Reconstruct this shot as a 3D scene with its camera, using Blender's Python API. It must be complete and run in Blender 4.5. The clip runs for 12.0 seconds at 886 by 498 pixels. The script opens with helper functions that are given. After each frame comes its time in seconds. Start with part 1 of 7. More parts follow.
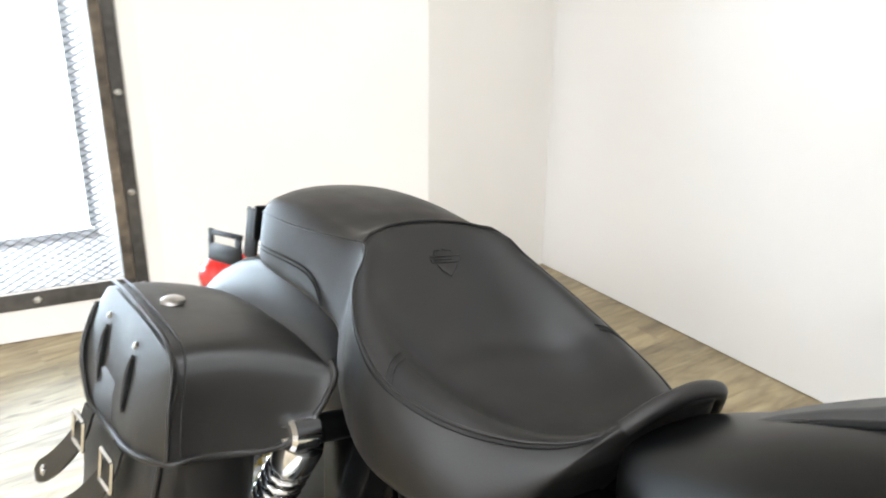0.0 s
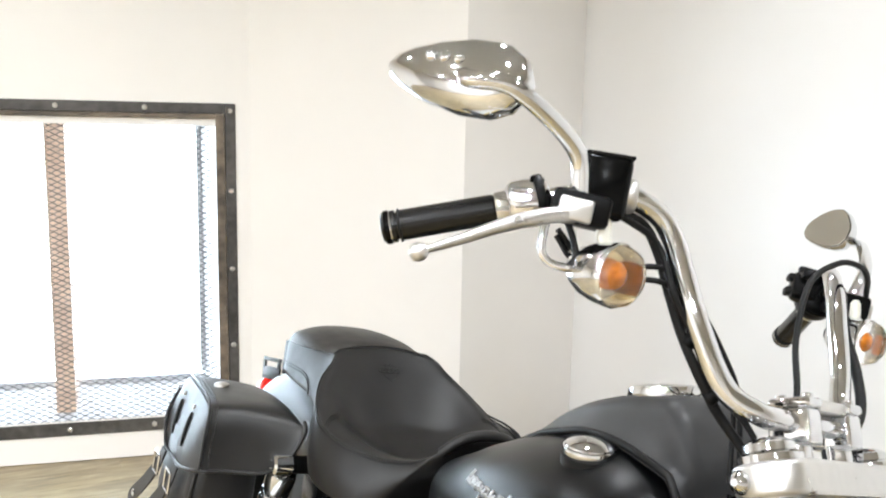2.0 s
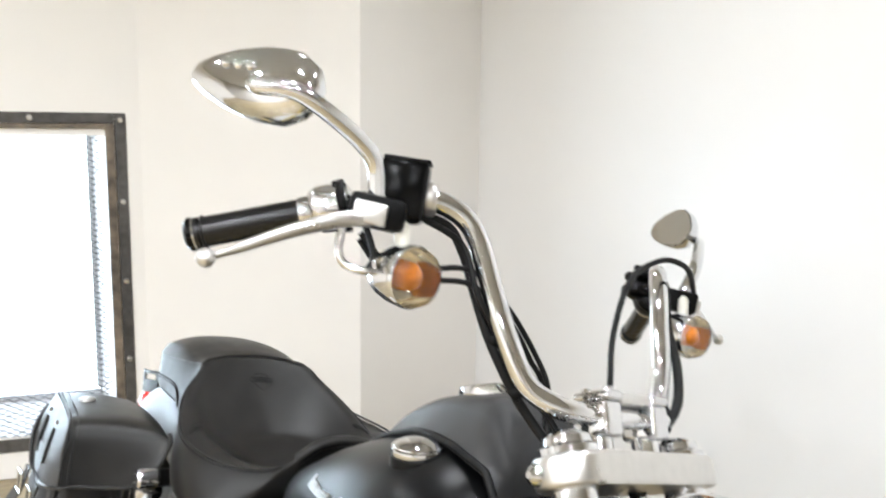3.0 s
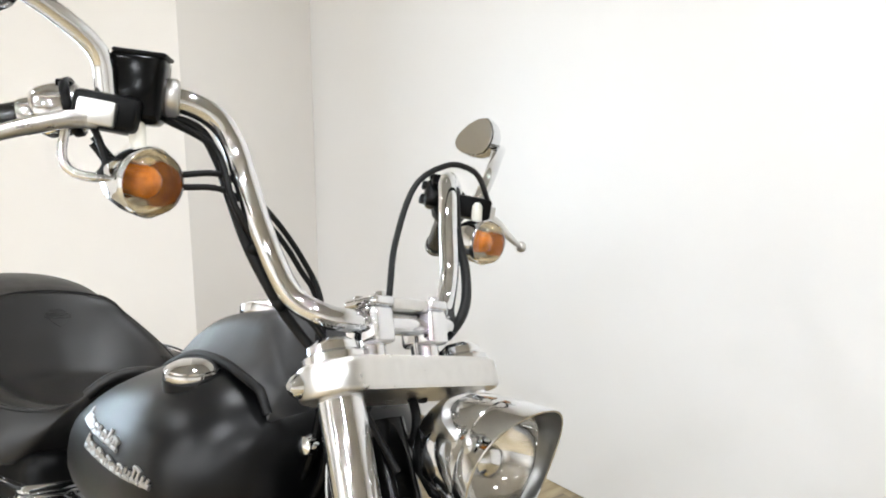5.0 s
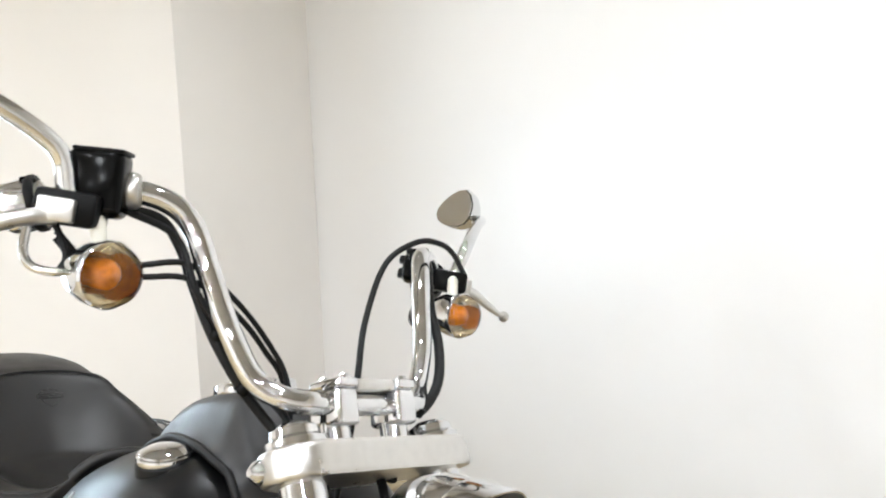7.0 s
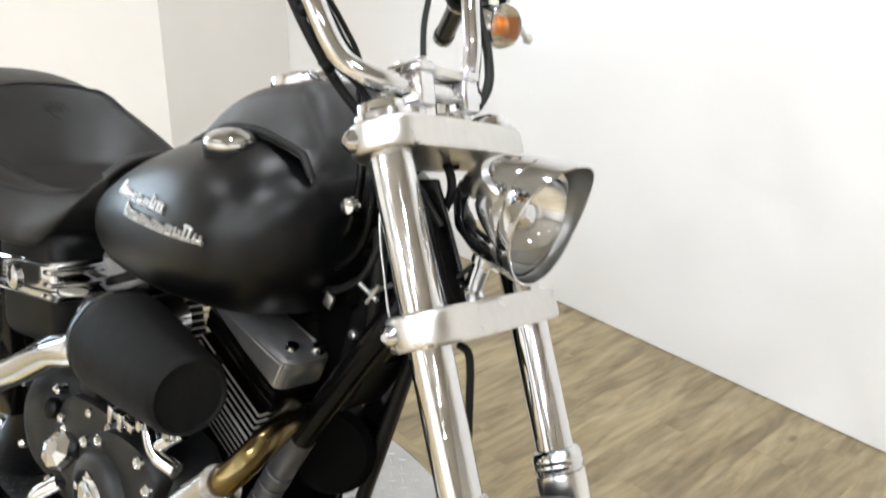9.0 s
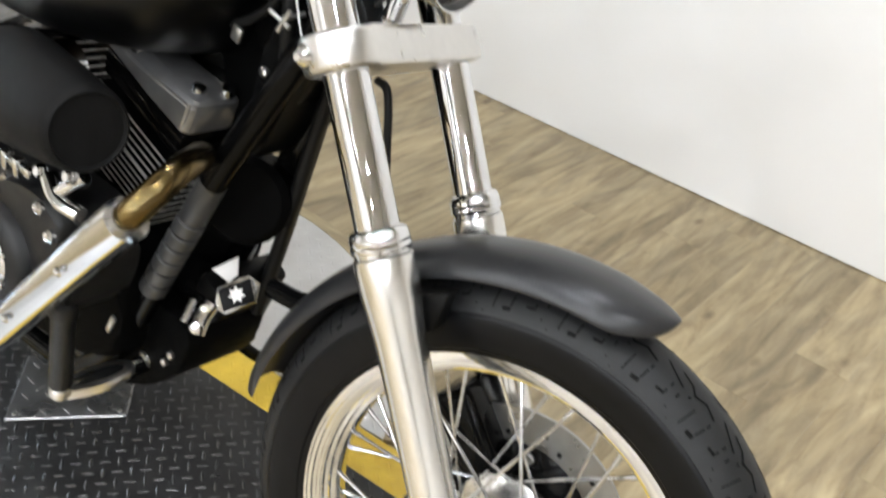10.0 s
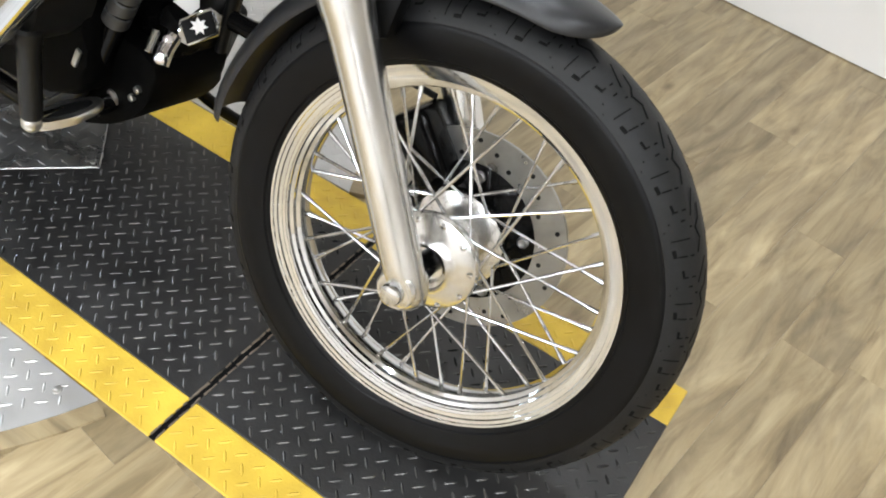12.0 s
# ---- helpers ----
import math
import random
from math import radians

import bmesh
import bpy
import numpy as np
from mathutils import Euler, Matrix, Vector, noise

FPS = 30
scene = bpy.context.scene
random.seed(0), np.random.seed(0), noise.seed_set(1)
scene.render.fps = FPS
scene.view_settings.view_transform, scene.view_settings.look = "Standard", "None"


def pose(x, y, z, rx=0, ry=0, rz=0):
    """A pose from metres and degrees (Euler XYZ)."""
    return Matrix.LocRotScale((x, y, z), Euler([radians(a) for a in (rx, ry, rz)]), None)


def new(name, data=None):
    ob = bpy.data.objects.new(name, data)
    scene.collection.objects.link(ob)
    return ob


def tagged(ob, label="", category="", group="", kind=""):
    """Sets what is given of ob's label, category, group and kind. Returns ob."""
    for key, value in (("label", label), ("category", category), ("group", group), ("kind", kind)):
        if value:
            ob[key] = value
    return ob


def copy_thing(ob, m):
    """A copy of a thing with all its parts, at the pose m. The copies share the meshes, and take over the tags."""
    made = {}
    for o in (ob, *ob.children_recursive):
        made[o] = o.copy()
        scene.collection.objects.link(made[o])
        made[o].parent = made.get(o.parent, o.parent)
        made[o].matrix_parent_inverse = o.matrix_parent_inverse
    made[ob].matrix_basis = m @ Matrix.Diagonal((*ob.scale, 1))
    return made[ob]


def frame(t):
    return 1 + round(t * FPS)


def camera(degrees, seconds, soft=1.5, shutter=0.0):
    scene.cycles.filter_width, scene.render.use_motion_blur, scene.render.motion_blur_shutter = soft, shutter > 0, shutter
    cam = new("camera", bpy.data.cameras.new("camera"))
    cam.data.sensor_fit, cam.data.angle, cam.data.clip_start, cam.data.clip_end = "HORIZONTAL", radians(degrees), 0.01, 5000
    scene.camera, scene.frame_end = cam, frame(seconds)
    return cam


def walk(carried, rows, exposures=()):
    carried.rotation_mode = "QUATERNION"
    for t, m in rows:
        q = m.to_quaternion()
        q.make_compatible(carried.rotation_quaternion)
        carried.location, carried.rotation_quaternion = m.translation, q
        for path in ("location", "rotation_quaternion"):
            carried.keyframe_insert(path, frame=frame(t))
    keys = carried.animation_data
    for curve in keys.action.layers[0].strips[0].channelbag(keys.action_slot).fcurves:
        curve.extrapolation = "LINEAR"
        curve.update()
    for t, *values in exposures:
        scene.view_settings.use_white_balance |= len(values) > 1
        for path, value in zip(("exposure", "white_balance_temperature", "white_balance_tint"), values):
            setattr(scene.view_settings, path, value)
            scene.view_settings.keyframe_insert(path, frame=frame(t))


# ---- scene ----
cam = camera(54.44, 12.0, soft=1.9, shutter=0.3)
# seconds, place in metres, turn in degrees
PATH = [
    (0.0, -0.6965, -0.3838, 1.3285, 68.25, -0.50, 42.69),
    (0.5, -0.4961, -0.3690, 1.3309, 69.48, -2.86, 53.50),
    (1.0, -0.2816, -0.4233, 1.3235, 71.40, -1.07, 55.69),
    (1.5, -0.0669, -0.5760, 1.3781, 77.96, -0.38, 50.06),
    (2.0, 0.0682, -0.6199, 1.4290, 81.22, -1.19, 51.69),
    (2.5, 0.1321, -0.5677, 1.4506, 83.49, 0.01, 50.85),
    (3.0, 0.1717, -0.5207, 1.4293, 81.79, -0.67, 47.15),
    (3.2, 0.1781, -0.5069, 1.4097, 79.02, -0.52, 45.81),
    (4.8, 0.2163, -0.4281, 1.3854, 76.29, -0.01, 38.83),
    (5.0, 0.2247, -0.4103, 1.3881, 77.42, -0.04, 37.97),
    (5.5, 0.2418, -0.3836, 1.4059, 78.08, 0.34, 39.40),
    (6.0, 0.2495, -0.3351, 1.4194, 79.23, 0.38, 39.62),
    (6.5, 0.2689, -0.3120, 1.4325, 81.07, 1.09, 39.25),
    (6.7, 0.2829, -0.3295, 1.4261, 81.74, 1.84, 39.01),
    (8.3, 0.2181, -0.5450, 1.3729, 73.67, 0.01, 35.67),
    (8.5, 0.2089, -0.5416, 1.3640, 72.25, -0.44, 35.57),
    (9.0, 0.1894, -0.5310, 1.3258, 66.53, -1.42, 35.00),
    (9.5, 0.1859, -0.5357, 1.2733, 60.75, -2.88, 33.43),
    (10.0, 0.2018, -0.5424, 1.2247, 54.78, -4.57, 30.55),
    (10.5, 0.2260, -0.5640, 1.1721, 47.86, -6.21, 28.94),
    (11.0, 0.2511, -0.5986, 1.1627, 45.83, -5.40, 28.79),
    (11.5, 0.2811, -0.6380, 1.1610, 44.75, -6.38, 29.58),
    (12.0, 0.2943, -0.6386, 1.1633, 43.31, -5.81, 29.56),
]
walk(cam, [(t, pose(x, y, z, rx, ry, rz)) for t, x, y, z, rx, ry, rz in PATH], exposures=[(0, 0.33), (1, 0.3), (2.5, 0.1), (5.5, 0.04), (9, 0.15), (12, -0.08)])

# ---- world and light ----
world = bpy.data.worlds.new("world")
scene.world = world
world.use_nodes = True
nt = world.node_tree
sky = nt.nodes.new("ShaderNodeTexSky")
sky.sky_type = "NISHITA"
sky.sun_disc = False
sky.sun_elevation = radians(40)
sky.sun_rotation = radians(200)
bg = nt.nodes["Background"]
bg.inputs["Strength"].default_value = 0.15
nt.links.new(sky.outputs[0], bg.inputs[0])


def area(name, m, sx, sy, watts, colour=(1, 1, 1)):
    d = bpy.data.lights.new(name, "AREA")
    d.shape, d.size, d.size_y, d.energy, d.color = "RECTANGLE", sx, sy, watts, colour
    ob = new(name, d)
    ob.matrix_world = m
    return ob


# wall directions: right wall and the back wall with the window
RW = radians(-12.94)
WALL_R = Vector((math.cos(RW), math.sin(RW), 0))      # along the long wall, towards the front
BW = radians(23.54)
WALL_B = Vector((math.sin(BW), math.cos(BW), 0))      # along the back wall, towards the corner
NB = Vector((math.cos(BW), -math.sin(BW), 0))         # out of the back wall, into the room
BACK0 = NB * -3.314
BACK_M = Matrix(((NB.x, WALL_B.x, 0, BACK0.x), (NB.y, WALL_B.y, 0, BACK0.y), (0, 0, 1, 0), (0, 0, 0, 1)))
# in that frame: x out of the wall into the room, y along the wall, z up
WIN_Y0, WIN_Y1, WIN_Z0, WIN_Z1 = -2.05, -0.53, 0.17, 1.37
window_light = area("window_daylight", BACK_M @ pose(-0.192, (WIN_Y0 + WIN_Y1) / 2, 0.82, 0, -90, 0), 1.06, 1.37, 48, (0.72, 0.87, 1.0))
CEIL = 2.9
# ceiling spots: place and watts, strongest over the open showroom beyond the lift
LAMPS = [(x + 0.25 * (j % 2), y, w) for j, (y, w) in enumerate(((-2.6, 22), (-1.5, 16), (-0.3, 14), (0.9, 12))) for x in (-1.6, -0.2, 1.2) if (x, y) not in ((1.2, 0.9), (-1.6, -0.3))]
LAMPS += [(-2.5, -0.5, 13), (2.6, -2.6, 18)] + [(x, y, 55) for y in (-4.1, -5.7) for x in (-3.0, -1.2, 0.6, 2.4)]

# ---- materials ----
def mat(name, colour, rough=0.5, metal=0.0, grain=0.0, scale=40.0, bump=0.0, bump_scale=200.0, coat=0.0, rough_var=0.0, spec=0.5, tint=None, stretch=(1, 1, 1)):
    m = bpy.data.materials.new(name)
    m.use_nodes = True
    t = m.node_tree
    p = t.nodes["Principled BSDF"]
    p.inputs["Roughness"].default_value = rough
    p.inputs["Metallic"].default_value = metal
    p.inputs["Specular IOR Level"].default_value = spec
    p.inputs["Coat Weight"].default_value = coat
    p.inputs["Coat Roughness"].default_value = 0.08
    p.inputs["Base Color"].default_value = (*colour, 1)
    co = t.nodes.new("ShaderNodeTexCoord")
    mp = t.nodes.new("ShaderNodeMapping")
    mp.inputs["Scale"].default_value = stretch
    t.links.new(co.outputs["Object"], mp.inputs[0])
    if grain:
        n1 = t.nodes.new("ShaderNodeTexNoise")
        n1.inputs["Scale"].default_value = scale
        n1.inputs["Detail"].default_value = 6
        n2 = t.nodes.new("ShaderNodeTexNoise")
        n2.inputs["Scale"].default_value = scale * 0.13
        n2.inputs["Detail"].default_value = 3
        t.links.new(mp.outputs[0], n1.inputs[0])
        t.links.new(mp.outputs[0], n2.inputs[0])
        add = t.nodes.new("ShaderNodeMath")
        add.operation = "ADD"
        t.links.new(n1.outputs[0], add.inputs[0])
        t.links.new(n2.outputs[0], add.inputs[1])
        r = t.nodes.new("ShaderNodeMapRange")
        r.inputs[1].default_value, r.inputs[2].default_value = 0.7, 1.3
        r.inputs[3].default_value, r.inputs[4].default_value = 0.0, 1.0
        t.links.new(add.outputs[0], r.inputs[0])
        mix = t.nodes.new("ShaderNodeMix")
        mix.data_type = "RGBA"
        lo = tint or tuple(c * (1 - grain) for c in colour)
        mix.inputs[6].default_value = (*lo, 1)
        mix.inputs[7].default_value = (*[min(1, c * (1 + grain * 0.5)) for c in colour], 1)
        t.links.new(r.outputs[0], mix.inputs[0])
        t.links.new(mix.outputs[2], p.inputs["Base Color"])
        if rough_var:
            rr = t.nodes.new("ShaderNodeMapRange")
            rr.inputs[1].default_value, rr.inputs[2].default_value = 0.7, 1.3
            rr.inputs[3].default_value, rr.inputs[4].default_value = max(0.02, rough - rough_var), rough + rough_var
            t.links.new(add.outputs[0], rr.inputs[0])
            t.links.new(rr.outputs[0], p.inputs["Roughness"])
    if bump:
        n3 = t.nodes.new("ShaderNodeTexNoise")
        n3.inputs["Scale"].default_value = bump_scale
        n3.inputs["Detail"].default_value = 4
        t.links.new(mp.outputs[0], n3.inputs[0])
        b = t.nodes.new("ShaderNodeBump")
        b.inputs["Strength"].default_value = bump
        b.inputs["Distance"].default_value = 0.002
        t.links.new(n3.outputs[0], b.inputs["Height"])
        t.links.new(b.outputs[0], p.inputs["Normal"])
    return m


CHROME = mat("chrome", (0.69, 0.70, 0.715), 0.05, 1.0, grain=0.05, scale=15, rough_var=0.03)
SATIN = mat("satin_aluminium", (0.62, 0.61, 0.59), 0.30, 1.0, grain=0.08, scale=60, rough_var=0.06)
POLISHED = mat("polished_aluminium", (0.74, 0.735, 0.72), 0.22, 1.0, grain=0.06, scale=40, rough_var=0.05, stretch=(1, 1, 0.15))
CAST = mat("cast_aluminium", (0.45, 0.45, 0.44), 0.42, 0.9, grain=0.15, scale=80, bump=0.2)
LEATHER = mat("black_leather", (0.0062, 0.0056, 0.0052), 0.44, grain=0.35, scale=26, bump=0.09, bump_scale=380, spec=0.40, rough_var=0.07)
THREAD = mat("dark_thread", (0.002, 0.002, 0.002), 0.6, grain=0.2, scale=200, spec=0.2)
LEATHER_SOFT = mat("black_saddlebag_leather", (0.008, 0.0075, 0.007), 0.38, grain=0.35, scale=22, bump=0.10, bump_scale=300, spec=0.46, rough_var=0.06)
DENIM = mat("satin_black_paint", (0.0011, 0.00115, 0.0013), 0.35, grain=0.2, scale=12, spec=0.26)
FENDER_P = mat("satin_charcoal_paint", (0.027, 0.0275, 0.029), 0.31, 0.40, grain=0.15, scale=300, rough_var=0.03, spec=0.4)
GLOSS = mat("gloss_black", (0.002, 0.002, 0.002), 0.15, grain=0.1, scale=50, spec=0.10)
WRINKLE = mat("wrinkle_black", (0.0014, 0.0014, 0.0014), 0.55, grain=0.3, scale=90, bump=0.4, bump_scale=900, spec=0.03)
TREAD_M = mat("matt_tread_rubber", (0.0095, 0.0097, 0.0102), 0.55, grain=0.35, scale=50, bump=0.12, bump_scale=400, spec=0.30)
RUBBER = mat("tyre_rubber", (0.0026, 0.0027, 0.0031), 0.36, grain=0.3, scale=60, bump=0.08, bump_scale=500, rough_var=0.06, spec=0.16)
PEG_RUBBER = mat("ribbed_grey_rubber", (0.008, 0.008, 0.008), 0.42, grain=0.3, scale=90, bump=0.3, bump_scale=600, spec=0.3)
GRIP_M = mat("glossy_grip_rubber", (0.005, 0.005, 0.005), 0.24, grain=0.2, scale=80, spec=0.4)
# visor chrome greyed: its inner shade and dark reflection are in this colour
LINING = mat("shaded_visor_metal", (0.26, 0.26, 0.255), 0.30, 0.9, grain=0.15, scale=40)
GROOVE = mat("tread_groove_black", (0.0035, 0.0035, 0.0035), 0.8, grain=0.2, scale=60, spec=0.1)
RUBBER_S = mat("black_rubber", (0.004, 0.004, 0.004), 0.5, grain=0.2, scale=80, spec=0.22)
PLASTIC = mat("black_plastic", (0.002, 0.002, 0.002), 0.40, grain=0.2, scale=120, spec=0.12)
AMBER = mat("amber_bulb", (0.40, 0.115, 0.006), 0.10, grain=0.7, scale=150, spec=0.8, tint=(0.20, 0.060, 0.006))
GOLD = mat("amber_reflector", (0.86, 0.81, 0.70), 0.08, 1.0, grain=0.3, scale=110, tint=(0.55, 0.49, 0.37))
FROSTED = mat("milky_plastic", (0.72, 0.70, 0.62), 0.3, grain=0.1, scale=60)
RED = mat("red_lens", (0.62, 0.02, 0.015), 0.12, grain=0.15, scale=60, coat=0.5)
BRONZE = mat("heat_tinted_pipe", (0.115, 0.080, 0.028), 0.20, 1.0, grain=0.5, scale=25, rough_var=0.06, tint=(0.10, 0.075, 0.04))
WALL_M = mat("white_wall_paint", (0.82, 0.792, 0.752), 0.55, grain=0.03, scale=3, bump=0.08, bump_scale=120, rough_var=0.05)
DARK_W = mat("off_white_wall", (0.72, 0.70, 0.67), 0.6, grain=0.10, scale=3)
CONSOLE_M = mat("satin_console_paint", (0.022, 0.0222, 0.023), 0.42, grain=0.2, scale=60, rough_var=0.04, spec=0.5)
WALL_W = mat("white_panel_paint", (0.78, 0.768, 0.75), 0.35, grain=0.03, scale=2, bump=0.05, bump_scale=60, rough_var=0.06)
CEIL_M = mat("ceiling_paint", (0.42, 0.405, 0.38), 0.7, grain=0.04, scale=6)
STEEL = mat("raw_steel_frame", (0.10, 0.095, 0.09), 0.5, 0.6, grain=0.45, scale=30, bump=0.2, bump_scale=150)
RUSTY = mat("worn_steel_edge", (0.20, 0.16, 0.12), 0.55, 0.5, grain=0.5, scale=25, bump=0.3, bump_scale=120, tint=(0.05, 0.045, 0.04))
MESH_M = mat("expanded_metal", (0.09, 0.09, 0.09), 0.55, 0.4, grain=0.3, scale=50)
BRICK_M = mat("orange_brick", (0.93, 0.70, 0.56), 0.8, grain=0.25, scale=20, bump=0.4)
SILL_M = mat("white_window_sill", (0.56, 0.56, 0.57), 0.6, grain=0.08, scale=12)
SASH_M = mat("grey_sash_paint", (0.50, 0.51, 0.53), 0.5, grain=0.15, scale=20)
BLACK_PLATE = mat("black_diamond_plate", (0.0185, 0.0183, 0.0180), 0.38, 0.0, grain=0.5, scale=14, bump=0.15, rough_var=0.10, tint=(0.008, 0.0079, 0.0078))
WORN_TREAD = mat("worn_black_tread", (0.095, 0.094, 0.092), 0.32, 0.8, grain=0.5, scale=12, rough_var=0.1, tint=(0.02, 0.02, 0.02))
YELLOW = mat("yellow_safety_paint", (0.62, 0.43, 0.045), 0.52, grain=0.25, scale=16, bump=0.15, rough_var=0.08, tint=(0.42, 0.27, 0.025))
ALU_PLATE = mat("aluminium_diamond_plate", (0.56, 0.56, 0.555), 0.36, 0.7, grain=0.18, scale=10, rough_var=0.1)
# turntable aluminium again, its colour darkened for the shade under the engine
SHADED_PLATE = mat("shaded_tread_plate", (0.30, 0.30, 0.30), 0.32, 0.9, grain=0.3, scale=12, rough_var=0.1)
FIN_EDGE = mat("machined_fin_edge", (0.45, 0.445, 0.43), 0.40, 0.35, grain=0.15, scale=60)
BRAKE_M = mat("brake_disc_steel", (0.33, 0.33, 0.32), 0.33, 1.0, grain=0.2, scale=40, rough_var=0.08)
SPOKE_M = mat("spoke_chrome", (0.66, 0.67, 0.69), 0.16, 1.0, grain=0.05, scale=40)
BADGE_M = mat("badge_silver", (0.42, 0.42, 0.42), 0.30, 0.85, grain=0.2, scale=120)


def glass(name, colour=(1, 1, 1), rough=0.02, ior=1.45):
    m = bpy.data.materials.new(name)
    m.use_nodes = True
    p = m.node_tree.nodes["Principled BSDF"]
    p.inputs["Base Color"].default_value = (*colour, 1)
    p.inputs["Roughness"].default_value = rough
    p.inputs["IOR"].default_value = ior
    p.inputs["Transmission Weight"].default_value = 1.0
    return m


GLASS = glass("clear_glass")
LAMP_GLASS = glass("lamp_glass", (1, 1, 1), 0.02, 1.14)
MIRROR = mat("mirror_glass", (0.85, 0.85, 0.84), 0.02, 1.0)


def emit(name, colour, strength):
    m = bpy.data.materials.new(name)
    m.use_nodes = True
    p = m.node_tree.nodes["Principled BSDF"]
    p.inputs["Base Color"].default_value = (*colour, 1)
    p.inputs["Emission Color"].default_value = (*colour, 1)
    p.inputs["Emission Strength"].default_value = strength
    return m


LAMP_M = emit("lamp_glow", (1.0, 0.96, 0.90), 40.0)
DAY_M = emit("overcast_daylight", (0.78, 0.90, 1.0), 1.5)


def wood_material():
    m = bpy.data.materials.new("vinyl_wood_plank")
    m.use_nodes = True
    t = m.node_tree
    p = t.nodes["Principled BSDF"]
    p.inputs["Roughness"].default_value = 0.29
    co = t.nodes.new("ShaderNodeTexCoord")
    oi = t.nodes.new("ShaderNodeObjectInfo")
    off = t.nodes.new("ShaderNodeVectorMath")
    off.operation = "MULTIPLY_ADD"
    off.inputs[1].default_value = (1, 1, 1)
    sc = t.nodes.new("ShaderNodeVectorMath")
    sc.operation = "SCALE"
    sc.inputs["Scale"].default_value = 37.0
    t.links.new(oi.outputs["Random"], sc.inputs[0])
    t.links.new(co.outputs["Object"], off.inputs[0])
    t.links.new(sc.outputs[0], off.inputs[2])
    mp = t.nodes.new("ShaderNodeMapping")
    mp.inputs["Scale"].default_value = (2.4, 15, 4)
    t.links.new(off.outputs[0], mp.inputs[0])
    n = t.nodes.new("ShaderNodeTexNoise")
    n.inputs["Scale"].default_value = 1.6
    n.inputs["Detail"].default_value = 10
    n.inputs["Roughness"].default_value = 0.62
    n.inputs["Distortion"].default_value = 0.9
    t.links.new(mp.outputs[0], n.inputs[0])
    mp2 = t.nodes.new("ShaderNodeMapping")
    mp2.inputs["Scale"].default_value = (1.6, 5.0, 1)
    t.links.new(off.outputs[0], mp2.inputs[0])
    n2 = t.nodes.new("ShaderNodeTexNoise")
    n2.inputs["Scale"].default_value = 2.0
    n2.inputs["Detail"].default_value = 7
    n2.inputs["Distortion"].default_value = 1.2
    t.links.new(mp2.outputs[0], n2.inputs[0])
    ramp = t.nodes.new("ShaderNodeValToRGB")
    e = ramp.color_ramp.elements
    e[0].position, e[0].color = 0.26, (0.130, 0.095, 0.050, 1)
    e[1].position, e[1].color = 0.70, (0.378, 0.312, 0.194, 1)
    mid = e.new(0.48)
    mid.color = (0.266, 0.210, 0.122, 1)
    t.links.new(n.outputs[0], ramp.inputs[0])
    ramp2 = t.nodes.new("ShaderNodeValToRGB")
    f = ramp2.color_ramp.elements
    f[0].position, f[0].color = 0.32, (0.72, 0.70, 0.69, 1)
    f[1].position, f[1].color = 0.58, (1.15, 1.13, 1.08, 1)
    t.links.new(n2.outputs[0], ramp2.inputs[0])
    mul = t.nodes.new("ShaderNodeMix")
    mul.data_type, mul.blend_type = "RGBA", "MULTIPLY"
    mul.inputs[0].default_value = 1.0
    t.links.new(ramp.outputs[0], mul.inputs[6])
    t.links.new(ramp2.outputs[0], mul.inputs[7])
    v = t.nodes.new("ShaderNodeMapRange")
    v.inputs[3].default_value, v.inputs[4].default_value = 0.84, 1.10
    t.links.new(oi.outputs["Random"], v.inputs[0])
    mul2 = t.nodes.new("ShaderNodeMix")
    mul2.data_type, mul2.blend_type = "RGBA", "MULTIPLY"
    mul2.inputs[0].default_value = 1.0
    t.links.new(mul.outputs[2], mul2.inputs[6])
    t.links.new(v.outputs[0], mul2.inputs[7])
    # scattered knots
    mp3 = t.nodes.new("ShaderNodeMapping")
    mp3.inputs["Scale"].default_value = (3.0, 6.0, 1)
    t.links.new(off.outputs[0], mp3.inputs[0])
    vo = t.nodes.new("ShaderNodeTexVoronoi")
    vo.inputs["Scale"].default_value = 1.3
    vo.inputs["Randomness"].default_value = 1.0
    t.links.new(mp3.outputs[0], vo.inputs["Vector"])
    kr = t.nodes.new("ShaderNodeValToRGB")
    g = kr.color_ramp.elements
    g[0].position, g[0].color = 0.02, (0.50, 0.45, 0.41, 1)
    g[1].position, g[1].color = 0.11, (1, 1, 1, 1)
    t.links.new(vo.outputs["Distance"], kr.inputs[0])
    mul3 = t.nodes.new("ShaderNodeMix")
    mul3.data_type, mul3.blend_type = "RGBA", "MULTIPLY"
    mul3.inputs[0].default_value = 1.0
    t.links.new(mul2.outputs[2], mul3.inputs[6])
    t.links.new(kr.outputs[0], mul3.inputs[7])
    t.links.new(mul3.outputs[2], p.inputs["Base Color"])
    b = t.nodes.new("ShaderNodeBump")
    b.inputs["Strength"].default_value = 0.15
    b.inputs["Distance"].default_value = 0.001
    t.links.new(n.outputs[0], b.inputs["Height"])
    t.links.new(b.outputs[0], p.inputs["Normal"])
    return m


WOOD = wood_material()


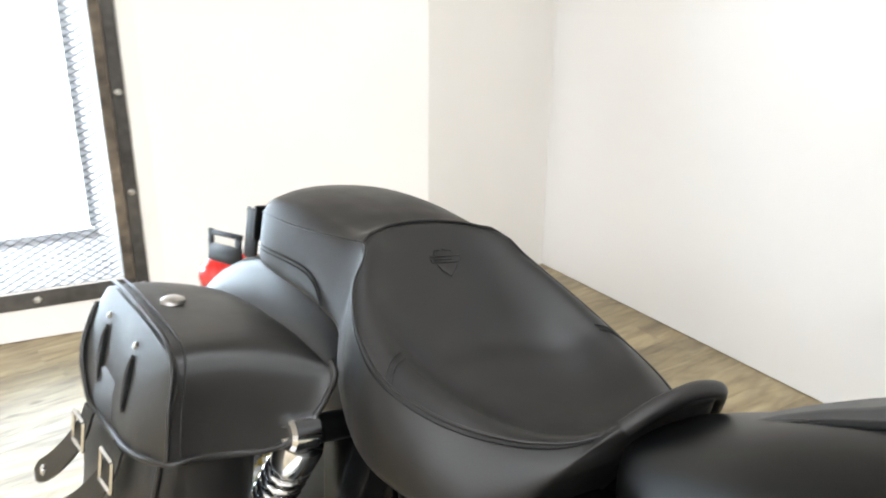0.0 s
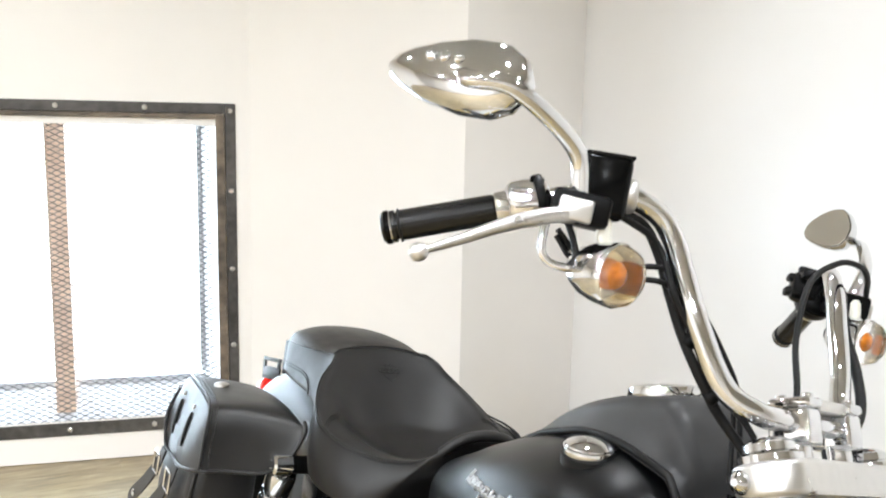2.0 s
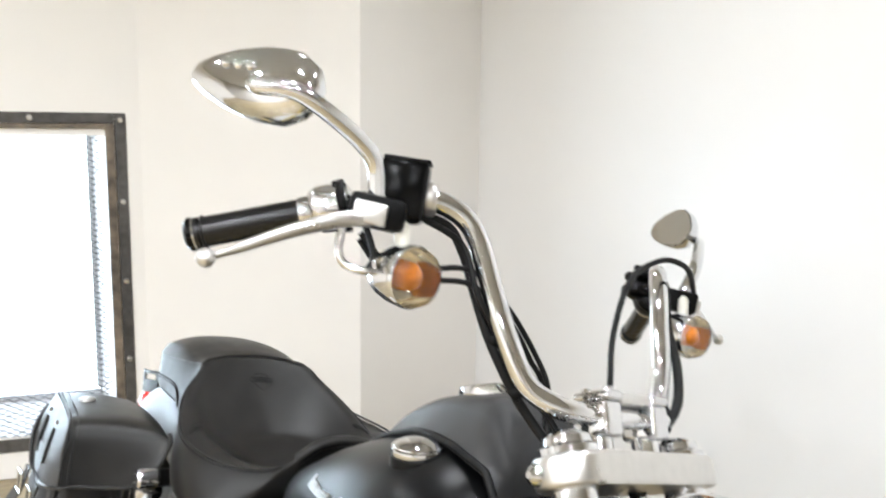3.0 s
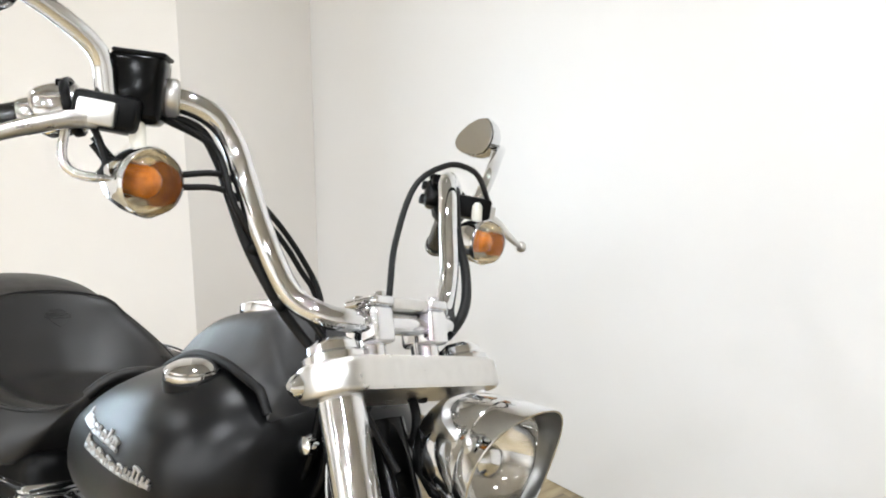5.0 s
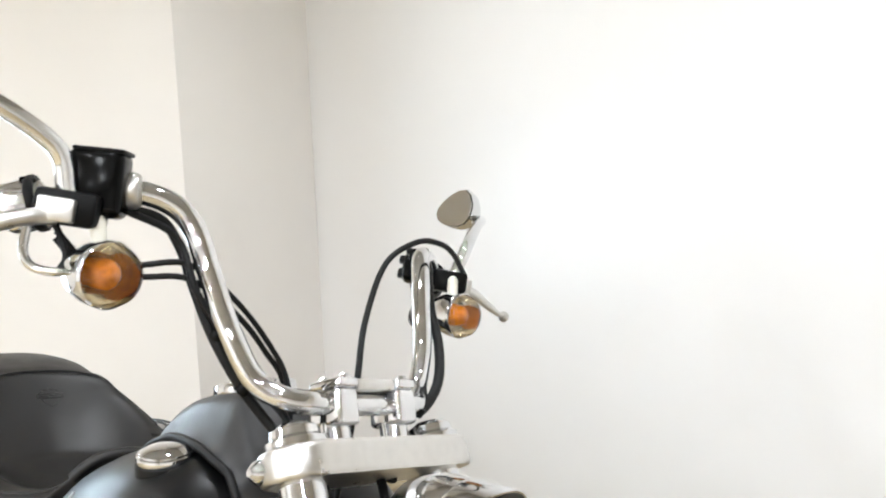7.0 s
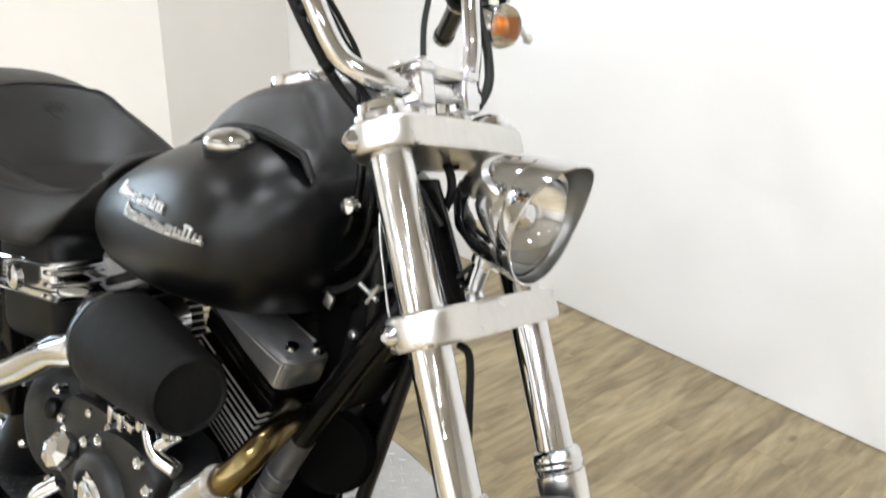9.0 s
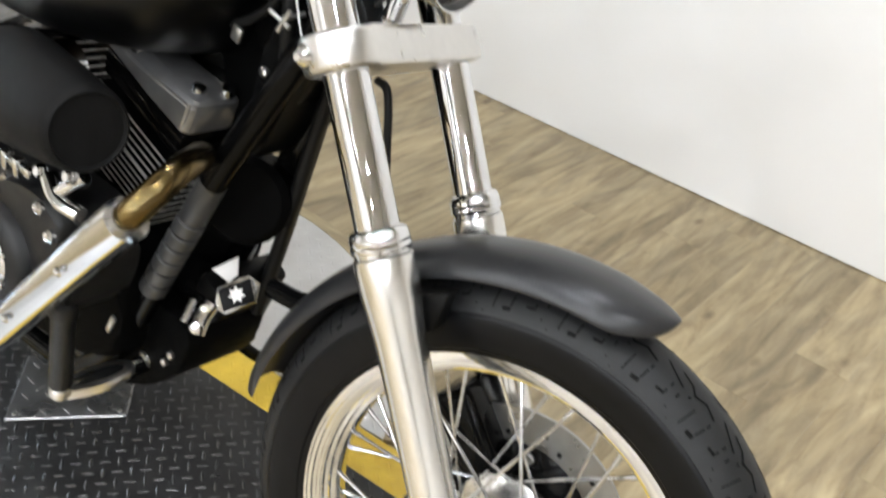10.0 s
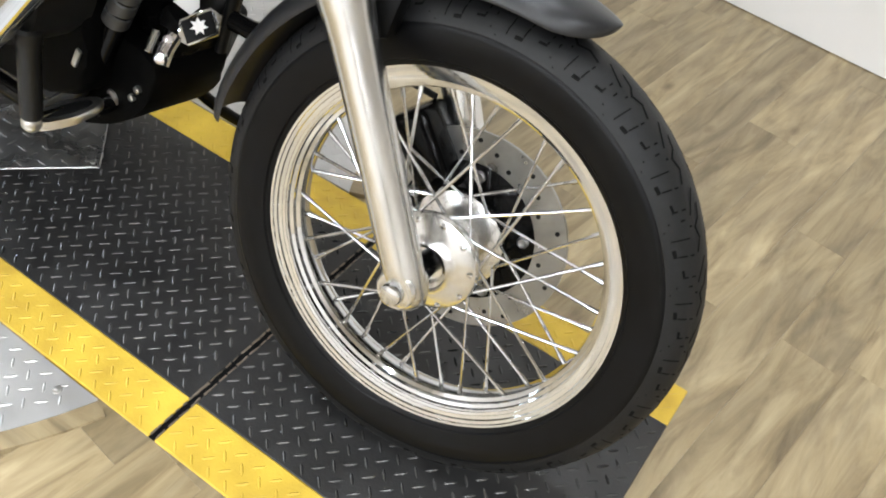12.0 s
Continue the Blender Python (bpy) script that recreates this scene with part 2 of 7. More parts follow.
# ---- building tools ----
def finish(name, bm, material, parent=None, label="", smooth=35, frame_m=None):
    if frame_m is not None:
        bm.transform(frame_m)
    bmesh.ops.recalc_face_normals(bm, faces=bm.faces)
    me = bpy.data.meshes.new(name)
    for f in bm.faces:
        f.smooth = smooth > 0
    if smooth:
        lim = radians(smooth)
        for e in bm.edges:
            e.smooth = len(e.link_faces) == 2 and e.calc_face_angle(0) < lim
    bm.to_mesh(me)
    bm.free()
    me.materials.append(material)
    ob = new(name, me)
    ob.parent = parent
    if label:
        ob["label"] = label
    return ob


def smooth_path(pts, n=8):
    """Catmull-Rom through the points."""
    p = [Vector(q) for q in pts]
    p = [p[0] * 2 - p[1]] + p + [p[-1] * 2 - p[-2]]
    out = []
    for i in range(1, len(p) - 2):
        a, b, c, d = p[i - 1:i + 3]
        for k in range(n):
            t = k / n
            out.append(0.5 * ((2 * b) + (c - a) * t + (2 * a - 5 * b + 4 * c - d) * t * t + (3 * b - a - 3 * c + d) * t ** 3))
    out.append(p[-2])
    return out


def ring_faces(bm, rings, closed=True, caps=True):
    n = len(rings[0])
    for r0, r1 in zip(rings, rings[1:]):
        for i in range(n if closed else n - 1):
            j = (i + 1) % n
            bm.faces.new((r0[i], r0[j], r1[j], r1[i]))
    if caps and closed:
        bm.faces.new(rings[0])
        bm.faces.new(rings[-1])


def tube(bm, pts, radius, seg=14, n=8, raw=False, caps=True):
    path = [Vector(q) for q in pts] if raw else smooth_path(pts, n)
    m = len(path)
    rad = radius if callable(radius) else (lambda s: radius)
    up = None
    rings = []
    for i, c in enumerate(path):
        d = (path[min(i + 1, m - 1)] - path[max(i - 1, 0)]).normalized()
        if up is None:
            up = d.orthogonal().normalized()
        up = (up - d * up.dot(d)).normalized()
        side = d.cross(up)
        r = rad(i / (m - 1))
        rings.append([bm.verts.new(c + (up * math.cos(a) + side * math.sin(a)) * r) for a in (2 * math.pi * k / seg for k in range(seg))])
    ring_faces(bm, rings, True, caps)


def basis(axis):
    w = Vector(axis).normalized()
    u = w.orthogonal().normalized()
    return u, w.cross(u), w


def lathe(bm, profile, origin, axis, seg=32, caps=True, start=None):
    """profile: (radius, height along the axis) pairs."""
    u, v, w = basis(axis)
    if start is not None:
        u = (Vector(start) - w * Vector(start).dot(w)).normalized()
        v = w.cross(u)
    o = Vector(origin)
    rings = []
    for r, h in profile:
        r = max(r, 1e-4)
        rings.append([bm.verts.new(o + w * h + (u * math.cos(a) + v * math.sin(a)) * r) for a in (2 * math.pi * k / seg for k in range(seg))])
    ring_faces(bm, rings, True, caps)


def rod(bm, a, b, r, seg=12, r2=None, bevel=0.0):
    a, b = Vector(a), Vector(b)
    L = (b - a).length
    r2 = r if r2 is None else r2
    if bevel:
        prof = [(r - bevel, 0), (r, bevel), (r2, L - bevel), (r2 - bevel, L)]
    else:
        prof = [(r, 0), (r2, L)]
    lathe(bm, prof, a, b - a, seg)


def box(bm, centre, size, m=None, bevel=0.0, seg=2):
    t = Matrix.Translation(centre) @ (m.to_4x4() if m is not None else Matrix.Identity(4)) @ Matrix.Diagonal((*size, 1))
    g = bmesh.ops.create_cube(bm, size=1.0, matrix=t)
    if bevel:
        es = {e for v in g["verts"] for e in v.link_edges}
        bmesh.ops.bevel(bm, geom=list(es), offset=bevel, segments=seg, affect="EDGES", profile=0.5)


def prism(bm, outline, to3d, depth_vec, bevel=0.0, seg=2):
    """A flat outline (2d points through to3d) drawn out along depth_vec."""
    a = [bm.verts.new(to3d(*q)) for q in outline]
    b = [bm.verts.new(Vector(to3d(*q)) + Vector(depth_vec)) for q in outline]
    fs = [bm.faces.new(a), bm.faces.new(b[::-1])]
    n = len(a)
    for i in range(n):
        j = (i + 1) % n
        fs.append(bm.faces.new((a[i], b[i], b[j], a[j])))
    if bevel:
        es = list(fs[0].edges) + list(fs[1].edges)
        bmesh.ops.bevel(bm, geom=es, offset=bevel, segments=seg, affect="EDGES", profile=0.5)


def round_outline(pts, n=6):
    p = [Vector((*q, 0)) for q in pts]
    m = len(p)
    out = []
    for i in range(m):
        a, b, c, d = p[i - 1], p[i], p[(i + 1) % m], p[(i + 2) % m]
        for k in range(n):
            t = k / n
            q = 0.5 * ((2 * b) + (c - a) * t + (2 * a - 5 * b + 4 * c - d) * t * t + (3 * b - a - 3 * c + d) * t ** 3)
            out.append((q.x, q.y))
    return out


def interp(table, x):
    """Smooth interpolation in rows (x, a, b, ...)."""
    xs = [r[0] for r in table]
    x = min(max(x, xs[0]), xs[-1])
    for i in range(len(xs) - 1):
        if x <= xs[i + 1]:
            break
    t = (x - xs[i]) / (xs[i + 1] - xs[i])
    res = []
    for k in range(1, len(table[0])):
        p1, p2 = table[i][k], table[i + 1][k]
        def slope(j):
            if j <= 0 or j >= len(xs) - 1:
                return None
            return (table[j + 1][k] - table[j - 1][k]) / (xs[j + 1] - xs[j - 1])
        d = xs[i + 1] - xs[i]
        s1 = slope(i)
        s2 = slope(i + 1)
        lin = (p2 - p1) / d
        s1 = lin if s1 is None else s1
        s2 = lin if s2 is None else s2
        h00, h10, h01, h11 = 2 * t ** 3 - 3 * t * t + 1, t ** 3 - 2 * t * t + t, -2 * t ** 3 + 3 * t * t, t ** 3 - t * t
        res.append(h00 * p1 + h10 * d * s1 + h01 * p2 + h11 * d * s2)
    return res


def thing(name, label, category, m=None, kind="", group=""):
    ob = new(name)
    if m is not None:
        ob.matrix_world = m
    tagged(ob, label, category, group, kind)
    return ob


# ---- the room ----
def wall_slab(name, a, b, z0, z1, thick, side, material, label):
    """A wall from a to b whose room face runs through a and b; side: +1 or -1, the way its body lies."""
    a, b = Vector((*a, 0)), Vector((*b, 0))
    d = (b - a).normalized()
    nrm = Vector((-d.y, d.x, 0)) * side * thick
    bm = bmesh.new()
    vs = [bm.verts.new(p + Vector((0, 0, z))) for z in (z0, z1) for p in (a, b, b + nrm, a + nrm)]
    for f in ((0, 1, 2, 3), (4, 5, 6, 7), (0, 1, 5, 4), (1, 2, 6, 5), (2, 3, 7, 6), (3, 0, 4, 7)):
        bm.faces.new([vs[i] for i in f])
    return tagged(finish(name, bm, material, smooth=0), label, "wall", kind="structure")


CORNER = Vector((-2.561, 2.234, 0))
far_r = CORNER + WALL_R * 7.0
wall_slab("wall_east", CORNER[:2], far_r[:2], 0, CEIL, 0.15, 1, WALL_W, "smooth white painted long wall beside the lift")


def back_wall():
    """The back wall with its window opening, in the wall's frame: x out of the wall, y along it."""
    y_c = (BACK_M.inverted() @ CORNER).y
    bm = bmesh.new()
    def blk(y0, y1, z0, z1):
        box(bm, (-0.10, (y0 + y1) / 2, (z0 + z1) / 2), (0.20, y1 - y0, z1 - z0))
    blk(WIN_Y1, y_c + 0.25, 0, CEIL)
    blk(-7.6, WIN_Y0, 0, CEIL)
    blk(WIN_Y0, WIN_Y1, 0, WIN_Z0)
    blk(WIN_Y0, WIN_Y1, WIN_Z1, CEIL)
    ob = finish("wall_north", bm, WALL_M, smooth=0)
    ob.matrix_world = BACK_M
    tagged(ob, "cream white painted wall with a barred window", "wall", kind="structure")
    bm = bmesh.new()
    inv = BACK_M.inverted()
    foot = [(0.0, -0.40), tuple((inv @ Vector((-2.536, 1.550, 0)))[:2]), tuple((inv @ (CORNER + Vector((0.004, 0.02, 0))))[:2]), (-0.05, y_c + 0.05), (-0.05, -0.40)]
    prism(bm, foot, lambda x, y: Vector((x, y, 0.0)), (0, 0, CEIL))
    ob = finish("pilaster", bm, WALL_M, smooth=0)
    ob.matrix_world = BACK_M
    tagged(ob, "cream painted boxed-in column in the room corner", "pilaster", kind="structure")


back_wall()


def wall_sensor():
    ob = thing("wall_sensor", "small white plastic sensor high on the cream wall", "sensor", BACK_M @ pose(0, 0.222, 2.075))
    bm = bmesh.new()
    box(bm, (0.012, 0, 0.03), (0.024, 0.055, 0.072), bevel=0.007, seg=3)
    body = finish("housing", bm, WALL_W, ob, smooth=40)
    bm = bmesh.new()
    lathe(bm, [(0.016, 0), (0.014, 0.005), (0.004, 0.008)], (0.024, 0, 0.022), (1, 0, -0.2), 18)
    finish("window", bm, FROSTED, body, "milky lens")


wall_sensor()
bl = BACK_M @ Vector((0, -7.6, 0))
P_S = Vector((4.6, -8.0, 0))
wall_slab("wall_west", bl[:2], P_S[:2], 0, CEIL, 0.15, -1, DARK_W, "plain off-white wall behind the camera")
wall_slab("wall_south", P_S[:2], far_r[:2], 0, CEIL, 0.15, -1, DARK_W, "plain off-white end wall")
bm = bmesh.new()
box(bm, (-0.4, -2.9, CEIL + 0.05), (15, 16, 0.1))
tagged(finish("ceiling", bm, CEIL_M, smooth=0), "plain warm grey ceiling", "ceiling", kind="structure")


def ceiling_lamp():
    ob = thing("ceiling_spot", "small round white ceiling spot, lit", "lamp", group="ceiling spots")
    bm = bmesh.new()
    lathe(bm, [(0.035, -0.03), (0.055, -0.03), (0.06, -0.02), (0.06, 0)], (0, 0, 0), (0, 0, 1), 24)
    finish("housing", bm, WALL_W, ob)
    bm = bmesh.new()
    lathe(bm, [(0.045, -0.036), (0.045, -0.031)], (0, 0, 0), (0, 0, 1), 24)
    finish("diffuser", bm, LAMP_M, ob)
    return ob


spot0 = ceiling_lamp()
spot0.matrix_world = pose(LAMPS[0][0], LAMPS[0][1], CEIL)
for x, y, w in LAMPS[1:]:
    copy_thing(spot0, pose(x, y, CEIL))
for x, y, w in LAMPS:
    area("spot_light", pose(x, y, CEIL - 0.045), 0.09, 0.09, w, (0.94, 0.985, 1.045)).data.spread = radians(165)


# ---- window with steel frame and expanded metal ----
def window():
    win = thing("window_1", "steel framed window behind black expanded metal mesh", "window", BACK_M, kind="structure")
    o = 0.075
    y0, y1, z0, z1 = WIN_Y0 - o, WIN_Y1 + o, WIN_Z0 - 0.06, WIN_Z1 + 0.09
    def flat(name, ya, yb, za, zb, x0=0.0, x1=0.006, material=STEEL):
        bm = bmesh.new()
        box(bm, ((x0 + x1) / 2, (ya + yb) / 2, (za + zb) / 2), (x1 - x0, yb - ya, zb - za), bevel=0.0012, seg=1)
        return finish(name, bm, material, win, smooth=0)
    f1 = flat("frame_side", y1 - 0.042, y1, z0, z1)
    f2 = flat("frame_side", y0, y0 + 0.042, z0, z1)
    f3 = flat("frame_top", y0 + 0.043, y1 - 0.043, z1 - 0.042, z1)
    f4 = flat("frame_bottom", y0 + 0.043, y1 - 0.043, z0, z0 + 0.055)
    flat("inner_angle", y1 - 0.078, y1 - 0.043, z0 + 0.056, z1 - 0.043, 0.002, 0.012, RUSTY)
    flat("inner_angle", y0 + 0.043, y0 + 0.078, z0 + 0.056, z1 - 0.043, 0.002, 0.012, RUSTY)
    flat("inner_angle", y0 + 0.079, y1 - 0.079, z1 - 0.062, z1 - 0.043, 0.002, 0.012, RUSTY)
    for i in range(5):
        for fr, y in ((f1, y1 - 0.021), (f2, y0 + 0.021)):
            bm = bmesh.new()
            lathe(bm, [(0.011, 0), (0.0105, 0.004), (0.006, 0.008)], (0.006, y, z0 + 0.028 + (z1 - z0 - 0.056) * i / 4), (1, 0, 0), 10)
            finish("bolt", bm, SATIN, fr)
    for i in range(1, 5):
        for fr, z in ((f3, z1 - 0.021), (f4, z0 + 0.028)):
            bm = bmesh.new()
            lathe(bm, [(0.011, 0), (0.0105, 0.004), (0.006, 0.008)], (0.006, y0 + 0.021 + (y1 - y0 - 0.042) * i / 5, z), (1, 0, 0), 10)
            finish("bolt", bm, SATIN, fr)
    # expanded metal: diamonds of thin slanting strands
    bm = bmesh.new()
    ya, yb, za, zb = y0 + 0.045, y1 - 0.045, z0 + 0.056, z1 - 0.05
    dy, dz = 0.044, 0.0115
    ny, nz = int((yb - ya) / dy), int((zb - za) / dz)
    def strand(p, q):
        w = Vector((0.0026, 0, 0.0010))
        k = Vector((-0.0009, 0, 0.0016))
        vs = [bm.verts.new(Vector(c) + d) for c in (p, q) for d in (w, k, -w, -k)]
        for i in range(4):
            j = (i + 1) % 4
            bm.faces.new((vs[i], vs[j], vs[4 + j], vs[4 + i]))
    for i in range(nz):
        for j in range(ny):
            s = dy / 2 if i % 2 else 0.0
            y = ya + j * dy + s
            z = za + i * dz
            strand((-0.004, y, z), (-0.004, min(y + dy / 2, yb), z + dz))
            strand((-0.004, y, z), (-0.004, max(y - dy / 2, ya), z + dz))
    finish("mesh_screen", bm, MESH_M, win, "black expanded metal mesh", smooth=0)
    # outside: brick pier, sill and daylight
    bm = bmesh.new()
    box(bm, (-0.085, -1.145, (WIN_Z0 + WIN_Z1) / 2), (0.09, 0.075, WIN_Z1 - WIN_Z0))
    finish("pier", bm, BRICK_M, win, "orange brick pier", smooth=0)
    # splayed white sill and cheeks, with a grey sash behind them
    zs = WIN_Z0 + 0.105
    bm = bmesh.new()
    prism(bm, [(-0.004, WIN_Z0 - 0.004), (-0.004, WIN_Z0 + 0.004), (-0.172, zs), (-0.172, WIN_Z0 - 0.004)], lambda x, z: Vector((x, WIN_Y0, z)), (0, WIN_Y1 - WIN_Y0, 0))
    finish("window_sill", bm, SILL_M, win, "white painted sloping sill", smooth=0)
    for y, d in ((WIN_Y1, -0.065), (WIN_Y0, 0.065)):
        bm = bmesh.new()
        prism(bm, [(-0.004, y), (-0.172, y + d), (-0.172, y)], lambda x, q: Vector((x, q, WIN_Z0 + 0.002)), (0, 0, WIN_Z1 - WIN_Z0 - 0.004))
        finish("window_cheek", bm, SILL_M, win, smooth=0)
    bm = bmesh.new()
    box(bm, (-0.168, (WIN_Y0 + WIN_Y1) / 2, zs + 0.010), (0.012, WIN_Y1 - WIN_Y0 - 0.13, 0.022), bevel=0.003)
    finish("sash_rail", bm, SASH_M, win, "grey window sash", smooth=0)
    for y in (WIN_Y1 - 0.075, WIN_Y0 + 0.075):
        bm = bmesh.new()
        box(bm, (-0.168, y, (zs + WIN_Z1) / 2 + 0.012), (0.012, 0.020, WIN_Z1 - zs - 0.030), bevel=0.003)
        finish("sash_stile", bm, SASH_M, win, smooth=0)
    g = bmesh.new()
    box(g, (-0.175, (WIN_Y0 + WIN_Y1) / 2, (WIN_Z0 + WIN_Z1) / 2), (0.004, WIN_Y1 - WIN_Y0 - 0.01, WIN_Z1 - WIN_Z0 - 0.03))
    ob = finish("pane", g, GLASS, win, smooth=0)
    ob.visible_shadow = False


window()
bm = bmesh.new()
box(bm, (-0.75, -1.3, 0.9), (0.02, 4.5, 3.2))
ob = finish("backdrop", bm, DAY_M, smooth=0)
ob.matrix_world = BACK_M
tagged(ob, "bright overcast daylight outside the window", "backdrop", kind="structure")

# ---- floor, turntable and lift ----
PLAT_ANG = radians(-5.5)
PLAT_M = Matrix.Translation((-0.35, 0.0975, 0)) @ Matrix.Rotation(PLAT_ANG, 4, "Z")
P_X0, P_X1, P_W = -1.90, 0.678, 0.302
DISC_C, DISC_R = Vector((-1.10, 0.16, 0)), 0.765


def treads(bm, inside, x0, x1, y0, y1, pitch=0.0240, length=0.0112, width=0.0024, height=0.0014, z=0.0):
    """Raised lozenges on a lattice turned by 45 degrees, alternately along its two axes."""
    s = math.sqrt(0.5)
    xm, ym = (x0 + x1) / 2, (y0 + y1) / 2
    n = int((x1 - x0 + y1 - y0) / 2 / (pitch * s)) + 2
    for i in range(-n, n + 1):
        for j in range(-n, n + 1):
            cx, cy = xm + (i - j) * s * pitch, ym + (i + j) * s * pitch
            if not (x0 < cx < x1 and y0 < cy < y1 and inside(cx, cy)):
                continue
            d = Vector((s, s, 0)) if (i + j) % 2 else Vector((s, -s, 0))
            e = Vector((-d.y, d.x, 0))
            c = Vector((cx, cy, z))
            a = [bm.verts.new(c + d * k * length + e * w * width) for k, w in ((-1, 0), (-0.45, -1), (0.45, -1), (1, 0), (0.45, 1), (-0.45, 1))]
            t0 = bm.verts.new(c + d * -0.5 * length + Vector((0, 0, height)))
            t1 = bm.verts.new(c + d * 0.5 * length + Vector((0, 0, height)))
            for f in ((a[0], a[1], t0), (a[1], a[2], t1, t0), (a[2], a[3], t1), (a[3], a[4], t1), (a[4], a[5], t0, t1), (a[5], a[0], t0)):
                bm.faces.new(f)


def plate(bm, x0, x1, y0, y1, z0, z1):
    box(bm, ((x0 + x1) / 2, (y0 + y1) / 2, (z0 + z1) / 2), (x1 - x0, y1 - y0, z1 - z0), bevel=0.002, seg=1)


def lift():
    """Flush lift table: two black tread plate decks with yellow edges, split by a joint."""
    ob = thing("lift_table", "black tread plate motorcycle lift with worn yellow edges", "lift", PLAT_M)
    seam = 0.064
    ys = 0.085
    for x0, x1 in ((P_X0, seam - 0.006), (seam + 0.006, P_X1)):
        bm = bmesh.new()
        plate(bm, x0, x1, -P_W + ys, P_W - ys, -0.05, 0.0)
        deck = finish("deck", bm, BLACK_PLATE, ob, "worn black tread plate", smooth=0)
        bm = bmesh.new()
        treads(bm, lambda a, b: x0 + 0.012 < a < x1 - 0.012 and abs(b) < P_W - ys - 0.009, x0, x1, -P_W + ys, P_W - ys)
        t = finish("tread", bm, WORN_TREAD, deck, smooth=0)
        t["kind"] = "stuff"
        for y0, y1 in ((-P_W, -P_W + ys), (P_W - ys, P_W)):
            bm = bmesh.new()
            plate(bm, x0, x1, y0, y1, -0.05, 0.0)
            e = finish("edge_strip", bm, YELLOW, ob, "scuffed yellow painted edge strip", smooth=0)
            bm = bmesh.new()
            treads(bm, lambda a, b: x0 + 0.012 < a < x1 - 0.012 and y0 + 0.009 < b < y1 - 0.009, x0, x1, y0 + 0.0055, y1)
            t = finish("tread", bm, YELLOW, e, smooth=0)
            t["kind"] = "stuff"
    bm = bmesh.new()
    box(bm, (seam, 0, -0.016), (0.0118, 2 * P_W, 0.03))
    finish("joint_strip", bm, GROOVE, ob, "dark gap between the two decks", smooth=0)
    # ragged worn lips along the joint
    rnd = random.Random(12)
    for sg in (-1, 1):
        bm = bmesh.new()
        y = -P_W + 0.004
        while y < P_W - 0.01:
            ln = rnd.uniform(0.006, 0.022)
            w = rnd.uniform(0.0015, 0.0042)
            box(bm, (seam + sg * (0.0062 - w * 0.2), y + ln / 2, -0.0004), (w, ln, 0.0022), Matrix.Rotation(rnd.uniform(-0.12, 0.12), 3, "Z"), bevel=0.0004, seg=1)
            y += ln + rnd.uniform(0, 0.008)
        t = finish("worn_lip", bm, RUSTY, ob, "chipped bare metal lip", smooth=0)
        t["kind"] = "stuff"
    return ob


lift()


def turntable():
    """Round aluminium tread plate in the floor that the lift crosses."""
    ob = thing("turntable", "round bright aluminium tread plate let into the wood floor", "turntable", Matrix.Translation(DISC_C) @ Matrix.Rotation(PLAT_ANG, 4, "Z"))
    to_p = PLAT_M.inverted() @ Matrix.Translation(DISC_C) @ Matrix.Rotation(PLAT_ANG, 4, "Z")
    yc = to_p.translation.y
    for side in (-1, 1):
        edge = side * (P_W + 0.003) - yc
        a0 = math.asin(max(-1, min(1, edge / DISC_R)))
        bm = bmesh.new()
        n = 64
        if side > 0:
            angs = [a0 + (math.pi - 2 * a0) * k / n for k in range(n + 1)]
        else:
            angs = [math.pi - a0 + (2 * a0 + math.pi) * k / n for k in range(n + 1)]
        pts = [(DISC_R * math.cos(a), DISC_R * math.sin(a)) for a in angs]
        prism(bm, pts, lambda x, y: Vector((x, y, -0.03)), (0, 0, 0.029))
        seg = finish("plate", bm, ALU_PLATE, ob, smooth=0)
        bm = bmesh.new()
        treads(bm, lambda x, y: x * x + y * y < (DISC_R - 0.02) ** 2 and side * (y - edge) > 0.012, -DISC_R, DISC_R, -DISC_R, DISC_R, pitch=0.026, z=-0.001)
        t = finish("tread", bm, ALU_PLATE, seg, smooth=0)
        t["kind"] = "stuff"
        bm = bmesh.new()
        n2 = 64
        rings = []
        for a in angs:
            c, s = math.cos(a), math.sin(a)
            rings.append([bm.verts.new((r * c, r * s, z)) for r, z in ((DISC_R + 0.001, -0.03), (DISC_R + 0.001, 0.0), (DISC_R + 0.032, 0.0), (DISC_R + 0.034, -0.006), (DISC_R + 0.034, -0.03))])
        ring_faces(bm, rings)
        finish("rim_trim", bm, WOOD, ob, "bent wood-look trim strip", smooth=30)
        for k in range(5):
            a = angs[0] + (angs[-1] - angs[0]) * (k + 0.12) / 4.24
            bm = bmesh.new()
            lathe(bm, [(0.008, 0), (0.007, 0.002), (0.003, 0.003)], ((DISC_R - 0.045) * math.cos(a), (DISC_R - 0.045) * math.sin(a), -0.001), (0, 0, 1), 10)
            finish("screw", bm, SATIN, seg)
    return ob


turntable()


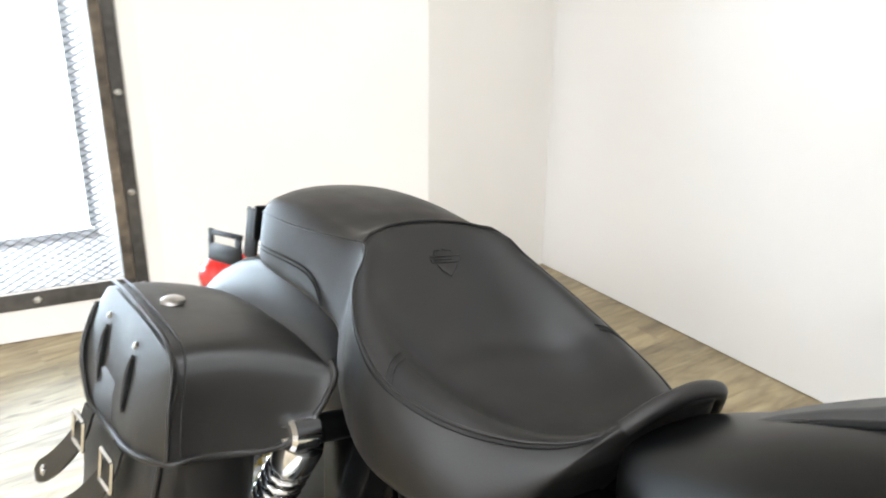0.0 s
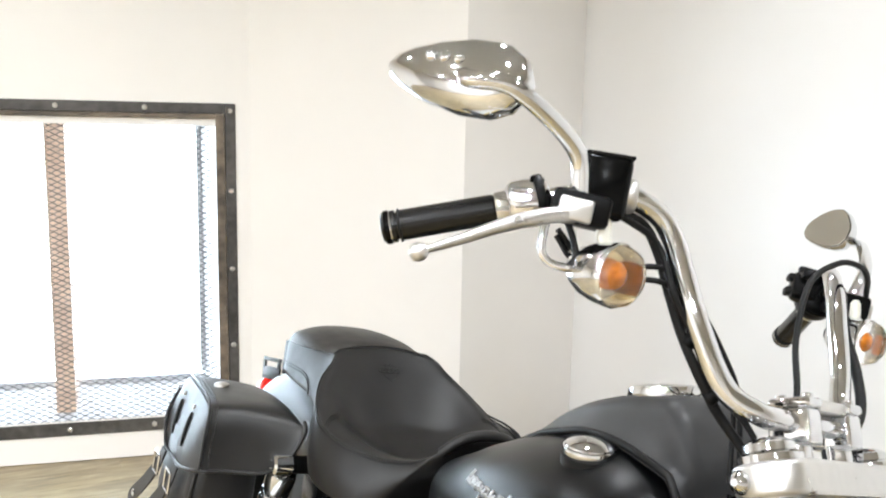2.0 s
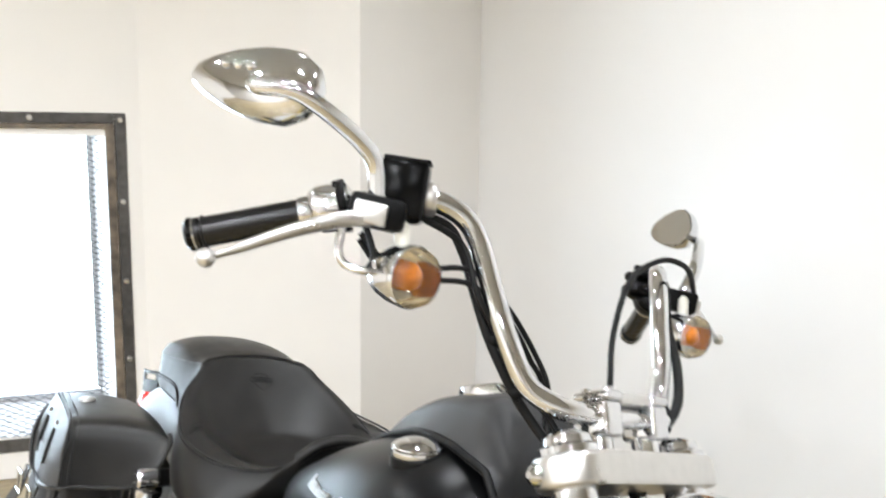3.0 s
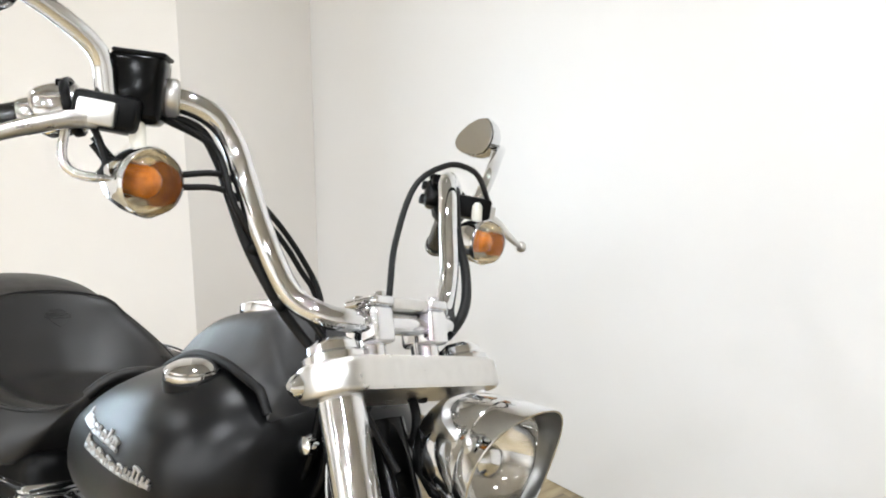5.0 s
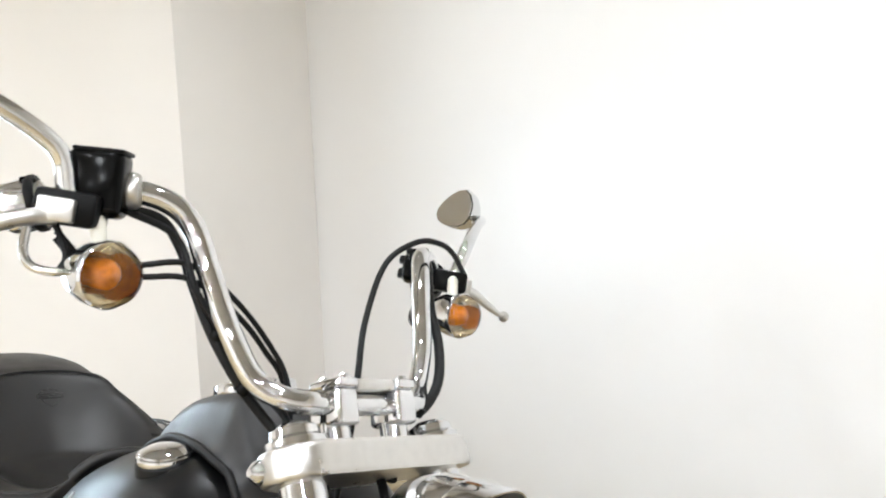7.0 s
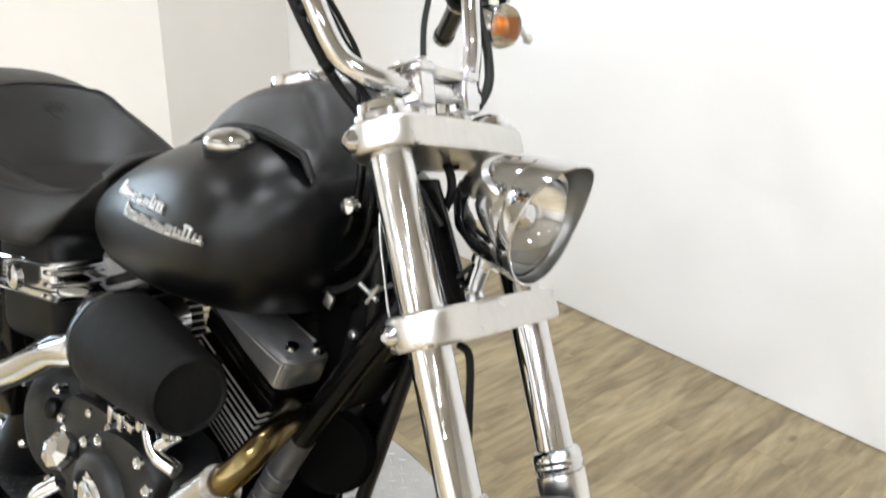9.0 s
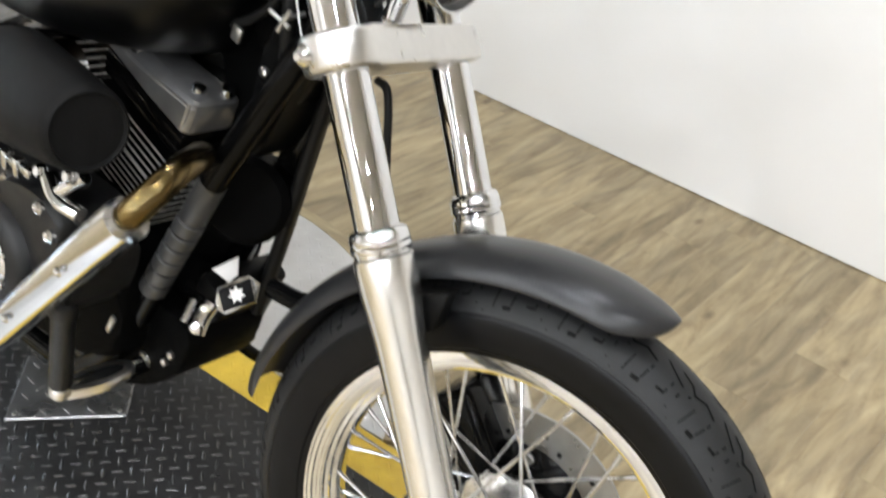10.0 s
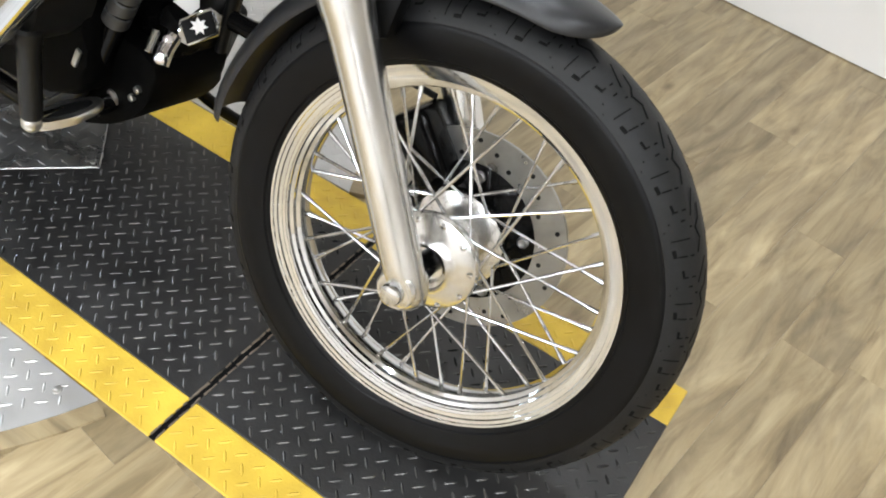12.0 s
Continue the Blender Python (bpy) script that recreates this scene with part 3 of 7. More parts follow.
def stand_plate():
    """Loose square of aluminium tread plate on the deck under the engine."""
    ob = thing("stand_plate", "loose aluminium tread plate on the lift deck, darkened for shade", "plate")
    c = [Vector((-1.10, 0.20, 0)), Vector((-0.966, 0.048, 0)), Vector((-0.797, 0.178, 0)), Vector((-0.886, 0.288, 0))]
    u = (c[2] - c[1]).normalized()
    v = Vector((-u.y, u.x, 0))
    m = Matrix(((u.x, v.x, 0, c[1].x), (u.y, v.y, 0, c[1].y), (0, 0, 1, 0.0022), (0, 0, 0, 1)))
    ob.matrix_world = m
    bm = bmesh.new()
    plate(bm, 0, 0.215, 0, 0.20, 0, 0.004)
    p = finish("sheet", bm, SHADED_PLATE, ob, smooth=0)
    bm = bmesh.new()
    treads(bm, lambda x, y: 0.012 < x < 0.203 and 0.012 < y < 0.188, 0, 0.215, 0, 0.2, pitch=0.030, length=0.013, z=0.004)
    t = finish("tread", bm, SHADED_PLATE, p, smooth=0)
    t["kind"] = "stuff"
    for x, y in ((0.20, 0.014), (0.20, 0.186), (0.015, 0.014)):
        bm = bmesh.new()
        lathe(bm, [(0.005, 0), (0.004, 0.002)], (x, y, 0.004), (0, 0, 1), 8)
        finish("screw", bm, SATIN, p)


stand_plate()

# ---- the motorcycle ----
# its own frame: x to the front, y to its left, z up, leaning on its stand; the front end is turned a little to the left
BIKE_M = Matrix(((0.98397, 0.17811, -0.00889, -0.01932), (-0.17343, 0.96733, 0.18492, 0.02045), (0.04153, -0.18042, 0.98271, 0.0064), (0, 0, 0, 1)))
STEER = Matrix(((0.98397, -0.17811, -0.00889, 0.00191), (0.17811, 0.97905, 0.09873, -0.02119), (-0.00889, -0.09873, 0.99507, 0.00106), (0, 0, 0, 1)))
bike = thing("motorcycle", "satin black cruiser motorcycle with chrome fork leaning on the lift", "motorcycle", BIKE_M)
AXLE = Vector((0, 0, 0.331))


def fpart(name, bm, material, parent=None, label="", smooth=35):
    return finish(name, bm, material, parent or bike, label, smooth, STEER)


def bpart(name, bm, material, parent=None, label="", smooth=35):
    return finish(name, bm, material, parent or bike, label, smooth)


def front_wheel():
    Y = Vector((0, 1, 0))
    bm = bmesh.new()
    prof = [(0.250, -0.036), (0.257, -0.0415), (0.2605, -0.0425), (0.2625, -0.0455), (0.280, -0.0515), (0.300, -0.0525), (0.3045, -0.0515), (0.306, -0.0500), (0.3195, -0.0445), (0.3315, -0.034), (0.3385, -0.020), (0.3415, -0.006), (0.3415, 0.006), (0.3385, 0.020), (0.3315, 0.034), (0.3195, 0.0445), (0.306, 0.0500), (0.300, 0.0525), (0.280, 0.0515), (0.2625, 0.0455), (0.257, 0.0415), (0.250, 0.036), (0.246, 0.0)]
    lathe(bm, prof + [prof[0]], AXLE, Y, 128, caps=False)
    bmesh.ops.remove_doubles(bm, verts=bm.verts, dist=1e-5)
    tyre = fpart("tyre", bm, RUBBER, label="black road tyre with grooved tread")
    edge = [(-0.053, 0.296), (-0.0500, 0.306), (-0.0445, 0.3195), (-0.034, 0.3315), (-0.020, 0.3385), (-0.006, 0.3415), (0.006, 0.3415), (0.020, 0.3385), (0.034, 0.3315), (0.0445, 0.3195), (0.0500, 0.306), (0.053, 0.296)]
    bm = bmesh.new()
    lathe(bm, [(r + 0.0005, y) for y, r in edge[1:-1]], AXLE, Y, 128, caps=False)
    fpart("tread", bm, TREAD_M, tyre, "matt grey tread band", smooth=50)
    # tread grooves: bars, feet and a wavy line on each shoulder
    bm = bmesh.new()

    def groove(pts, half):
        for (u0, y0), (u1, y1) in zip(pts, pts[1:]):
            d = Vector((u1 - u0, y1 - y0)).normalized()
            n2 = Vector((-d.y, d.x)) * half
            d = d * half
            q = []
            for u, y in ((u0 - d.x + n2.x, y0 - d.y + n2.y), (u0 - d.x - n2.x, y0 - d.y - n2.y), (u1 + d.x - n2.x, y1 + d.y - n2.y), (u1 + d.x + n2.x, y1 + d.y + n2.y)):
                r = interp(edge, max(-0.0515, min(0.0515, y)))[0] + 0.0011
                a = u / 0.33
                q.append(bm.verts.new(AXLE + Vector((math.cos(a) * r, y, math.sin(a) * r))))
            bm.faces.new(q)

    n = 26
    for k in range(n):
        for sgn in (-1, 1):
            u = 0.33 * 2 * math.pi * (k + (0.5 if sgn > 0 else 0)) / n
            groove([(u, sgn * 0.030), (u + 0.002, sgn * 0.040), (u + 0.003, sgn * 0.0455), (u + 0.011, sgn * 0.0458)], 0.0010)
            groove([(u + 0.021, sgn * 0.033), (u + 0.0225, sgn * 0.0425), (u + 0.023, sgn * 0.0455)], 0.0009)
            groove([(u + 0.033, sgn * 0.027), (u + 0.035, sgn * 0.0475)], 0.0011)
            groove([(u + 0.043, sgn * 0.034), (u + 0.044, sgn * 0.0450)], 0.0011)
            groove([(u + 0.054, sgn * 0.030), (u + 0.0555, sgn * 0.041), (u + 0.064, sgn * 0.0415)], 0.0010)
            groove([(u + 0.002, sgn * 0.022), (u + 0.016, sgn * 0.016), (u + 0.030, sgn * 0.021), (u + 0.038, sgn * 0.012), (u + 0.052, sgn * 0.007)], 0.0015)
            groove([(u + 0.046, sgn * 0.024), (u + 0.060, sgn * 0.017), (u + 0.070, sgn * 0.010)], 0.0013)
    g = fpart("tread_groove", bm, GROOVE, tyre, smooth=0)
    g["kind"] = "stuff"
    bm = bmesh.new()
    half = [(0.247, 0.033), (0.2555, 0.0345), (0.2565, 0.0375), (0.2545, 0.0395), (0.2512, 0.0388), (0.2506, 0.0368), (0.2460, 0.0358), (0.2453, 0.0330), (0.2402, 0.0318), (0.2395, 0.0288), (0.2345, 0.0272), (0.2338, 0.0225), (0.2290, 0.0205), (0.2283, 0.0145), (0.2230, 0.0120), (0.2205, 0.0060)]
    prof = [(0.236, -0.030)] + [(r, -y) for r, y in half] + half[::-1] + [(0.236, 0.030), (0.236, -0.030)]
    lathe(bm, prof, AXLE, Y, 128, caps=False)
    bmesh.ops.remove_doubles(bm, verts=bm.verts, dist=1e-5)
    rim = fpart("rim", bm, CHROME, label="chrome laced wheel rim", smooth=40)
    # hub
    bm = bmesh.new()
    lathe(bm, [(0.010, -0.046), (0.024, -0.047), (0.026, -0.058), (0.031, -0.060), (0.034, -0.056), (0.044, -0.0525), (0.060, -0.0500), (0.067, -0.0460), (0.069, -0.040), (0.067, -0.032), (0.048, -0.028), (0.040, -0.015), (0.040, 0.025), (0.060, 0.030), (0.070, 0.034), (0.070, 0.044), (0.030, 0.050), (0.010, 0.060)], AXLE, Y, 48)
    hub = fpart("hub", bm, POLISHED, label="polished cast wheel hub")
    for k in range(10):
        a = 2 * math.pi * (k + 0.3) / 10
        bm = bmesh.new()
        c = AXLE + Vector((math.cos(a) * 0.060, -0.0500, math.sin(a) * 0.060))
        lathe(bm, [(0.0045, -0.004), (0.0045, 0.0), (0.002, 0.002)], c, (0, -1, 0), 8)
        fpart("rivet", bm, CHROME, hub)
    bm = bmesh.new()
    lathe(bm, [(0.010, -0.094), (0.0165, -0.094), (0.0165, -0.044)], AXLE, Y, 24)
    fpart("axle_spacer", bm, GLOSS, hub)
    # spokes: crossed pairs to both flanges
    N = 40
    for k in range(N):
        side = -1 if k % 2 == 0 else 1
        cross = 1 if (k // 2) % 2 == 0 else -1
        a_rim = 2 * math.pi * (k + 0.5) / N
        a_hub = a_rim + cross * radians(62)
        yh = side * (0.038 if side < 0 else 0.036)
        hubp = AXLE + Vector((math.cos(a_hub) * 0.058, yh, math.sin(a_hub) * 0.058))
        rimp = AXLE + Vector((math.cos(a_rim) * 0.222, side * 0.006, math.sin(a_rim) * 0.222))
        d = (rimp - hubp).normalized()
        bm = bmesh.new()
        rod(bm, hubp - d * 0.002, rimp, 0.0023, 8)
        rod(bm, rimp - d * 0.016, rimp + d * 0.003, 0.0034, 8)
        fpart("spoke", bm, SPOKE_M, rim)
    # brake disc on the far side
    bm = bmesh.new()
    lathe(bm, [(0.102, 0.066), (0.150, 0.066), (0.150, 0.071), (0.102, 0.071), (0.102, 0.066)], AXLE, Y, 72, caps=False)
    bmesh.ops.remove_doubles(bm, verts=bm.verts, dist=1e-5)
    disc = fpart("brake_disc", bm, BRAKE_M, label="drilled steel brake disc")
    bm = bmesh.new()
    lathe(bm, [(0.03, 0.050), (0.070, 0.052), (0.104, 0.0655), (0.104, 0.0700), (0.068, 0.060), (0.03, 0.060)], AXLE, Y, 56)
    car = fpart("disc_carrier", bm, GLOSS, disc, "black dished disc carrier")
    for k in range(5):
        a = 2 * math.pi * k / 5 + 0.3
        bm = bmesh.new()
        lathe(bm, [(0.0085, 0), (0.0085, 0.004), (0.006, 0.006), (0.0035, 0.0045), (0.002, 0.0045)], AXLE + Vector((math.cos(a) * 0.090, 0.0595, math.sin(a) * 0.090)), (0, -1, 0), 12)
        fpart("disc_bolt", bm, BRAKE_M, car)
    bm = bmesh.new()
    for k in range(30):
        a = 2 * math.pi * k / 30
        r = (0.115, 0.126, 0.137)[k % 3]
        lathe(bm, [(0.0035, 0), (0.0035, 0.0072)], AXLE + Vector((math.cos(a) * r, 0.0649, math.sin(a) * r)), Y, 8)
    h = fpart("disc_hole", bm, RUBBER_S, disc)
    h["kind"] = "stuff"
    # axle ends
    bm = bmesh.new()
    lathe(bm, [(0.012, -0.150), (0.012, 0.15)], AXLE, Y, 16)
    fpart("axle", bm, SATIN)
    bm = bmesh.new()
    lathe(bm, [(0.009, -0.152), (0.0135, -0.150), (0.0150, -0.147), (0.0150, -0.138), (0.021, -0.137), (0.021, -0.132)], AXLE, Y, 6 * 4)
    fpart("axle_nut", bm, CHROME)


front_wheel()


def fork_x(z):
    return 0.005 - 0.501 * (z - 0.332)


FD = Vector((-0.501, 0, 1)).normalized()     # up the fork


def fork():
    for y in (-0.115, 0.115):
        bm = bmesh.new()
        p = lambda z: Vector((fork_x(z), y, z))
        L = (p(1.085) - p(0.70)).length
        lathe(bm, [(0.0245, 0), (0.0245, L)], p(0.70), FD, 40)
        fpart("fork_tube", bm, CHROME, label="chrome upper fork tube", smooth=50)
        bm = bmesh.new()
        b = p(0.318)
        lathe(bm, [(0.012, -0.014), (0.021, -0.008), (0.0255, 0.004), (0.0262, 0.05), (0.0268, 0.16), (0.0275, 0.26), (0.0284, 0.312), (0.0303, 0.338), (0.0324, 0.360), (0.0332, 0.378), (0.0332, 0.396), (0.0326, 0.402), (0.0300, 0.4035)], b, FD, 44)
        slider = fpart("fork_slider", bm, POLISHED, label="polished lower fork slider", smooth=40)
        bm = bmesh.new()
        lathe(bm, [(0.0290, 0.4030), (0.0306, 0.4045), (0.0306, 0.4075), (0.0324, 0.4085), (0.0330, 0.4110), (0.0330, 0.4150), (0.0322, 0.4163), (0.0328, 0.4178), (0.0326, 0.4230), (0.0312, 0.4285), (0.0285, 0.4315), (0.0250, 0.4330)], b, FD, 44)
        fpart("dust_boot", bm, CHROME, slider, "chrome ringed dust cover", smooth=40)
        bm = bmesh.new()
        lathe(bm, [(0.010, -0.022), (0.024, -0.022), (0.027, -0.018), (0.027, 0.018), (0.024, 0.022), (0.010, 0.022)], Vector((0, y, 0.331)), (0, 1, 0), 28)
        fpart("axle_lug", bm, POLISHED, slider)


fork()


def triple(name, z, half, thick, depth, label):
    c = Vector((fork_x(z), 0, z))
    fwd = Vector((FD.z, 0, -FD.x))
    bm = bmesh.new()
    pts = []
    for sg in (1, -1):
        for k in range(13):
            a = radians(-90 + 180 * k / 12)
            pts.append((sg * (half + math.cos(a) * 0.042), sg * math.sin(a) * 0.042))
    pts = [(yy, xx) for yy, xx in pts]
    out = []
    for yy, xx in pts:
        out.append((yy, xx))
    prism(bm, out, lambda a, b: c + Vector((0, a, 0)) + fwd * b - FD * thick / 2, FD * thick, bevel=0.006, seg=3)
    box(bm, c - fwd * (depth * 0.5), (depth, half * 1.3, thick * 0.96), Matrix((fwd, Vector((0, 1, 0)), FD)).transposed(), bevel=0.006)
    ob = fpart(name, bm, SATIN, label=label, smooth=40)
    for sg in (-1, 1):
        bm = bmesh.new()
        q = c + Vector((0, sg * (half + 0.040), 0)) - fwd * 0.018
        lathe(bm, [(0.013, -0.03), (0.013, 0.0), (0.010, 0.006), (0.004, 0.012)], q, (0, sg, 0), 16)
        fpart("pinch_bolt", bm, CHROME, ob)
    return ob


upper = triple("upper_triple_clamp", 1.058, 0.115, 0.036, 0.06, "satin silver upper fork clamp")
lower = triple("lower_triple_clamp", 0.868, 0.115, 0.040, 0.06, "satin silver lower fork clamp")
for y in (-0.115, 0.115):
    bm = bmesh.new()
    lathe(bm, [(0.034, 0.0), (0.034, 0.008), (0.028, 0.012), (0.027, 0.020), (0.018, 0.026), (0.004, 0.027)], Vector((fork_x(1.058), y, 1.058)) + FD * 0.018, FD, 28)
    fpart("fork_cap", bm, CHROME, upper)


def handlebar():
    right = [(-0.385, -0.02, 1.118), (-0.387, -0.075, 1.118), (-0.400, -0.108, 1.120), (-0.428, -0.134, 1.136), (-0.4555, -0.156, 1.184), (-0.482, -0.173, 1.240), (-0.503, -0.186, 1.285), (-0.518, -0.206, 1.309), (-0.536, -0.244, 1.317), (-0.558, -0.292, 1.304), (-0.600, -0.343, 1.277), (-0.684, -0.436, 1.223)]
    left = [(-0.385, 0.02, 1.118), (-0.388, 0.080, 1.118), (-0.405, 0.118, 1.120), (-0.432, 0.150, 1.138), (-0.454, 0.175, 1.184), (-0.477, 0.187, 1.240), (-0.496, 0.199, 1.285), (-0.513, 0.214, 1.309), (-0.535, 0.247, 1.317), (-0.558, 0.292, 1.304), (-0.600, 0.343, 1.277), (-0.684, 0.436, 1.223)]
    bm = bmesh.new()
    tube(bm, left[::-1] + right, 0.0132, 24, 8)
    bar = fpart("handlebar", bm, CHROME, label="tall chrome handlebar", smooth=60)
    for sg in (-1, 1):
        a = Vector((-0.614, sg * 0.3585, 1.268))
        b = Vector((-0.686, sg * 0.438, 1.2215))
        d = (b - a).normalized()
        L = (b - a).length
        bm = bmesh.new()
        lathe(bm, [(0.0150, 0), (0.0168, 0.002), (0.0172, L * 0.92), (0.0150, L * 0.925), (0.0150, L * 0.945), (0.0180, L * 0.95), (0.0180, L * 1.0), (0.014, L * 1.02)], a, d, 32)
        grip = fpart("grip", bm, GRIP_M, bar, "black rubber hand grip", smooth=30)
        bm = bmesh.new()
        lathe(bm, [(0.0185, 0.0), (0.0190, 0.002), (0.0190, 0.006), (0.015, 0.010), (0.003, 0.0115)], a + d * L * 1.0, d, 28)
        fpart("grip_end", bm, GLOSS, bar, "black grip end cap", smooth=40)
        for q in (0.985, 0.90):
            bm = bmesh.new()
            lathe(bm, [(0.0176, 0.0), (0.0188, 0.0006), (0.0188, 0.0022), (0.0176, 0.0028)], a + d * L * q, d, 28)
            fpart("grip_ring", bm, CHROME if q > 0.95 else RUBBER_S, bar, smooth=40)
        bm = bmesh.new()
        lathe(bm, [(0.0180, 0), (0.0188, 0.002), (0.0188, 0.014), (0.0180, 0.016)], a - d * 0.016, d, 28)
        fpart("grip_collar", bm, CHROME, bar, smooth=40)
        # switch housing: a split clamshell with a dark parting band and a button
        h = a - d * 0.036
        hm = CHROME if sg < 0 else PLASTIC
        bm = bmesh.new()
        lathe(bm, [(0.017, -0.026), (0.024, -0.024), (0.0285, -0.016), (0.0295, 0.0), (0.0285, 0.014), (0.024, 0.021), (0.019, 0.023)], h, d, 32)
        bmesh.ops.scale(bm, vec=(1, 1, 0.92), space=Matrix.Translation(-h), verts=bm.verts)
        sw = fpart("switch_housing", bm, hm, bar, "chrome switch housing" if sg < 0 else "black switch housing", smooth=50)
        bm = bmesh.new()
        lathe(bm, [(0.0288, -0.019), (0.0303, -0.017), (0.0303, -0.011), (0.0292, -0.009)], h, d, 32)
        fpart("parting_band", bm, PLASTIC, sw, smooth=40)
        bm = bmesh.new()
        box(bm, h + Vector((0.006, 0, 0.0265)), (0.026, 0.016, 0.006), Matrix.Rotation(sg * radians(48), 3, "Z"), bevel=0.0025, seg=2)
        fpart("switch_cap", bm, GLOSS, sw, "black rocker switch", smooth=40)
        # lever perch, lever with a ball end
        perch = Vector((-0.553, sg * 0.318, 1.292))
        bm = bmesh.new()
        rotm = Matrix.Rotation(sg * radians(44), 3, "Z")
        box(bm, perch + Vector((0.018, -sg * 0.005, -0.006)), (0.055, 0.062, 0.034), rotm, bevel=0.006)
        fpart("lever_perch", bm, PLASTIC, bar, smooth=40)
        bm = bmesh.new()
        box(bm, perch + Vector((0.036, sg * 0.020, -0.010)), (0.014, 0.036, 0.024), rotm, bevel=0.003)
        fpart("perch_plate", bm, SATIN, bar, smooth=40)
        bm = bmesh.new()
        run = [(-0.522, -0.335, 1.276), (-0.528, -0.365, 1.268), (-0.541, -0.41, 1.246), (-0.557, -0.452, 1.219), (-0.567, -0.478, 1.203)] if sg < 0 else [(-0.524, 0.335, 1.278), (-0.532, 0.380, 1.274), (-0.546, 0.435, 1.263), (-0.558, 0.490, 1.251), (-0.565, 0.522, 1.246)]
        lp = smooth_path(run, 6)
        tube(bm, lp, lambda s: 0.0098 - 0.003 * abs(s - 0.35) - 0.0042 * s, 14, 1, raw=True)
        bmesh.ops.create_uvsphere(bm, u_segments=16, v_segments=10, radius=0.0098, matrix=Matrix.Translation((-0.569, -0.483, 1.200) if sg < 0 else (-0.566, 0.528, 1.245)))
        fpart("lever", bm, SATIN, bar, "satin silver ball-end lever", smooth=60)
    # bulky switch pod and choke lever on the far grip
    pod = Vector((-0.602, 0.312, 1.300))
    prot = Matrix.Rotation(radians(44), 3, "Z") @ Matrix.Rotation(radians(-12), 3, "X")
    bm = bmesh.new()
    box(bm, pod, (0.046, 0.040, 0.048), prot, bevel=0.013, seg=4)
    box(bm, pod + Vector((0.012, -0.012, 0.018)), (0.034, 0.034, 0.020), prot, bevel=0.007, seg=3)
    pod_ob = fpart("switch_pod", bm, GLOSS, bar, "bulky black switch pod", smooth=45)
    for off, size in (((-0.020, -0.012, 0.012), (0.012, 0.020, 0.012)), ((-0.022, -0.010, -0.010), (0.012, 0.022, 0.014)), ((0.004, -0.020, 0.026), (0.020, 0.012, 0.010))):
        bm = bmesh.new()
        box(bm, pod + Vector(off), size, prot, bevel=0.004, seg=3)
        fpart("switch_cap", bm, PLASTIC, pod_ob, smooth=40)
    # master cylinder on the right
    bm = bmesh.new()
    mrot = Matrix.Rotation(radians(-10), 3, Vector((-0.87, 0.49, 0))) @ Matrix.Rotation(radians(-46), 3, "Z") @ Matrix.Rotation(radians(-6), 3, "X")
    box(bm, (-0.529, -0.292, 1.3165), (0.046, 0.055, 0.070), mrot, bevel=0.010, seg=4)
    mc = fpart("master_cylinder", bm, GLOSS, bar, "gloss black brake fluid reservoir", smooth=40)
    bm = bmesh.new()
    box(bm, (-0.5275, -0.2935, 1.3500), (0.043, 0.052, 0.0045), mrot, bevel=0.002, seg=2)
    fpart("reservoir_lid", bm, PLASTIC, mc, smooth=40)
    bm = bmesh.new()
    lathe(bm, [(0.017, 0), (0.0195, 0.003), (0.0195, 0.014), (0.017, 0.017)], (-0.5145, -0.2535, 1.3165), (-0.6, -0.7, -0.1), 22)
    fpart("bar_clamp", bm, SATIN, bar, "silver bar clamp", smooth=40)
    return bar


bar = handlebar()


def clamps():
    tilt = Matrix.Rotation(radians(-20), 3, "Y")
    for y in (-0.050, 0.050):
        bm = bmesh.new()
        box(bm, (-0.385, y, 1.113), (0.050, 0.034, 0.042), tilt, bevel=0.006, seg=3)
        rod(bm, (-0.372, y, 1.075), (-0.383, y, 1.100), 0.017, 20)
        c = fpart("riser", bm, CHROME, label="chrome handlebar riser", smooth=40)
        bm = bmesh.new()
        box(bm, (-0.391, y, 1.1385), (0.050, 0.034, 0.012), tilt, bevel=0.005, seg=3)
        fpart("riser_cap", bm, CHROME, c, smooth=40)
        for dx in (-0.015, 0.015):
            bm = bmesh.new()
            rod(bm, (-0.3925 + dx, y, 1.1425 + dx * 0.36), (-0.3945 + dx, y, 1.1485 + dx * 0.36), 0.006, 12, bevel=0.001)
            fpart("bolt", bm, CHROME, c)
    bm = bmesh.new()
    box(bm, (-0.391, 0, 1.1365), (0.044, 0.066, 0.014), tilt, bevel=0.004)
    fpart("top_clamp", bm, SATIN, label="satin silver handlebar top clamp", smooth=40)


clamps()


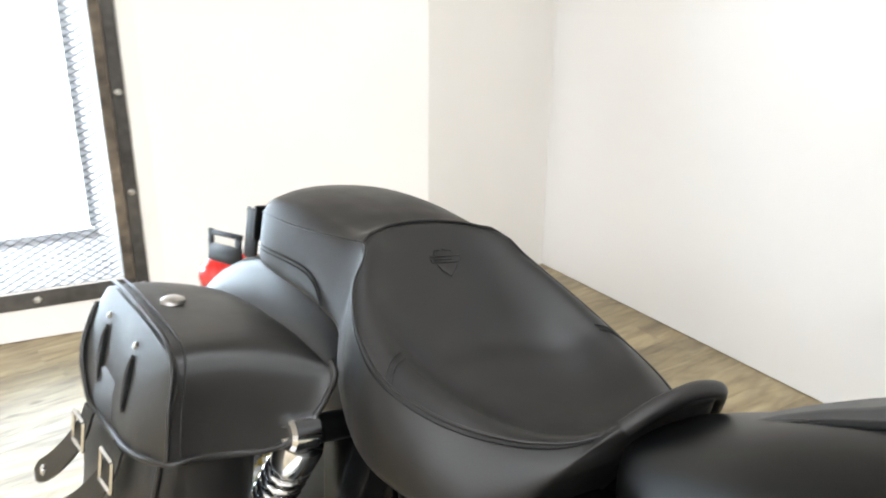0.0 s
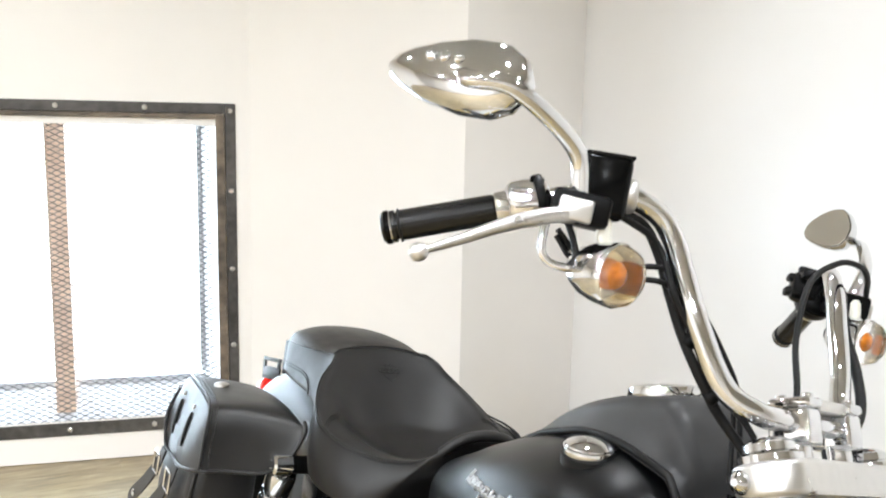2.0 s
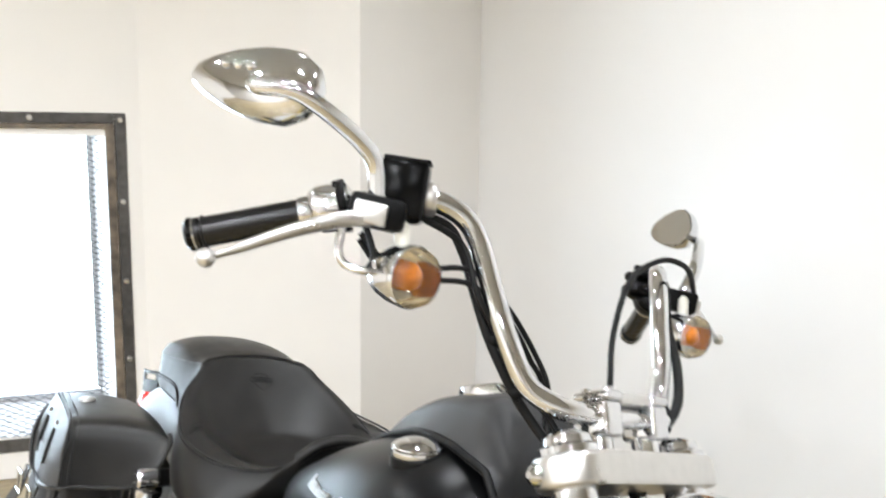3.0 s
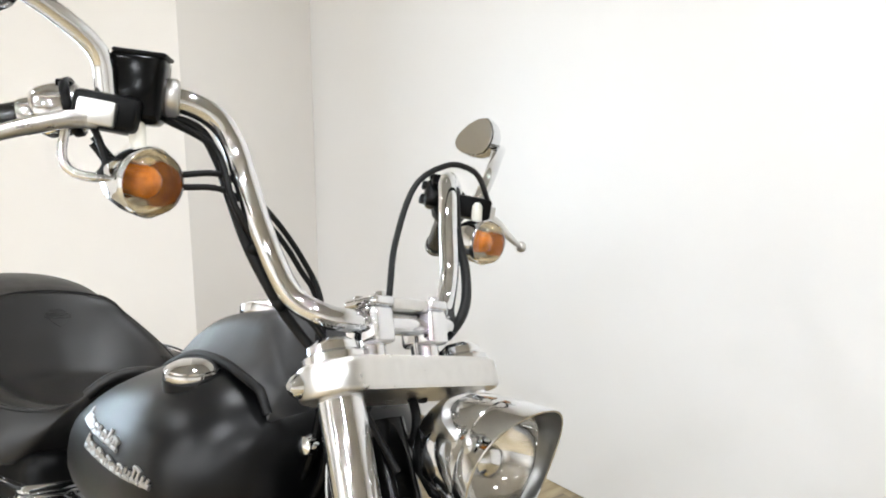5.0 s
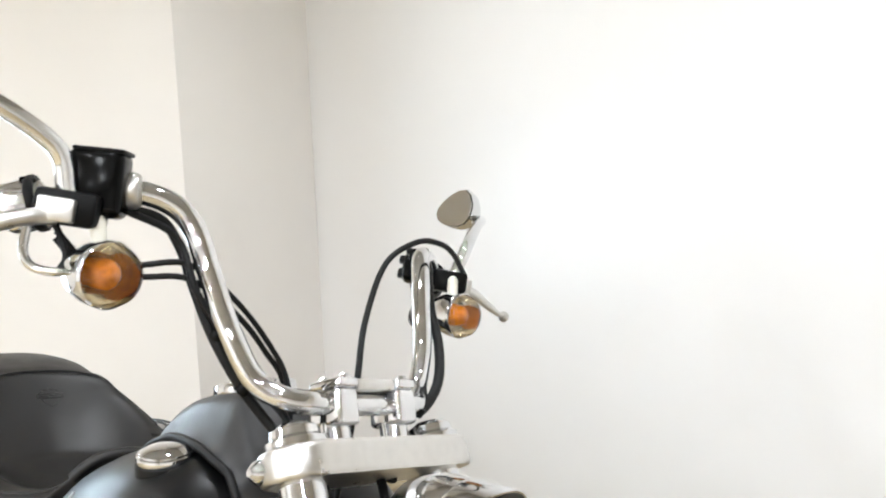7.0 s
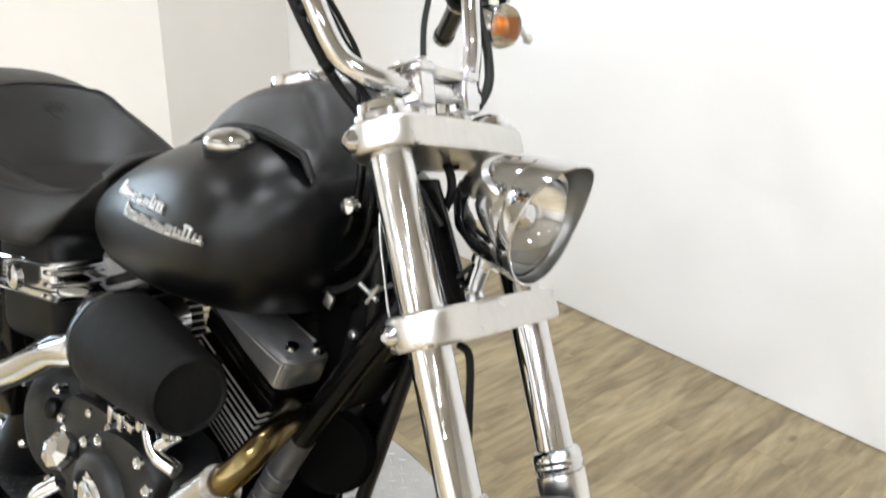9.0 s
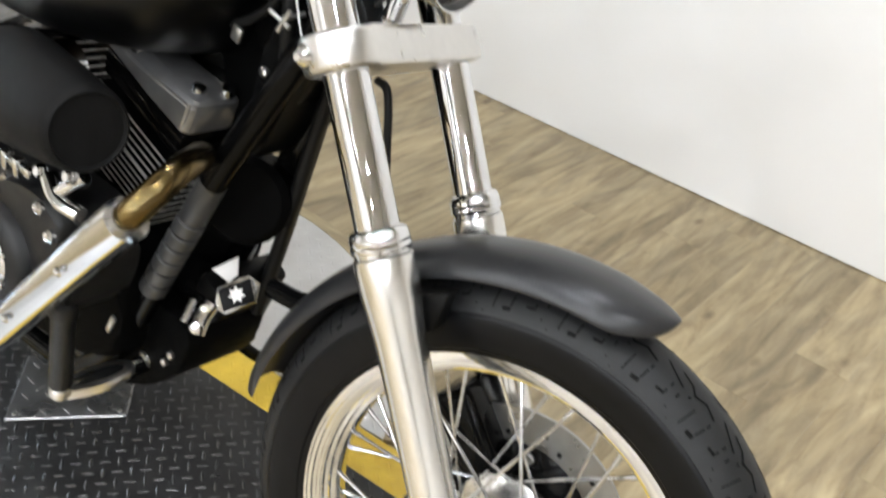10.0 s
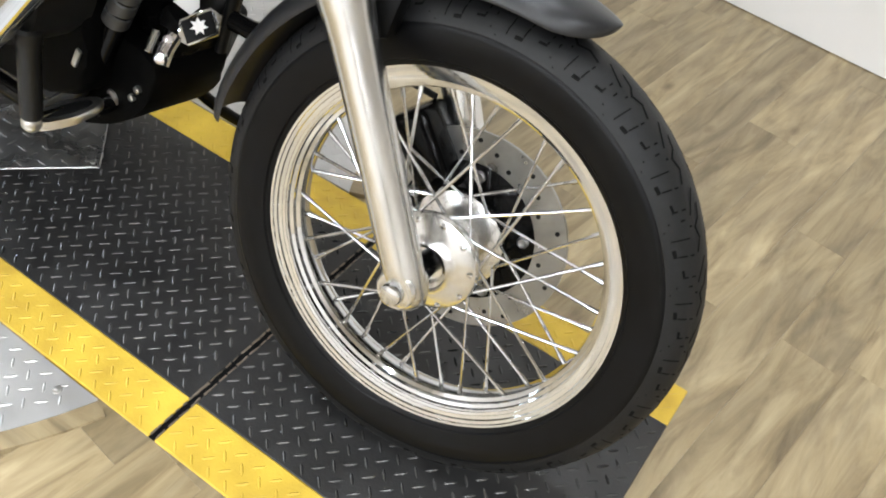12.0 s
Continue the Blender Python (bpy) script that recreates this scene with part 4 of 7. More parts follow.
def turn_signal(sg):
    c = Vector((-0.489, sg * 0.292, 1.226 if sg < 0 else 1.236))
    ax = Vector((1, -sg * 0.06, -0.02)).normalized()
    bm = bmesh.new()
    lathe(bm, [(0.002, -0.056), (0.012, -0.053), (0.022, -0.043), (0.029, -0.028), (0.0328, -0.012), (0.0342, 0.002), (0.0345, 0.008), (0.0330, 0.010), (0.0315, 0.005)], c, ax, 40, caps=False)
    body = fpart("turn_signal", bm, CHROME, label="chrome bullet turn signal with amber bulb", smooth=50)
    bm = bmesh.new()
    lathe(bm, [(0.0325, 0.006), (0.0322, 0.013), (0.0285, 0.022), (0.0185, 0.0295), (0.003, 0.0325)], c, ax, 36)
    fpart("lens", bm, LAMP_GLASS, body, "clear lens", smooth=60).visible_shadow = False
    bm = bmesh.new()
    lathe(bm, [(0.0318, 0.007), (0.0305, -0.004), (0.024, -0.014), (0.012, -0.019)], c, ax, 32, caps=False)
    fpart("reflector", bm, GOLD, body, smooth=50)
    bm = bmesh.new()
    lathe(bm, [(0.008, -0.019), (0.0135, -0.012), (0.0142, -0.002), (0.0136, 0.005), (0.009, 0.010), (0.002, 0.0125)], c, ax, 28)
    fpart("bulb", bm, AMBER, body, "amber bulb", smooth=50)
    bm = bmesh.new()
    lathe(bm, [(0.005, 0), (0.008, 0.004), (0.0085, 0.022), (0.006, 0.028)], c + Vector((-0.018, sg * 0.002, 0.030)), (-0.25, sg * 0.10, 1), 14)
    fpart("signal_stalk", bm, FROSTED, body, "milky connector stem")
    bm = bmesh.new()
    tube(bm, [(-0.541, sg * 0.352, 1.262), (-0.538, sg * 0.352, 1.236), (-0.531, sg * 0.343, 1.223), (-0.517, sg * 0.325, 1.222), c + ax * -0.046 + Vector((0, 0, 0.002))], 0.0046, 12)
    fpart("signal_bracket", bm, CHROME, body)
    bm = bmesh.new()
    tube(bm, [(-0.532, sg * 0.330, 1.270), (-0.525, sg * 0.322, 1.252), (-0.520, sg * 0.318, 1.236), (-0.522, sg * 0.322, 1.224)], 0.0036, 10)
    fpart("signal_wire", bm, RUBBER_S, body, "black wire")


turn_signal(-1)
turn_signal(1)


def mirror(sg):
    if sg < 0:
        tip, end, nrm = Vector((-0.730, -0.456, 1.396)), Vector((-0.545, -0.410, 1.385)), Vector((0.35, -0.93, 0.12))
    else:
        tip, end, nrm = Vector((-0.724, 0.497, 1.415)), Vector((-0.636, 0.492, 1.434)), Vector((0.41, -0.87, 0.22))
    d = (end - tip).normalized()
    nrm = (nrm - d * nrm.dot(d)).normalized()
    up = d.cross(nrm)
    if up.z < 0:
        up = -up
    L = (end - tip).length
    half = [(0.0, 0.004), (0.04, 0.018), (0.15, 0.032), (0.35, 0.048), (0.6, 0.058), (0.8, 0.055), (0.93, 0.038), (1.0, 0.010)]
    ks = 0.76 if sg < 0 else 0.68
    outline = [(t * L, h * ks) for t, h in half] + [(t * L, -h * 0.9 * ks) for t, h in half[::-1]]
    bm = bmesh.new()
    rings = []
    for s, depth in ((0.97, -0.006), (1.0, 0.0), (1.0, 0.008), (0.93, 0.018), (0.75, 0.027), (0.45, 0.033), (0.1, 0.036)):
        rings.append([bm.verts.new(tip + d * (L * 0.55 + (a - L * 0.55) * s) + up * b * s + nrm * depth * (1 if sg < 0 else -1)) for a, b in outline])
    ring_faces(bm, rings)
    shell = fpart("mirror", bm, CHROME, label="teardrop chrome mirror", smooth=50)
    bm = bmesh.new()
    off = -0.0075 if sg < 0 else 0.0075
    prism(bm, [(L * 0.55 + (a - L * 0.55) * 0.92, b * 0.92) for a, b in outline], lambda a, b: tip + d * a + up * b + nrm * off, nrm * (0.002 if sg > 0 else -0.002))
    fpart("mirror_glass", bm, MIRROR, shell, "silvered mirror glass", smooth=0)
    bm = bmesh.new()
    base = Vector((-0.530, sg * 0.322, 1.300))
    mid = Vector((-0.532, sg * 0.345, 1.345))
    top = tip + d * L * 0.66 + nrm * 0.032 * (1 if sg < 0 else -1) - up * 0.006
    tube(bm, [base, mid, (mid + top) / 2 + Vector((0.012, 0, 0.010)) + nrm * (0.03 if sg < 0 else 0.0), top + nrm * (0.012 if sg < 0 else 0.0) + d * 0.02 - up * 0.008, top], lambda s: 0.0105 - 0.002 * s, 16)
    fpart("mirror_stem", bm, CHROME, shell, smooth=60)
    if sg < 0:
        bm = bmesh.new()
        for t in (0.40, 0.50, 0.60):
            c = tip + d * L * t + up * 0.010 + nrm * 0.033
            bmesh.ops.create_uvsphere(bm, u_segments=12, v_segments=8, radius=0.007, matrix=Matrix.Translation(c))
        fpart("mirror_ornament", bm, CHROME, shell)


mirror(-1)
mirror(1)


def headlight():
    c = Vector((-0.2298, 0.0059, 0.9981))
    ax = Vector((1, -0.041, -0.115)).normalized()
    upv = Vector((0.06, 0, 1)).normalized()
    side = upv.cross(ax).normalized()
    bm = bmesh.new()
    lathe(bm, [(0.004, -0.094), (0.030, -0.088), (0.051, -0.070), (0.065, -0.040), (0.0710, -0.008), (0.0730, 0.012), (0.0715, 0.016)], c, ax, 48, caps=False)
    body = fpart("headlight", bm, CHROME, label="chrome bullet headlight with a peaked visor", smooth=50)
    bm = bmesh.new()
    n = 64
    rings = [[], [], [], [], []]
    for k in range(n):
        a = 2 * math.pi * k / n
        s = max(0.0, math.sin(a))
        ext = 0.0234 + 0.0301 * ((1 + math.sin(a)) / 2) ** 3.26
        rad = side * math.cos(a) + upv * math.sin(a)
        for i, (r, h) in enumerate(((0.0716, 0.002), (0.0738, 0.008), (0.0746 + 0.004 * s, ext - 0.001), (0.0735 + 0.004 * s, ext), (0.0716 + 0.004 * s, ext - 0.0005))):
            rings[i].append(bm.verts.new(c + rad * r + ax * h))
    # inside of the visor, from the lip down to the lens
    ring_faces(bm, rings, True, False)
    fpart("visor", bm, CHROME, body, "chrome peaked trim ring", smooth=50)
    bm = bmesh.new()
    lining = [[], [], []]
    for k in range(n):
        a = 2 * math.pi * k / n
        s = max(0.0, math.sin(a))
        rad = side * math.cos(a) + upv * math.sin(a)
        for i, (r, h) in enumerate(((0.0714 + 0.004 * s, 0.0229 + 0.0301 * ((1 + math.sin(a)) / 2) ** 3.26), (0.0706, 0.0120), (0.0680, 0.009))):
            lining[i].append(bm.verts.new(c + rad * r + ax * h))
    ring_faces(bm, lining, True, False)
    fpart("visor_lining", bm, LINING, body, "shaded inside of the visor", smooth=50)
    bm = bmesh.new()
    lathe(bm, [(0.0680, 0.009), (0.057, 0.016), (0.033, 0.021), (0.004, 0.023)], c, ax, 40)
    fpart("lens", bm, LAMP_GLASS, body, "clear glass lens", smooth=60).visible_shadow = False
    bm = bmesh.new()
    lathe(bm, [(0.0675, 0.007), (0.058, -0.018), (0.042, -0.036), (0.018, -0.046), (0.014, -0.050)], c, ax, 40, caps=False)
    fpart("reflector", bm, CHROME, body, "bright reflector bowl", smooth=60)
    bm = bmesh.new()
    lathe(bm, [(0.013, -0.046), (0.017, -0.020), (0.019, -0.008), (0.015, 0.001), (0.004, 0.003)], c, ax, 24)
    fpart("bulb_shield", bm, CHROME, body, smooth=60)
    bm = bmesh.new()
    lathe(bm, [(0.010, -0.004), (0.0165, 0.0), (0.0165, 0.016), (0.012, 0.020), (0.012, 0.050), (0.015, 0.052), (0.015, 0.070), (0.010, 0.074)], (-0.287, 0.004, 0.880), (0.20, 0, 1), 20)
    fpart("headlight_bracket", bm, CHROME, body, "chrome mounting stud", smooth=40)
    bm = bmesh.new()
    tube(bm, [(-0.345, -0.055, 0.905), (-0.318, -0.040, 0.900), (-0.300, -0.020, 0.906), (-0.288, 0.0, 0.925)], 0.0035, 8)
    fpart("headlight_wire", bm, RUBBER_S, body, "black wire")


headlight()


def front_fender():
    bm = bmesh.new()
    a0, a1 = radians(70.5), radians(171)
    n, m = 40, 17
    outer, inner = [], []
    for i in range(n + 1):
        s = (i / n) ** 1.7
        a = a0 + (a1 - a0) * s
        w = 0.064
        tip = min(1.0, s / 0.13)
        w *= math.sqrt(max(0.0006, 1 - (1 - tip) ** 2))
        tail = min(1.0, (1 - s) / 0.10)
        w *= 0.75 + 0.25 * math.sqrt(max(0.0, 1 - (1 - tail) ** 2))
        ro, ri = [], []
        for j in range(m):
            u = -1 + 2 * j / (m - 1)
            drop = 0.040 * min(1.0, w / 0.060) * (1 - math.sqrt(max(0.0, 1 - (abs(u) * 0.97) ** 2.4)))
            for lst, dr in ((ro, 0.0), (ri, 0.004)):
                r = 0.380 - drop - dr
                lst.append(bm.verts.new(AXLE + Vector((math.cos(a) * r, u * w * (1 - dr * 3), math.sin(a) * r))))
        outer.append(ro)
        inner.append(ri[::-1])
    rings = [o + q for o, q in zip(outer, inner)]
    ring_faces(bm, rings)
    fen = fpart("front_fender", bm, FENDER_P, label="satin charcoal front fender", smooth=50)
    for sg in (-1, 1):
        bm = bmesh.new()
        pts = [(-0.160, 0.630), (-0.095, 0.655), (-0.105, 0.605), (-0.150, 0.590)]
        prism(bm, pts, lambda x, z: Vector((x, sg * 0.062, z)), (0, sg * 0.028, 0), bevel=0.003)
        fpart("fender_bracket", bm, PLASTIC, fen, smooth=40)


front_fender()


def caliper():
    bm = bmesh.new()
    a = radians(128)
    c = AXLE + Vector((math.cos(a) * 0.128, 0.062, math.sin(a) * 0.128))
    box(bm, c, (0.060, 0.075, 0.115), Matrix.Rotation(-radians(38), 3, "Y"), bevel=0.014, seg=3)
    ob = fpart("brake_caliper", bm, GLOSS, label="black front brake caliper", smooth=40)
    bm = bmesh.new()
    tube(bm, [c + Vector((-0.02, 0.02, 0.06)), (-0.200, 0.100, 0.50), (-0.260, 0.085, 0.56), (-0.252, 0.045, 0.62), (-0.243, 0.0, 0.665), (-0.246, 0.0, 0.714), (-0.256, 0.0, 0.769), (-0.262, 0.0, 0.800), (-0.270, 0.0, 0.822), (-0.285, 0.0, 0.828)], 0.0050, 10)
    fpart("brake_hose", bm, RUBBER_S, label="black brake hose")


caliper()


def cables():
    runs = [
        ("brake_line", [(-0.530, -0.262, 1.296), (-0.510, -0.204, 1.276), (-0.482, -0.188, 1.222), (-0.462, -0.155, 1.176), (-0.436, -0.128, 1.130), (-0.410, -0.100, 1.100), (-0.37, -0.07, 1.04), (-0.31, -0.05, 0.97)], 0.0040),
        ("switch_harness", [(-0.540, -0.275, 1.296), (-0.524, -0.222, 1.294), (-0.510, -0.198, 1.266), (-0.494, -0.184, 1.226), (-0.473, -0.166, 1.178), (-0.448, -0.140, 1.130), (-0.432, -0.116, 1.100), (-0.39, -0.08, 1.05), (-0.35, -0.05, 1.00)], 0.0058),
        ("throttle_cable", [(-0.56, -0.312, 1.262), (-0.544, -0.285, 1.24), (-0.52, -0.241, 1.24), (-0.498, -0.192, 1.249), (-0.486, -0.134, 1.219), (-0.47, -0.085, 1.172), (-0.452, -0.062, 1.126), (-0.43, -0.06, 1.04)], 0.0034),
        ("throttle_cable", [(-0.56, -0.312, 1.255), (-0.544, -0.285, 1.23), (-0.517, -0.239, 1.228), (-0.492, -0.192, 1.233), (-0.476, -0.133, 1.201), (-0.472, -0.085, 1.161), (-0.459, -0.062, 1.124), (-0.44, -0.06, 1.03)], 0.0034),
        ("headlight_harness", [(-0.400, 0.045, 1.040), (-0.374, 0.030, 1.038), (-0.352, 0.022, 1.015), (-0.350, 0.020, 0.988), (-0.366, 0.020, 0.962), (-0.40, 0.015, 0.95)], 0.0058),
        ("clutch_cable", [(-0.510, 0.320, 1.300), (-0.482, 0.250, 1.324), (-0.477, 0.210, 1.334), (-0.487, 0.170, 1.330), (-0.495, 0.120, 1.292), (-0.470, 0.070, 1.212), (-0.431, 0.030, 1.141), (-0.42, 0.02, 1.06), (-0.42, 0.01, 0.98)], 0.0042),
        ("switch_harness", [(-0.545, 0.275, 1.298), (-0.500, 0.216, 1.298), (-0.474, 0.206, 1.238), (-0.444, 0.198, 1.190), (-0.416, 0.172, 1.144), (-0.406, 0.138, 1.111), (-0.402, 0.09, 1.091), (-0.37, 0.05, 1.03)], 0.0070),
    ]
    for name, pts, r in runs:
        bm = bmesh.new()
        tube(bm, pts, r, 12)
        fpart(name, bm, RUBBER_S, label="black cable along the handlebar")
    for c in ((-0.391, 0.106, 1.110), (-0.470, -0.160, 1.178), (-0.444, -0.134, 1.124)):
        bm = bmesh.new()
        lathe(bm, [(0.009, -0.006), (0.0100, -0.004), (0.0100, 0.004), (0.009, 0.006)], c, (0.4, 0.3, 0.85), 14)
        fpart("cable_tie", bm, PLASTIC)


cables()


# ---- tank and console ----
TANK = [  # x, half width, top, bottom
    (-1.048, 0.035, 0.858, 0.832), (-1.036, 0.075, 0.874, 0.808), (-1.00, 0.114, 0.892, 0.780), (-0.94, 0.143, 0.920, 0.760), (-0.86, 0.170, 0.960, 0.750), (-0.74, 0.193, 1.006, 0.755),
    (-0.62, 0.205, 1.034, 0.772), (-0.56, 0.204, 1.034, 0.785), (-0.51, 0.193, 1.022, 0.805), (-0.475, 0.163, 1.000, 0.838), (-0.453, 0.112, 0.972, 0.872), (-0.445, 0.035, 0.948, 0.90)]


def tank():
    bm = bmesh.new()
    rings = []
    N, M = 44, 40
    for i in range(N + 1):
        s = i / N
        s = 0.5 - 0.5 * math.cos(math.pi * s)
        x = TANK[0][0] + (TANK[-1][0] - TANK[0][0]) * s
        w, zt, zb = interp(TANK, x)
        zc = zb + (zt - zb) * 0.42
        ring = []
        for k in range(M):
            a = 2 * math.pi * k / M
            c, sn = math.cos(a), math.sin(a)
            p = 2 / 2.35
            y = w * math.copysign(abs(c) ** p, c)
            z = zc + (zt - zc if sn > 0 else zc - zb) * math.copysign(abs(sn) ** p, sn)
            ring.append(bm.verts.new((x, y, z)))
        rings.append(ring)
    ring_faces(bm, rings)
    ob = bpart("fuel_tank", bm, DENIM, label="satin black teardrop fuel tank", smooth=60)
    # filler cap
    bm = bmesh.new()
    c = Vector((-0.604, -0.119, 1.010))
    ax = Vector((0.03, -0.13, 1)).normalized()
    lathe(bm, [(0.0325, 0.0), (0.0355, 0.005), (0.0365, 0.009), (0.0355, 0.0135), (0.0330, 0.0150), (0.0325, 0.0170), (0.025, 0.0210), (0.013, 0.0238), (0.002, 0.0247)], c, ax, 44)
    cap = bpart("filler_cap", bm, CHROME, label="round chrome filler cap", smooth=40)
    bm = bmesh.new()
    lathe(bm, [(0.0370, -0.025), (0.0375, -0.004), (0.0370, 0.003), (0.0335, 0.0045)], c, ax, 40)
    bpart("cap_gasket", bm, RUBBER_S, cap)
    # badge: raised strokes that spell nothing
    rnd = random.Random(3)
    def surf(x, z):
        w, zt, zb = interp(TANK, x)
        zc = zb + (zt - zb) * 0.42
        h = (zt - zc) if z > zc else (zc - zb)
        q = min(0.98, abs(z - zc) / h)
        return -w * (1 - q ** 2.35) ** (1 / 2.35)
    for xa, xb, za, zb2, n in ((-0.806, -0.622, 0.918, 0.932, 8), (-0.748, -0.528, 0.900, 0.916, 11)):
        slope = math.atan2(zb2 - za, xb - xa)
        for k in range(n):
            bm = bmesh.new()
            u = (k + 0.5) / n
            x, z = xa + (xb - xa) * u, za + (zb2 - za) * u - 0.002
            wd = (xb - xa) / n
            tall = 0.019 if k in (0, n - 2) else 0.0105 + 0.0035 * rnd.random()
            for dx, hh in ((-0.30, tall), (0.20, tall * (0.55 + 0.4 * rnd.random()))):
                lo = (x + dx * wd - hh * 0.10, z - 0.007 + dx * wd * math.tan(slope))
                hi = (lo[0] + hh * 0.30, lo[1] + hh)
                tube(bm, [(q[0], surf(*q) - 0.0012, q[1]) for q in (lo, ((lo[0] + hi[0]) / 2, (lo[1] + hi[1]) / 2), hi)], 0.0024, 6, 2)
            for e in ((0.2, 0.9)[k % 2], 0.05):
                a, b = (x - 0.34 * wd, z - 0.007 + tall * e), (x + 0.50 * wd, z - 0.006 + tall * e * 0.8)
                tube(bm, [(q[0], surf(*q) - 0.0012, q[1]) for q in (a, ((a[0] + b[0]) / 2, (a[1] + b[1]) / 2 + 0.001), b)], 0.0026, 6, 2)
            bpart("badge_piece", bm, BADGE_M, ob, "raised silver badge stroke" if k == 0 else "", smooth=50)
    # console
    table = [(-0.985, 0.020, 0.882, 0.008), (-0.93, 0.026, 0.926, 0.009), (-0.87, 0.032, 0.963, 0.010), (-0.82, 0.039, 0.989, 0.012), (-0.78, 0.046, 1.019, 0.024), (-0.73, 0.054, 1.049, 0.037), (-0.67, 0.062, 1.077, 0.046), (-0.61, 0.066, 1.097, 0.058), (-0.565, 0.068, 1.105, 0.066), (-0.535, 0.070, 1.106, 0.070), (-0.512, 0.070, 1.088, 0.055), (-0.497, 0.070, 1.066, 0.036), (-0.483, 0.069, 1.045, 0.020), (-0.472, 0.066, 1.032, 0.030)]
    bm = bmesh.new()
    rings = []
    N = 36
    for i in range(N + 1):
        x = table[0][0] + (table[-1][0] - table[0][0]) * i / N
        w, zt, dp = interp(table, x)
        prof = [(-1.35, -dp - 0.012), (-1.30, -dp), (-1.08, -dp * 0.80), (-0.98, -dp * 0.35), (-0.86, -dp * 0.10), (-0.62, -0.002), (0, 0.002), (0.62, -0.002), (0.86, -dp * 0.10), (0.98, -dp * 0.35), (1.08, -dp * 0.80), (1.30, -dp), (1.35, -dp - 0.012), (0, -dp - 0.05)]
        rings.append([bm.verts.new((x, w * a, zt + b)) for a, b in prof])
    ring_faces(bm, rings)
    con = bpart("console", bm, CONSOLE_M, label="black tank console", smooth=50)
    bm = bmesh.new()
    for sg in (-1, 1):
        pts = []
        for i in range(N + 1):
            x = table[0][0] + (table[-1][0] - table[0][0]) * i / N
            w, zt, dp = interp(table, x)
            pts.append((x, sg * w * 1.36, zt - dp - 0.004))
        tube(bm, pts[2:], 0.0056, 8, 1, raw=True)
    bpart("console_trim", bm, RUBBER_S, con, "black rubber edging", smooth=60)
    bm = bmesh.new()
    c = Vector((-0.603, 0, 1.088))
    ax = Vector((-0.30, 0, 1)).normalized()
    lathe(bm, [(0.052, 0.0), (0.055, 0.008), (0.054, 0.017), (0.048, 0.020), (0.046, 0.016)], c, ax, 48, caps=False)
    sp = bpart("speedometer", bm, CHROME, con, "chrome ringed speedometer", smooth=40)
    bm = bmesh.new()
    lathe(bm, [(0.047, 0.014), (0.002, 0.0145)], c, ax, 40)
    bpart("dial", bm, PLASTIC, con)
    # small chrome mount bolt at the front
    bm = bmesh.new()
    lathe(bm, [(0.011, 0), (0.013, 0.006), (0.010, 0.014), (0.003, 0.017)], (-0.434, -0.050, 0.968), (0.2, -1, 0.1), 16)
    bpart("tank_bolt", bm, CHROME, ob)


tank()


# ---- seat ----
# along the bike: x, half width and height of the crest, height of the middle, half width and height of the welt, half width and height of the lower edge
SEAT = [
    (-1.778, 0.045, 0.925, 0.930, 0.056, 0.916, 0.060, 0.888), (-1.768, 0.082, 0.944, 0.953, 0.102, 0.926, 0.104, 0.876),
    (-1.745, 0.104, 0.961, 0.977, 0.130, 0.938, 0.132, 0.868), (-1.70, 0.115, 0.972, 0.989, 0.146, 0.943, 0.148, 0.862),
    (-1.62, 0.117, 0.976, 0.990, 0.147, 0.947, 0.150, 0.857), (-1.55, 0.112, 0.970, 0.981, 0.142, 0.954, 0.153, 0.856),
    (-1.525, 0.105, 0.966, 0.974, 0.137, 0.958, 0.157, 0.853), (-1.508, 0.100, 0.965, 0.972, 0.133, 0.960, 0.160, 0.850),
    (-1.492, 0.096, 0.974, 0.981, 0.131, 0.963, 0.163, 0.846), (-1.475, 0.100, 0.967, 0.966, 0.132, 0.962, 0.166, 0.838),
    (-1.457, 0.108, 0.957, 0.947, 0.138, 0.955, 0.170, 0.826), (-1.44, 0.123, 0.945, 0.930, 0.147, 0.945, 0.174, 0.811),
    (-1.40, 0.150, 0.925, 0.892, 0.178, 0.918, 0.185, 0.776), (-1.34, 0.171, 0.895, 0.847, 0.205, 0.886, 0.203, 0.752),
    (-1.27, 0.173, 0.869, 0.815, 0.214, 0.858, 0.2195, 0.744), (-1.19, 0.152, 0.851, 0.804, 0.193, 0.843, 0.2175, 0.744),
    (-1.13, 0.119, 0.844, 0.816, 0.156, 0.840, 0.200, 0.747), (-1.08, 0.088, 0.853, 0.840, 0.115, 0.848, 0.172, 0.753),
    (-1.047, 0.066, 0.876, 0.876, 0.086, 0.866, 0.144, 0.774), (-1.026, 0.056, 0.902, 0.906, 0.072, 0.888, 0.118, 0.800),
    (-1.012, 0.046, 0.912, 0.917, 0.060, 0.896, 0.094, 0.820), (-1.002, 0.030, 0.905, 0.910, 0.040, 0.893, 0.06, 0.83)]


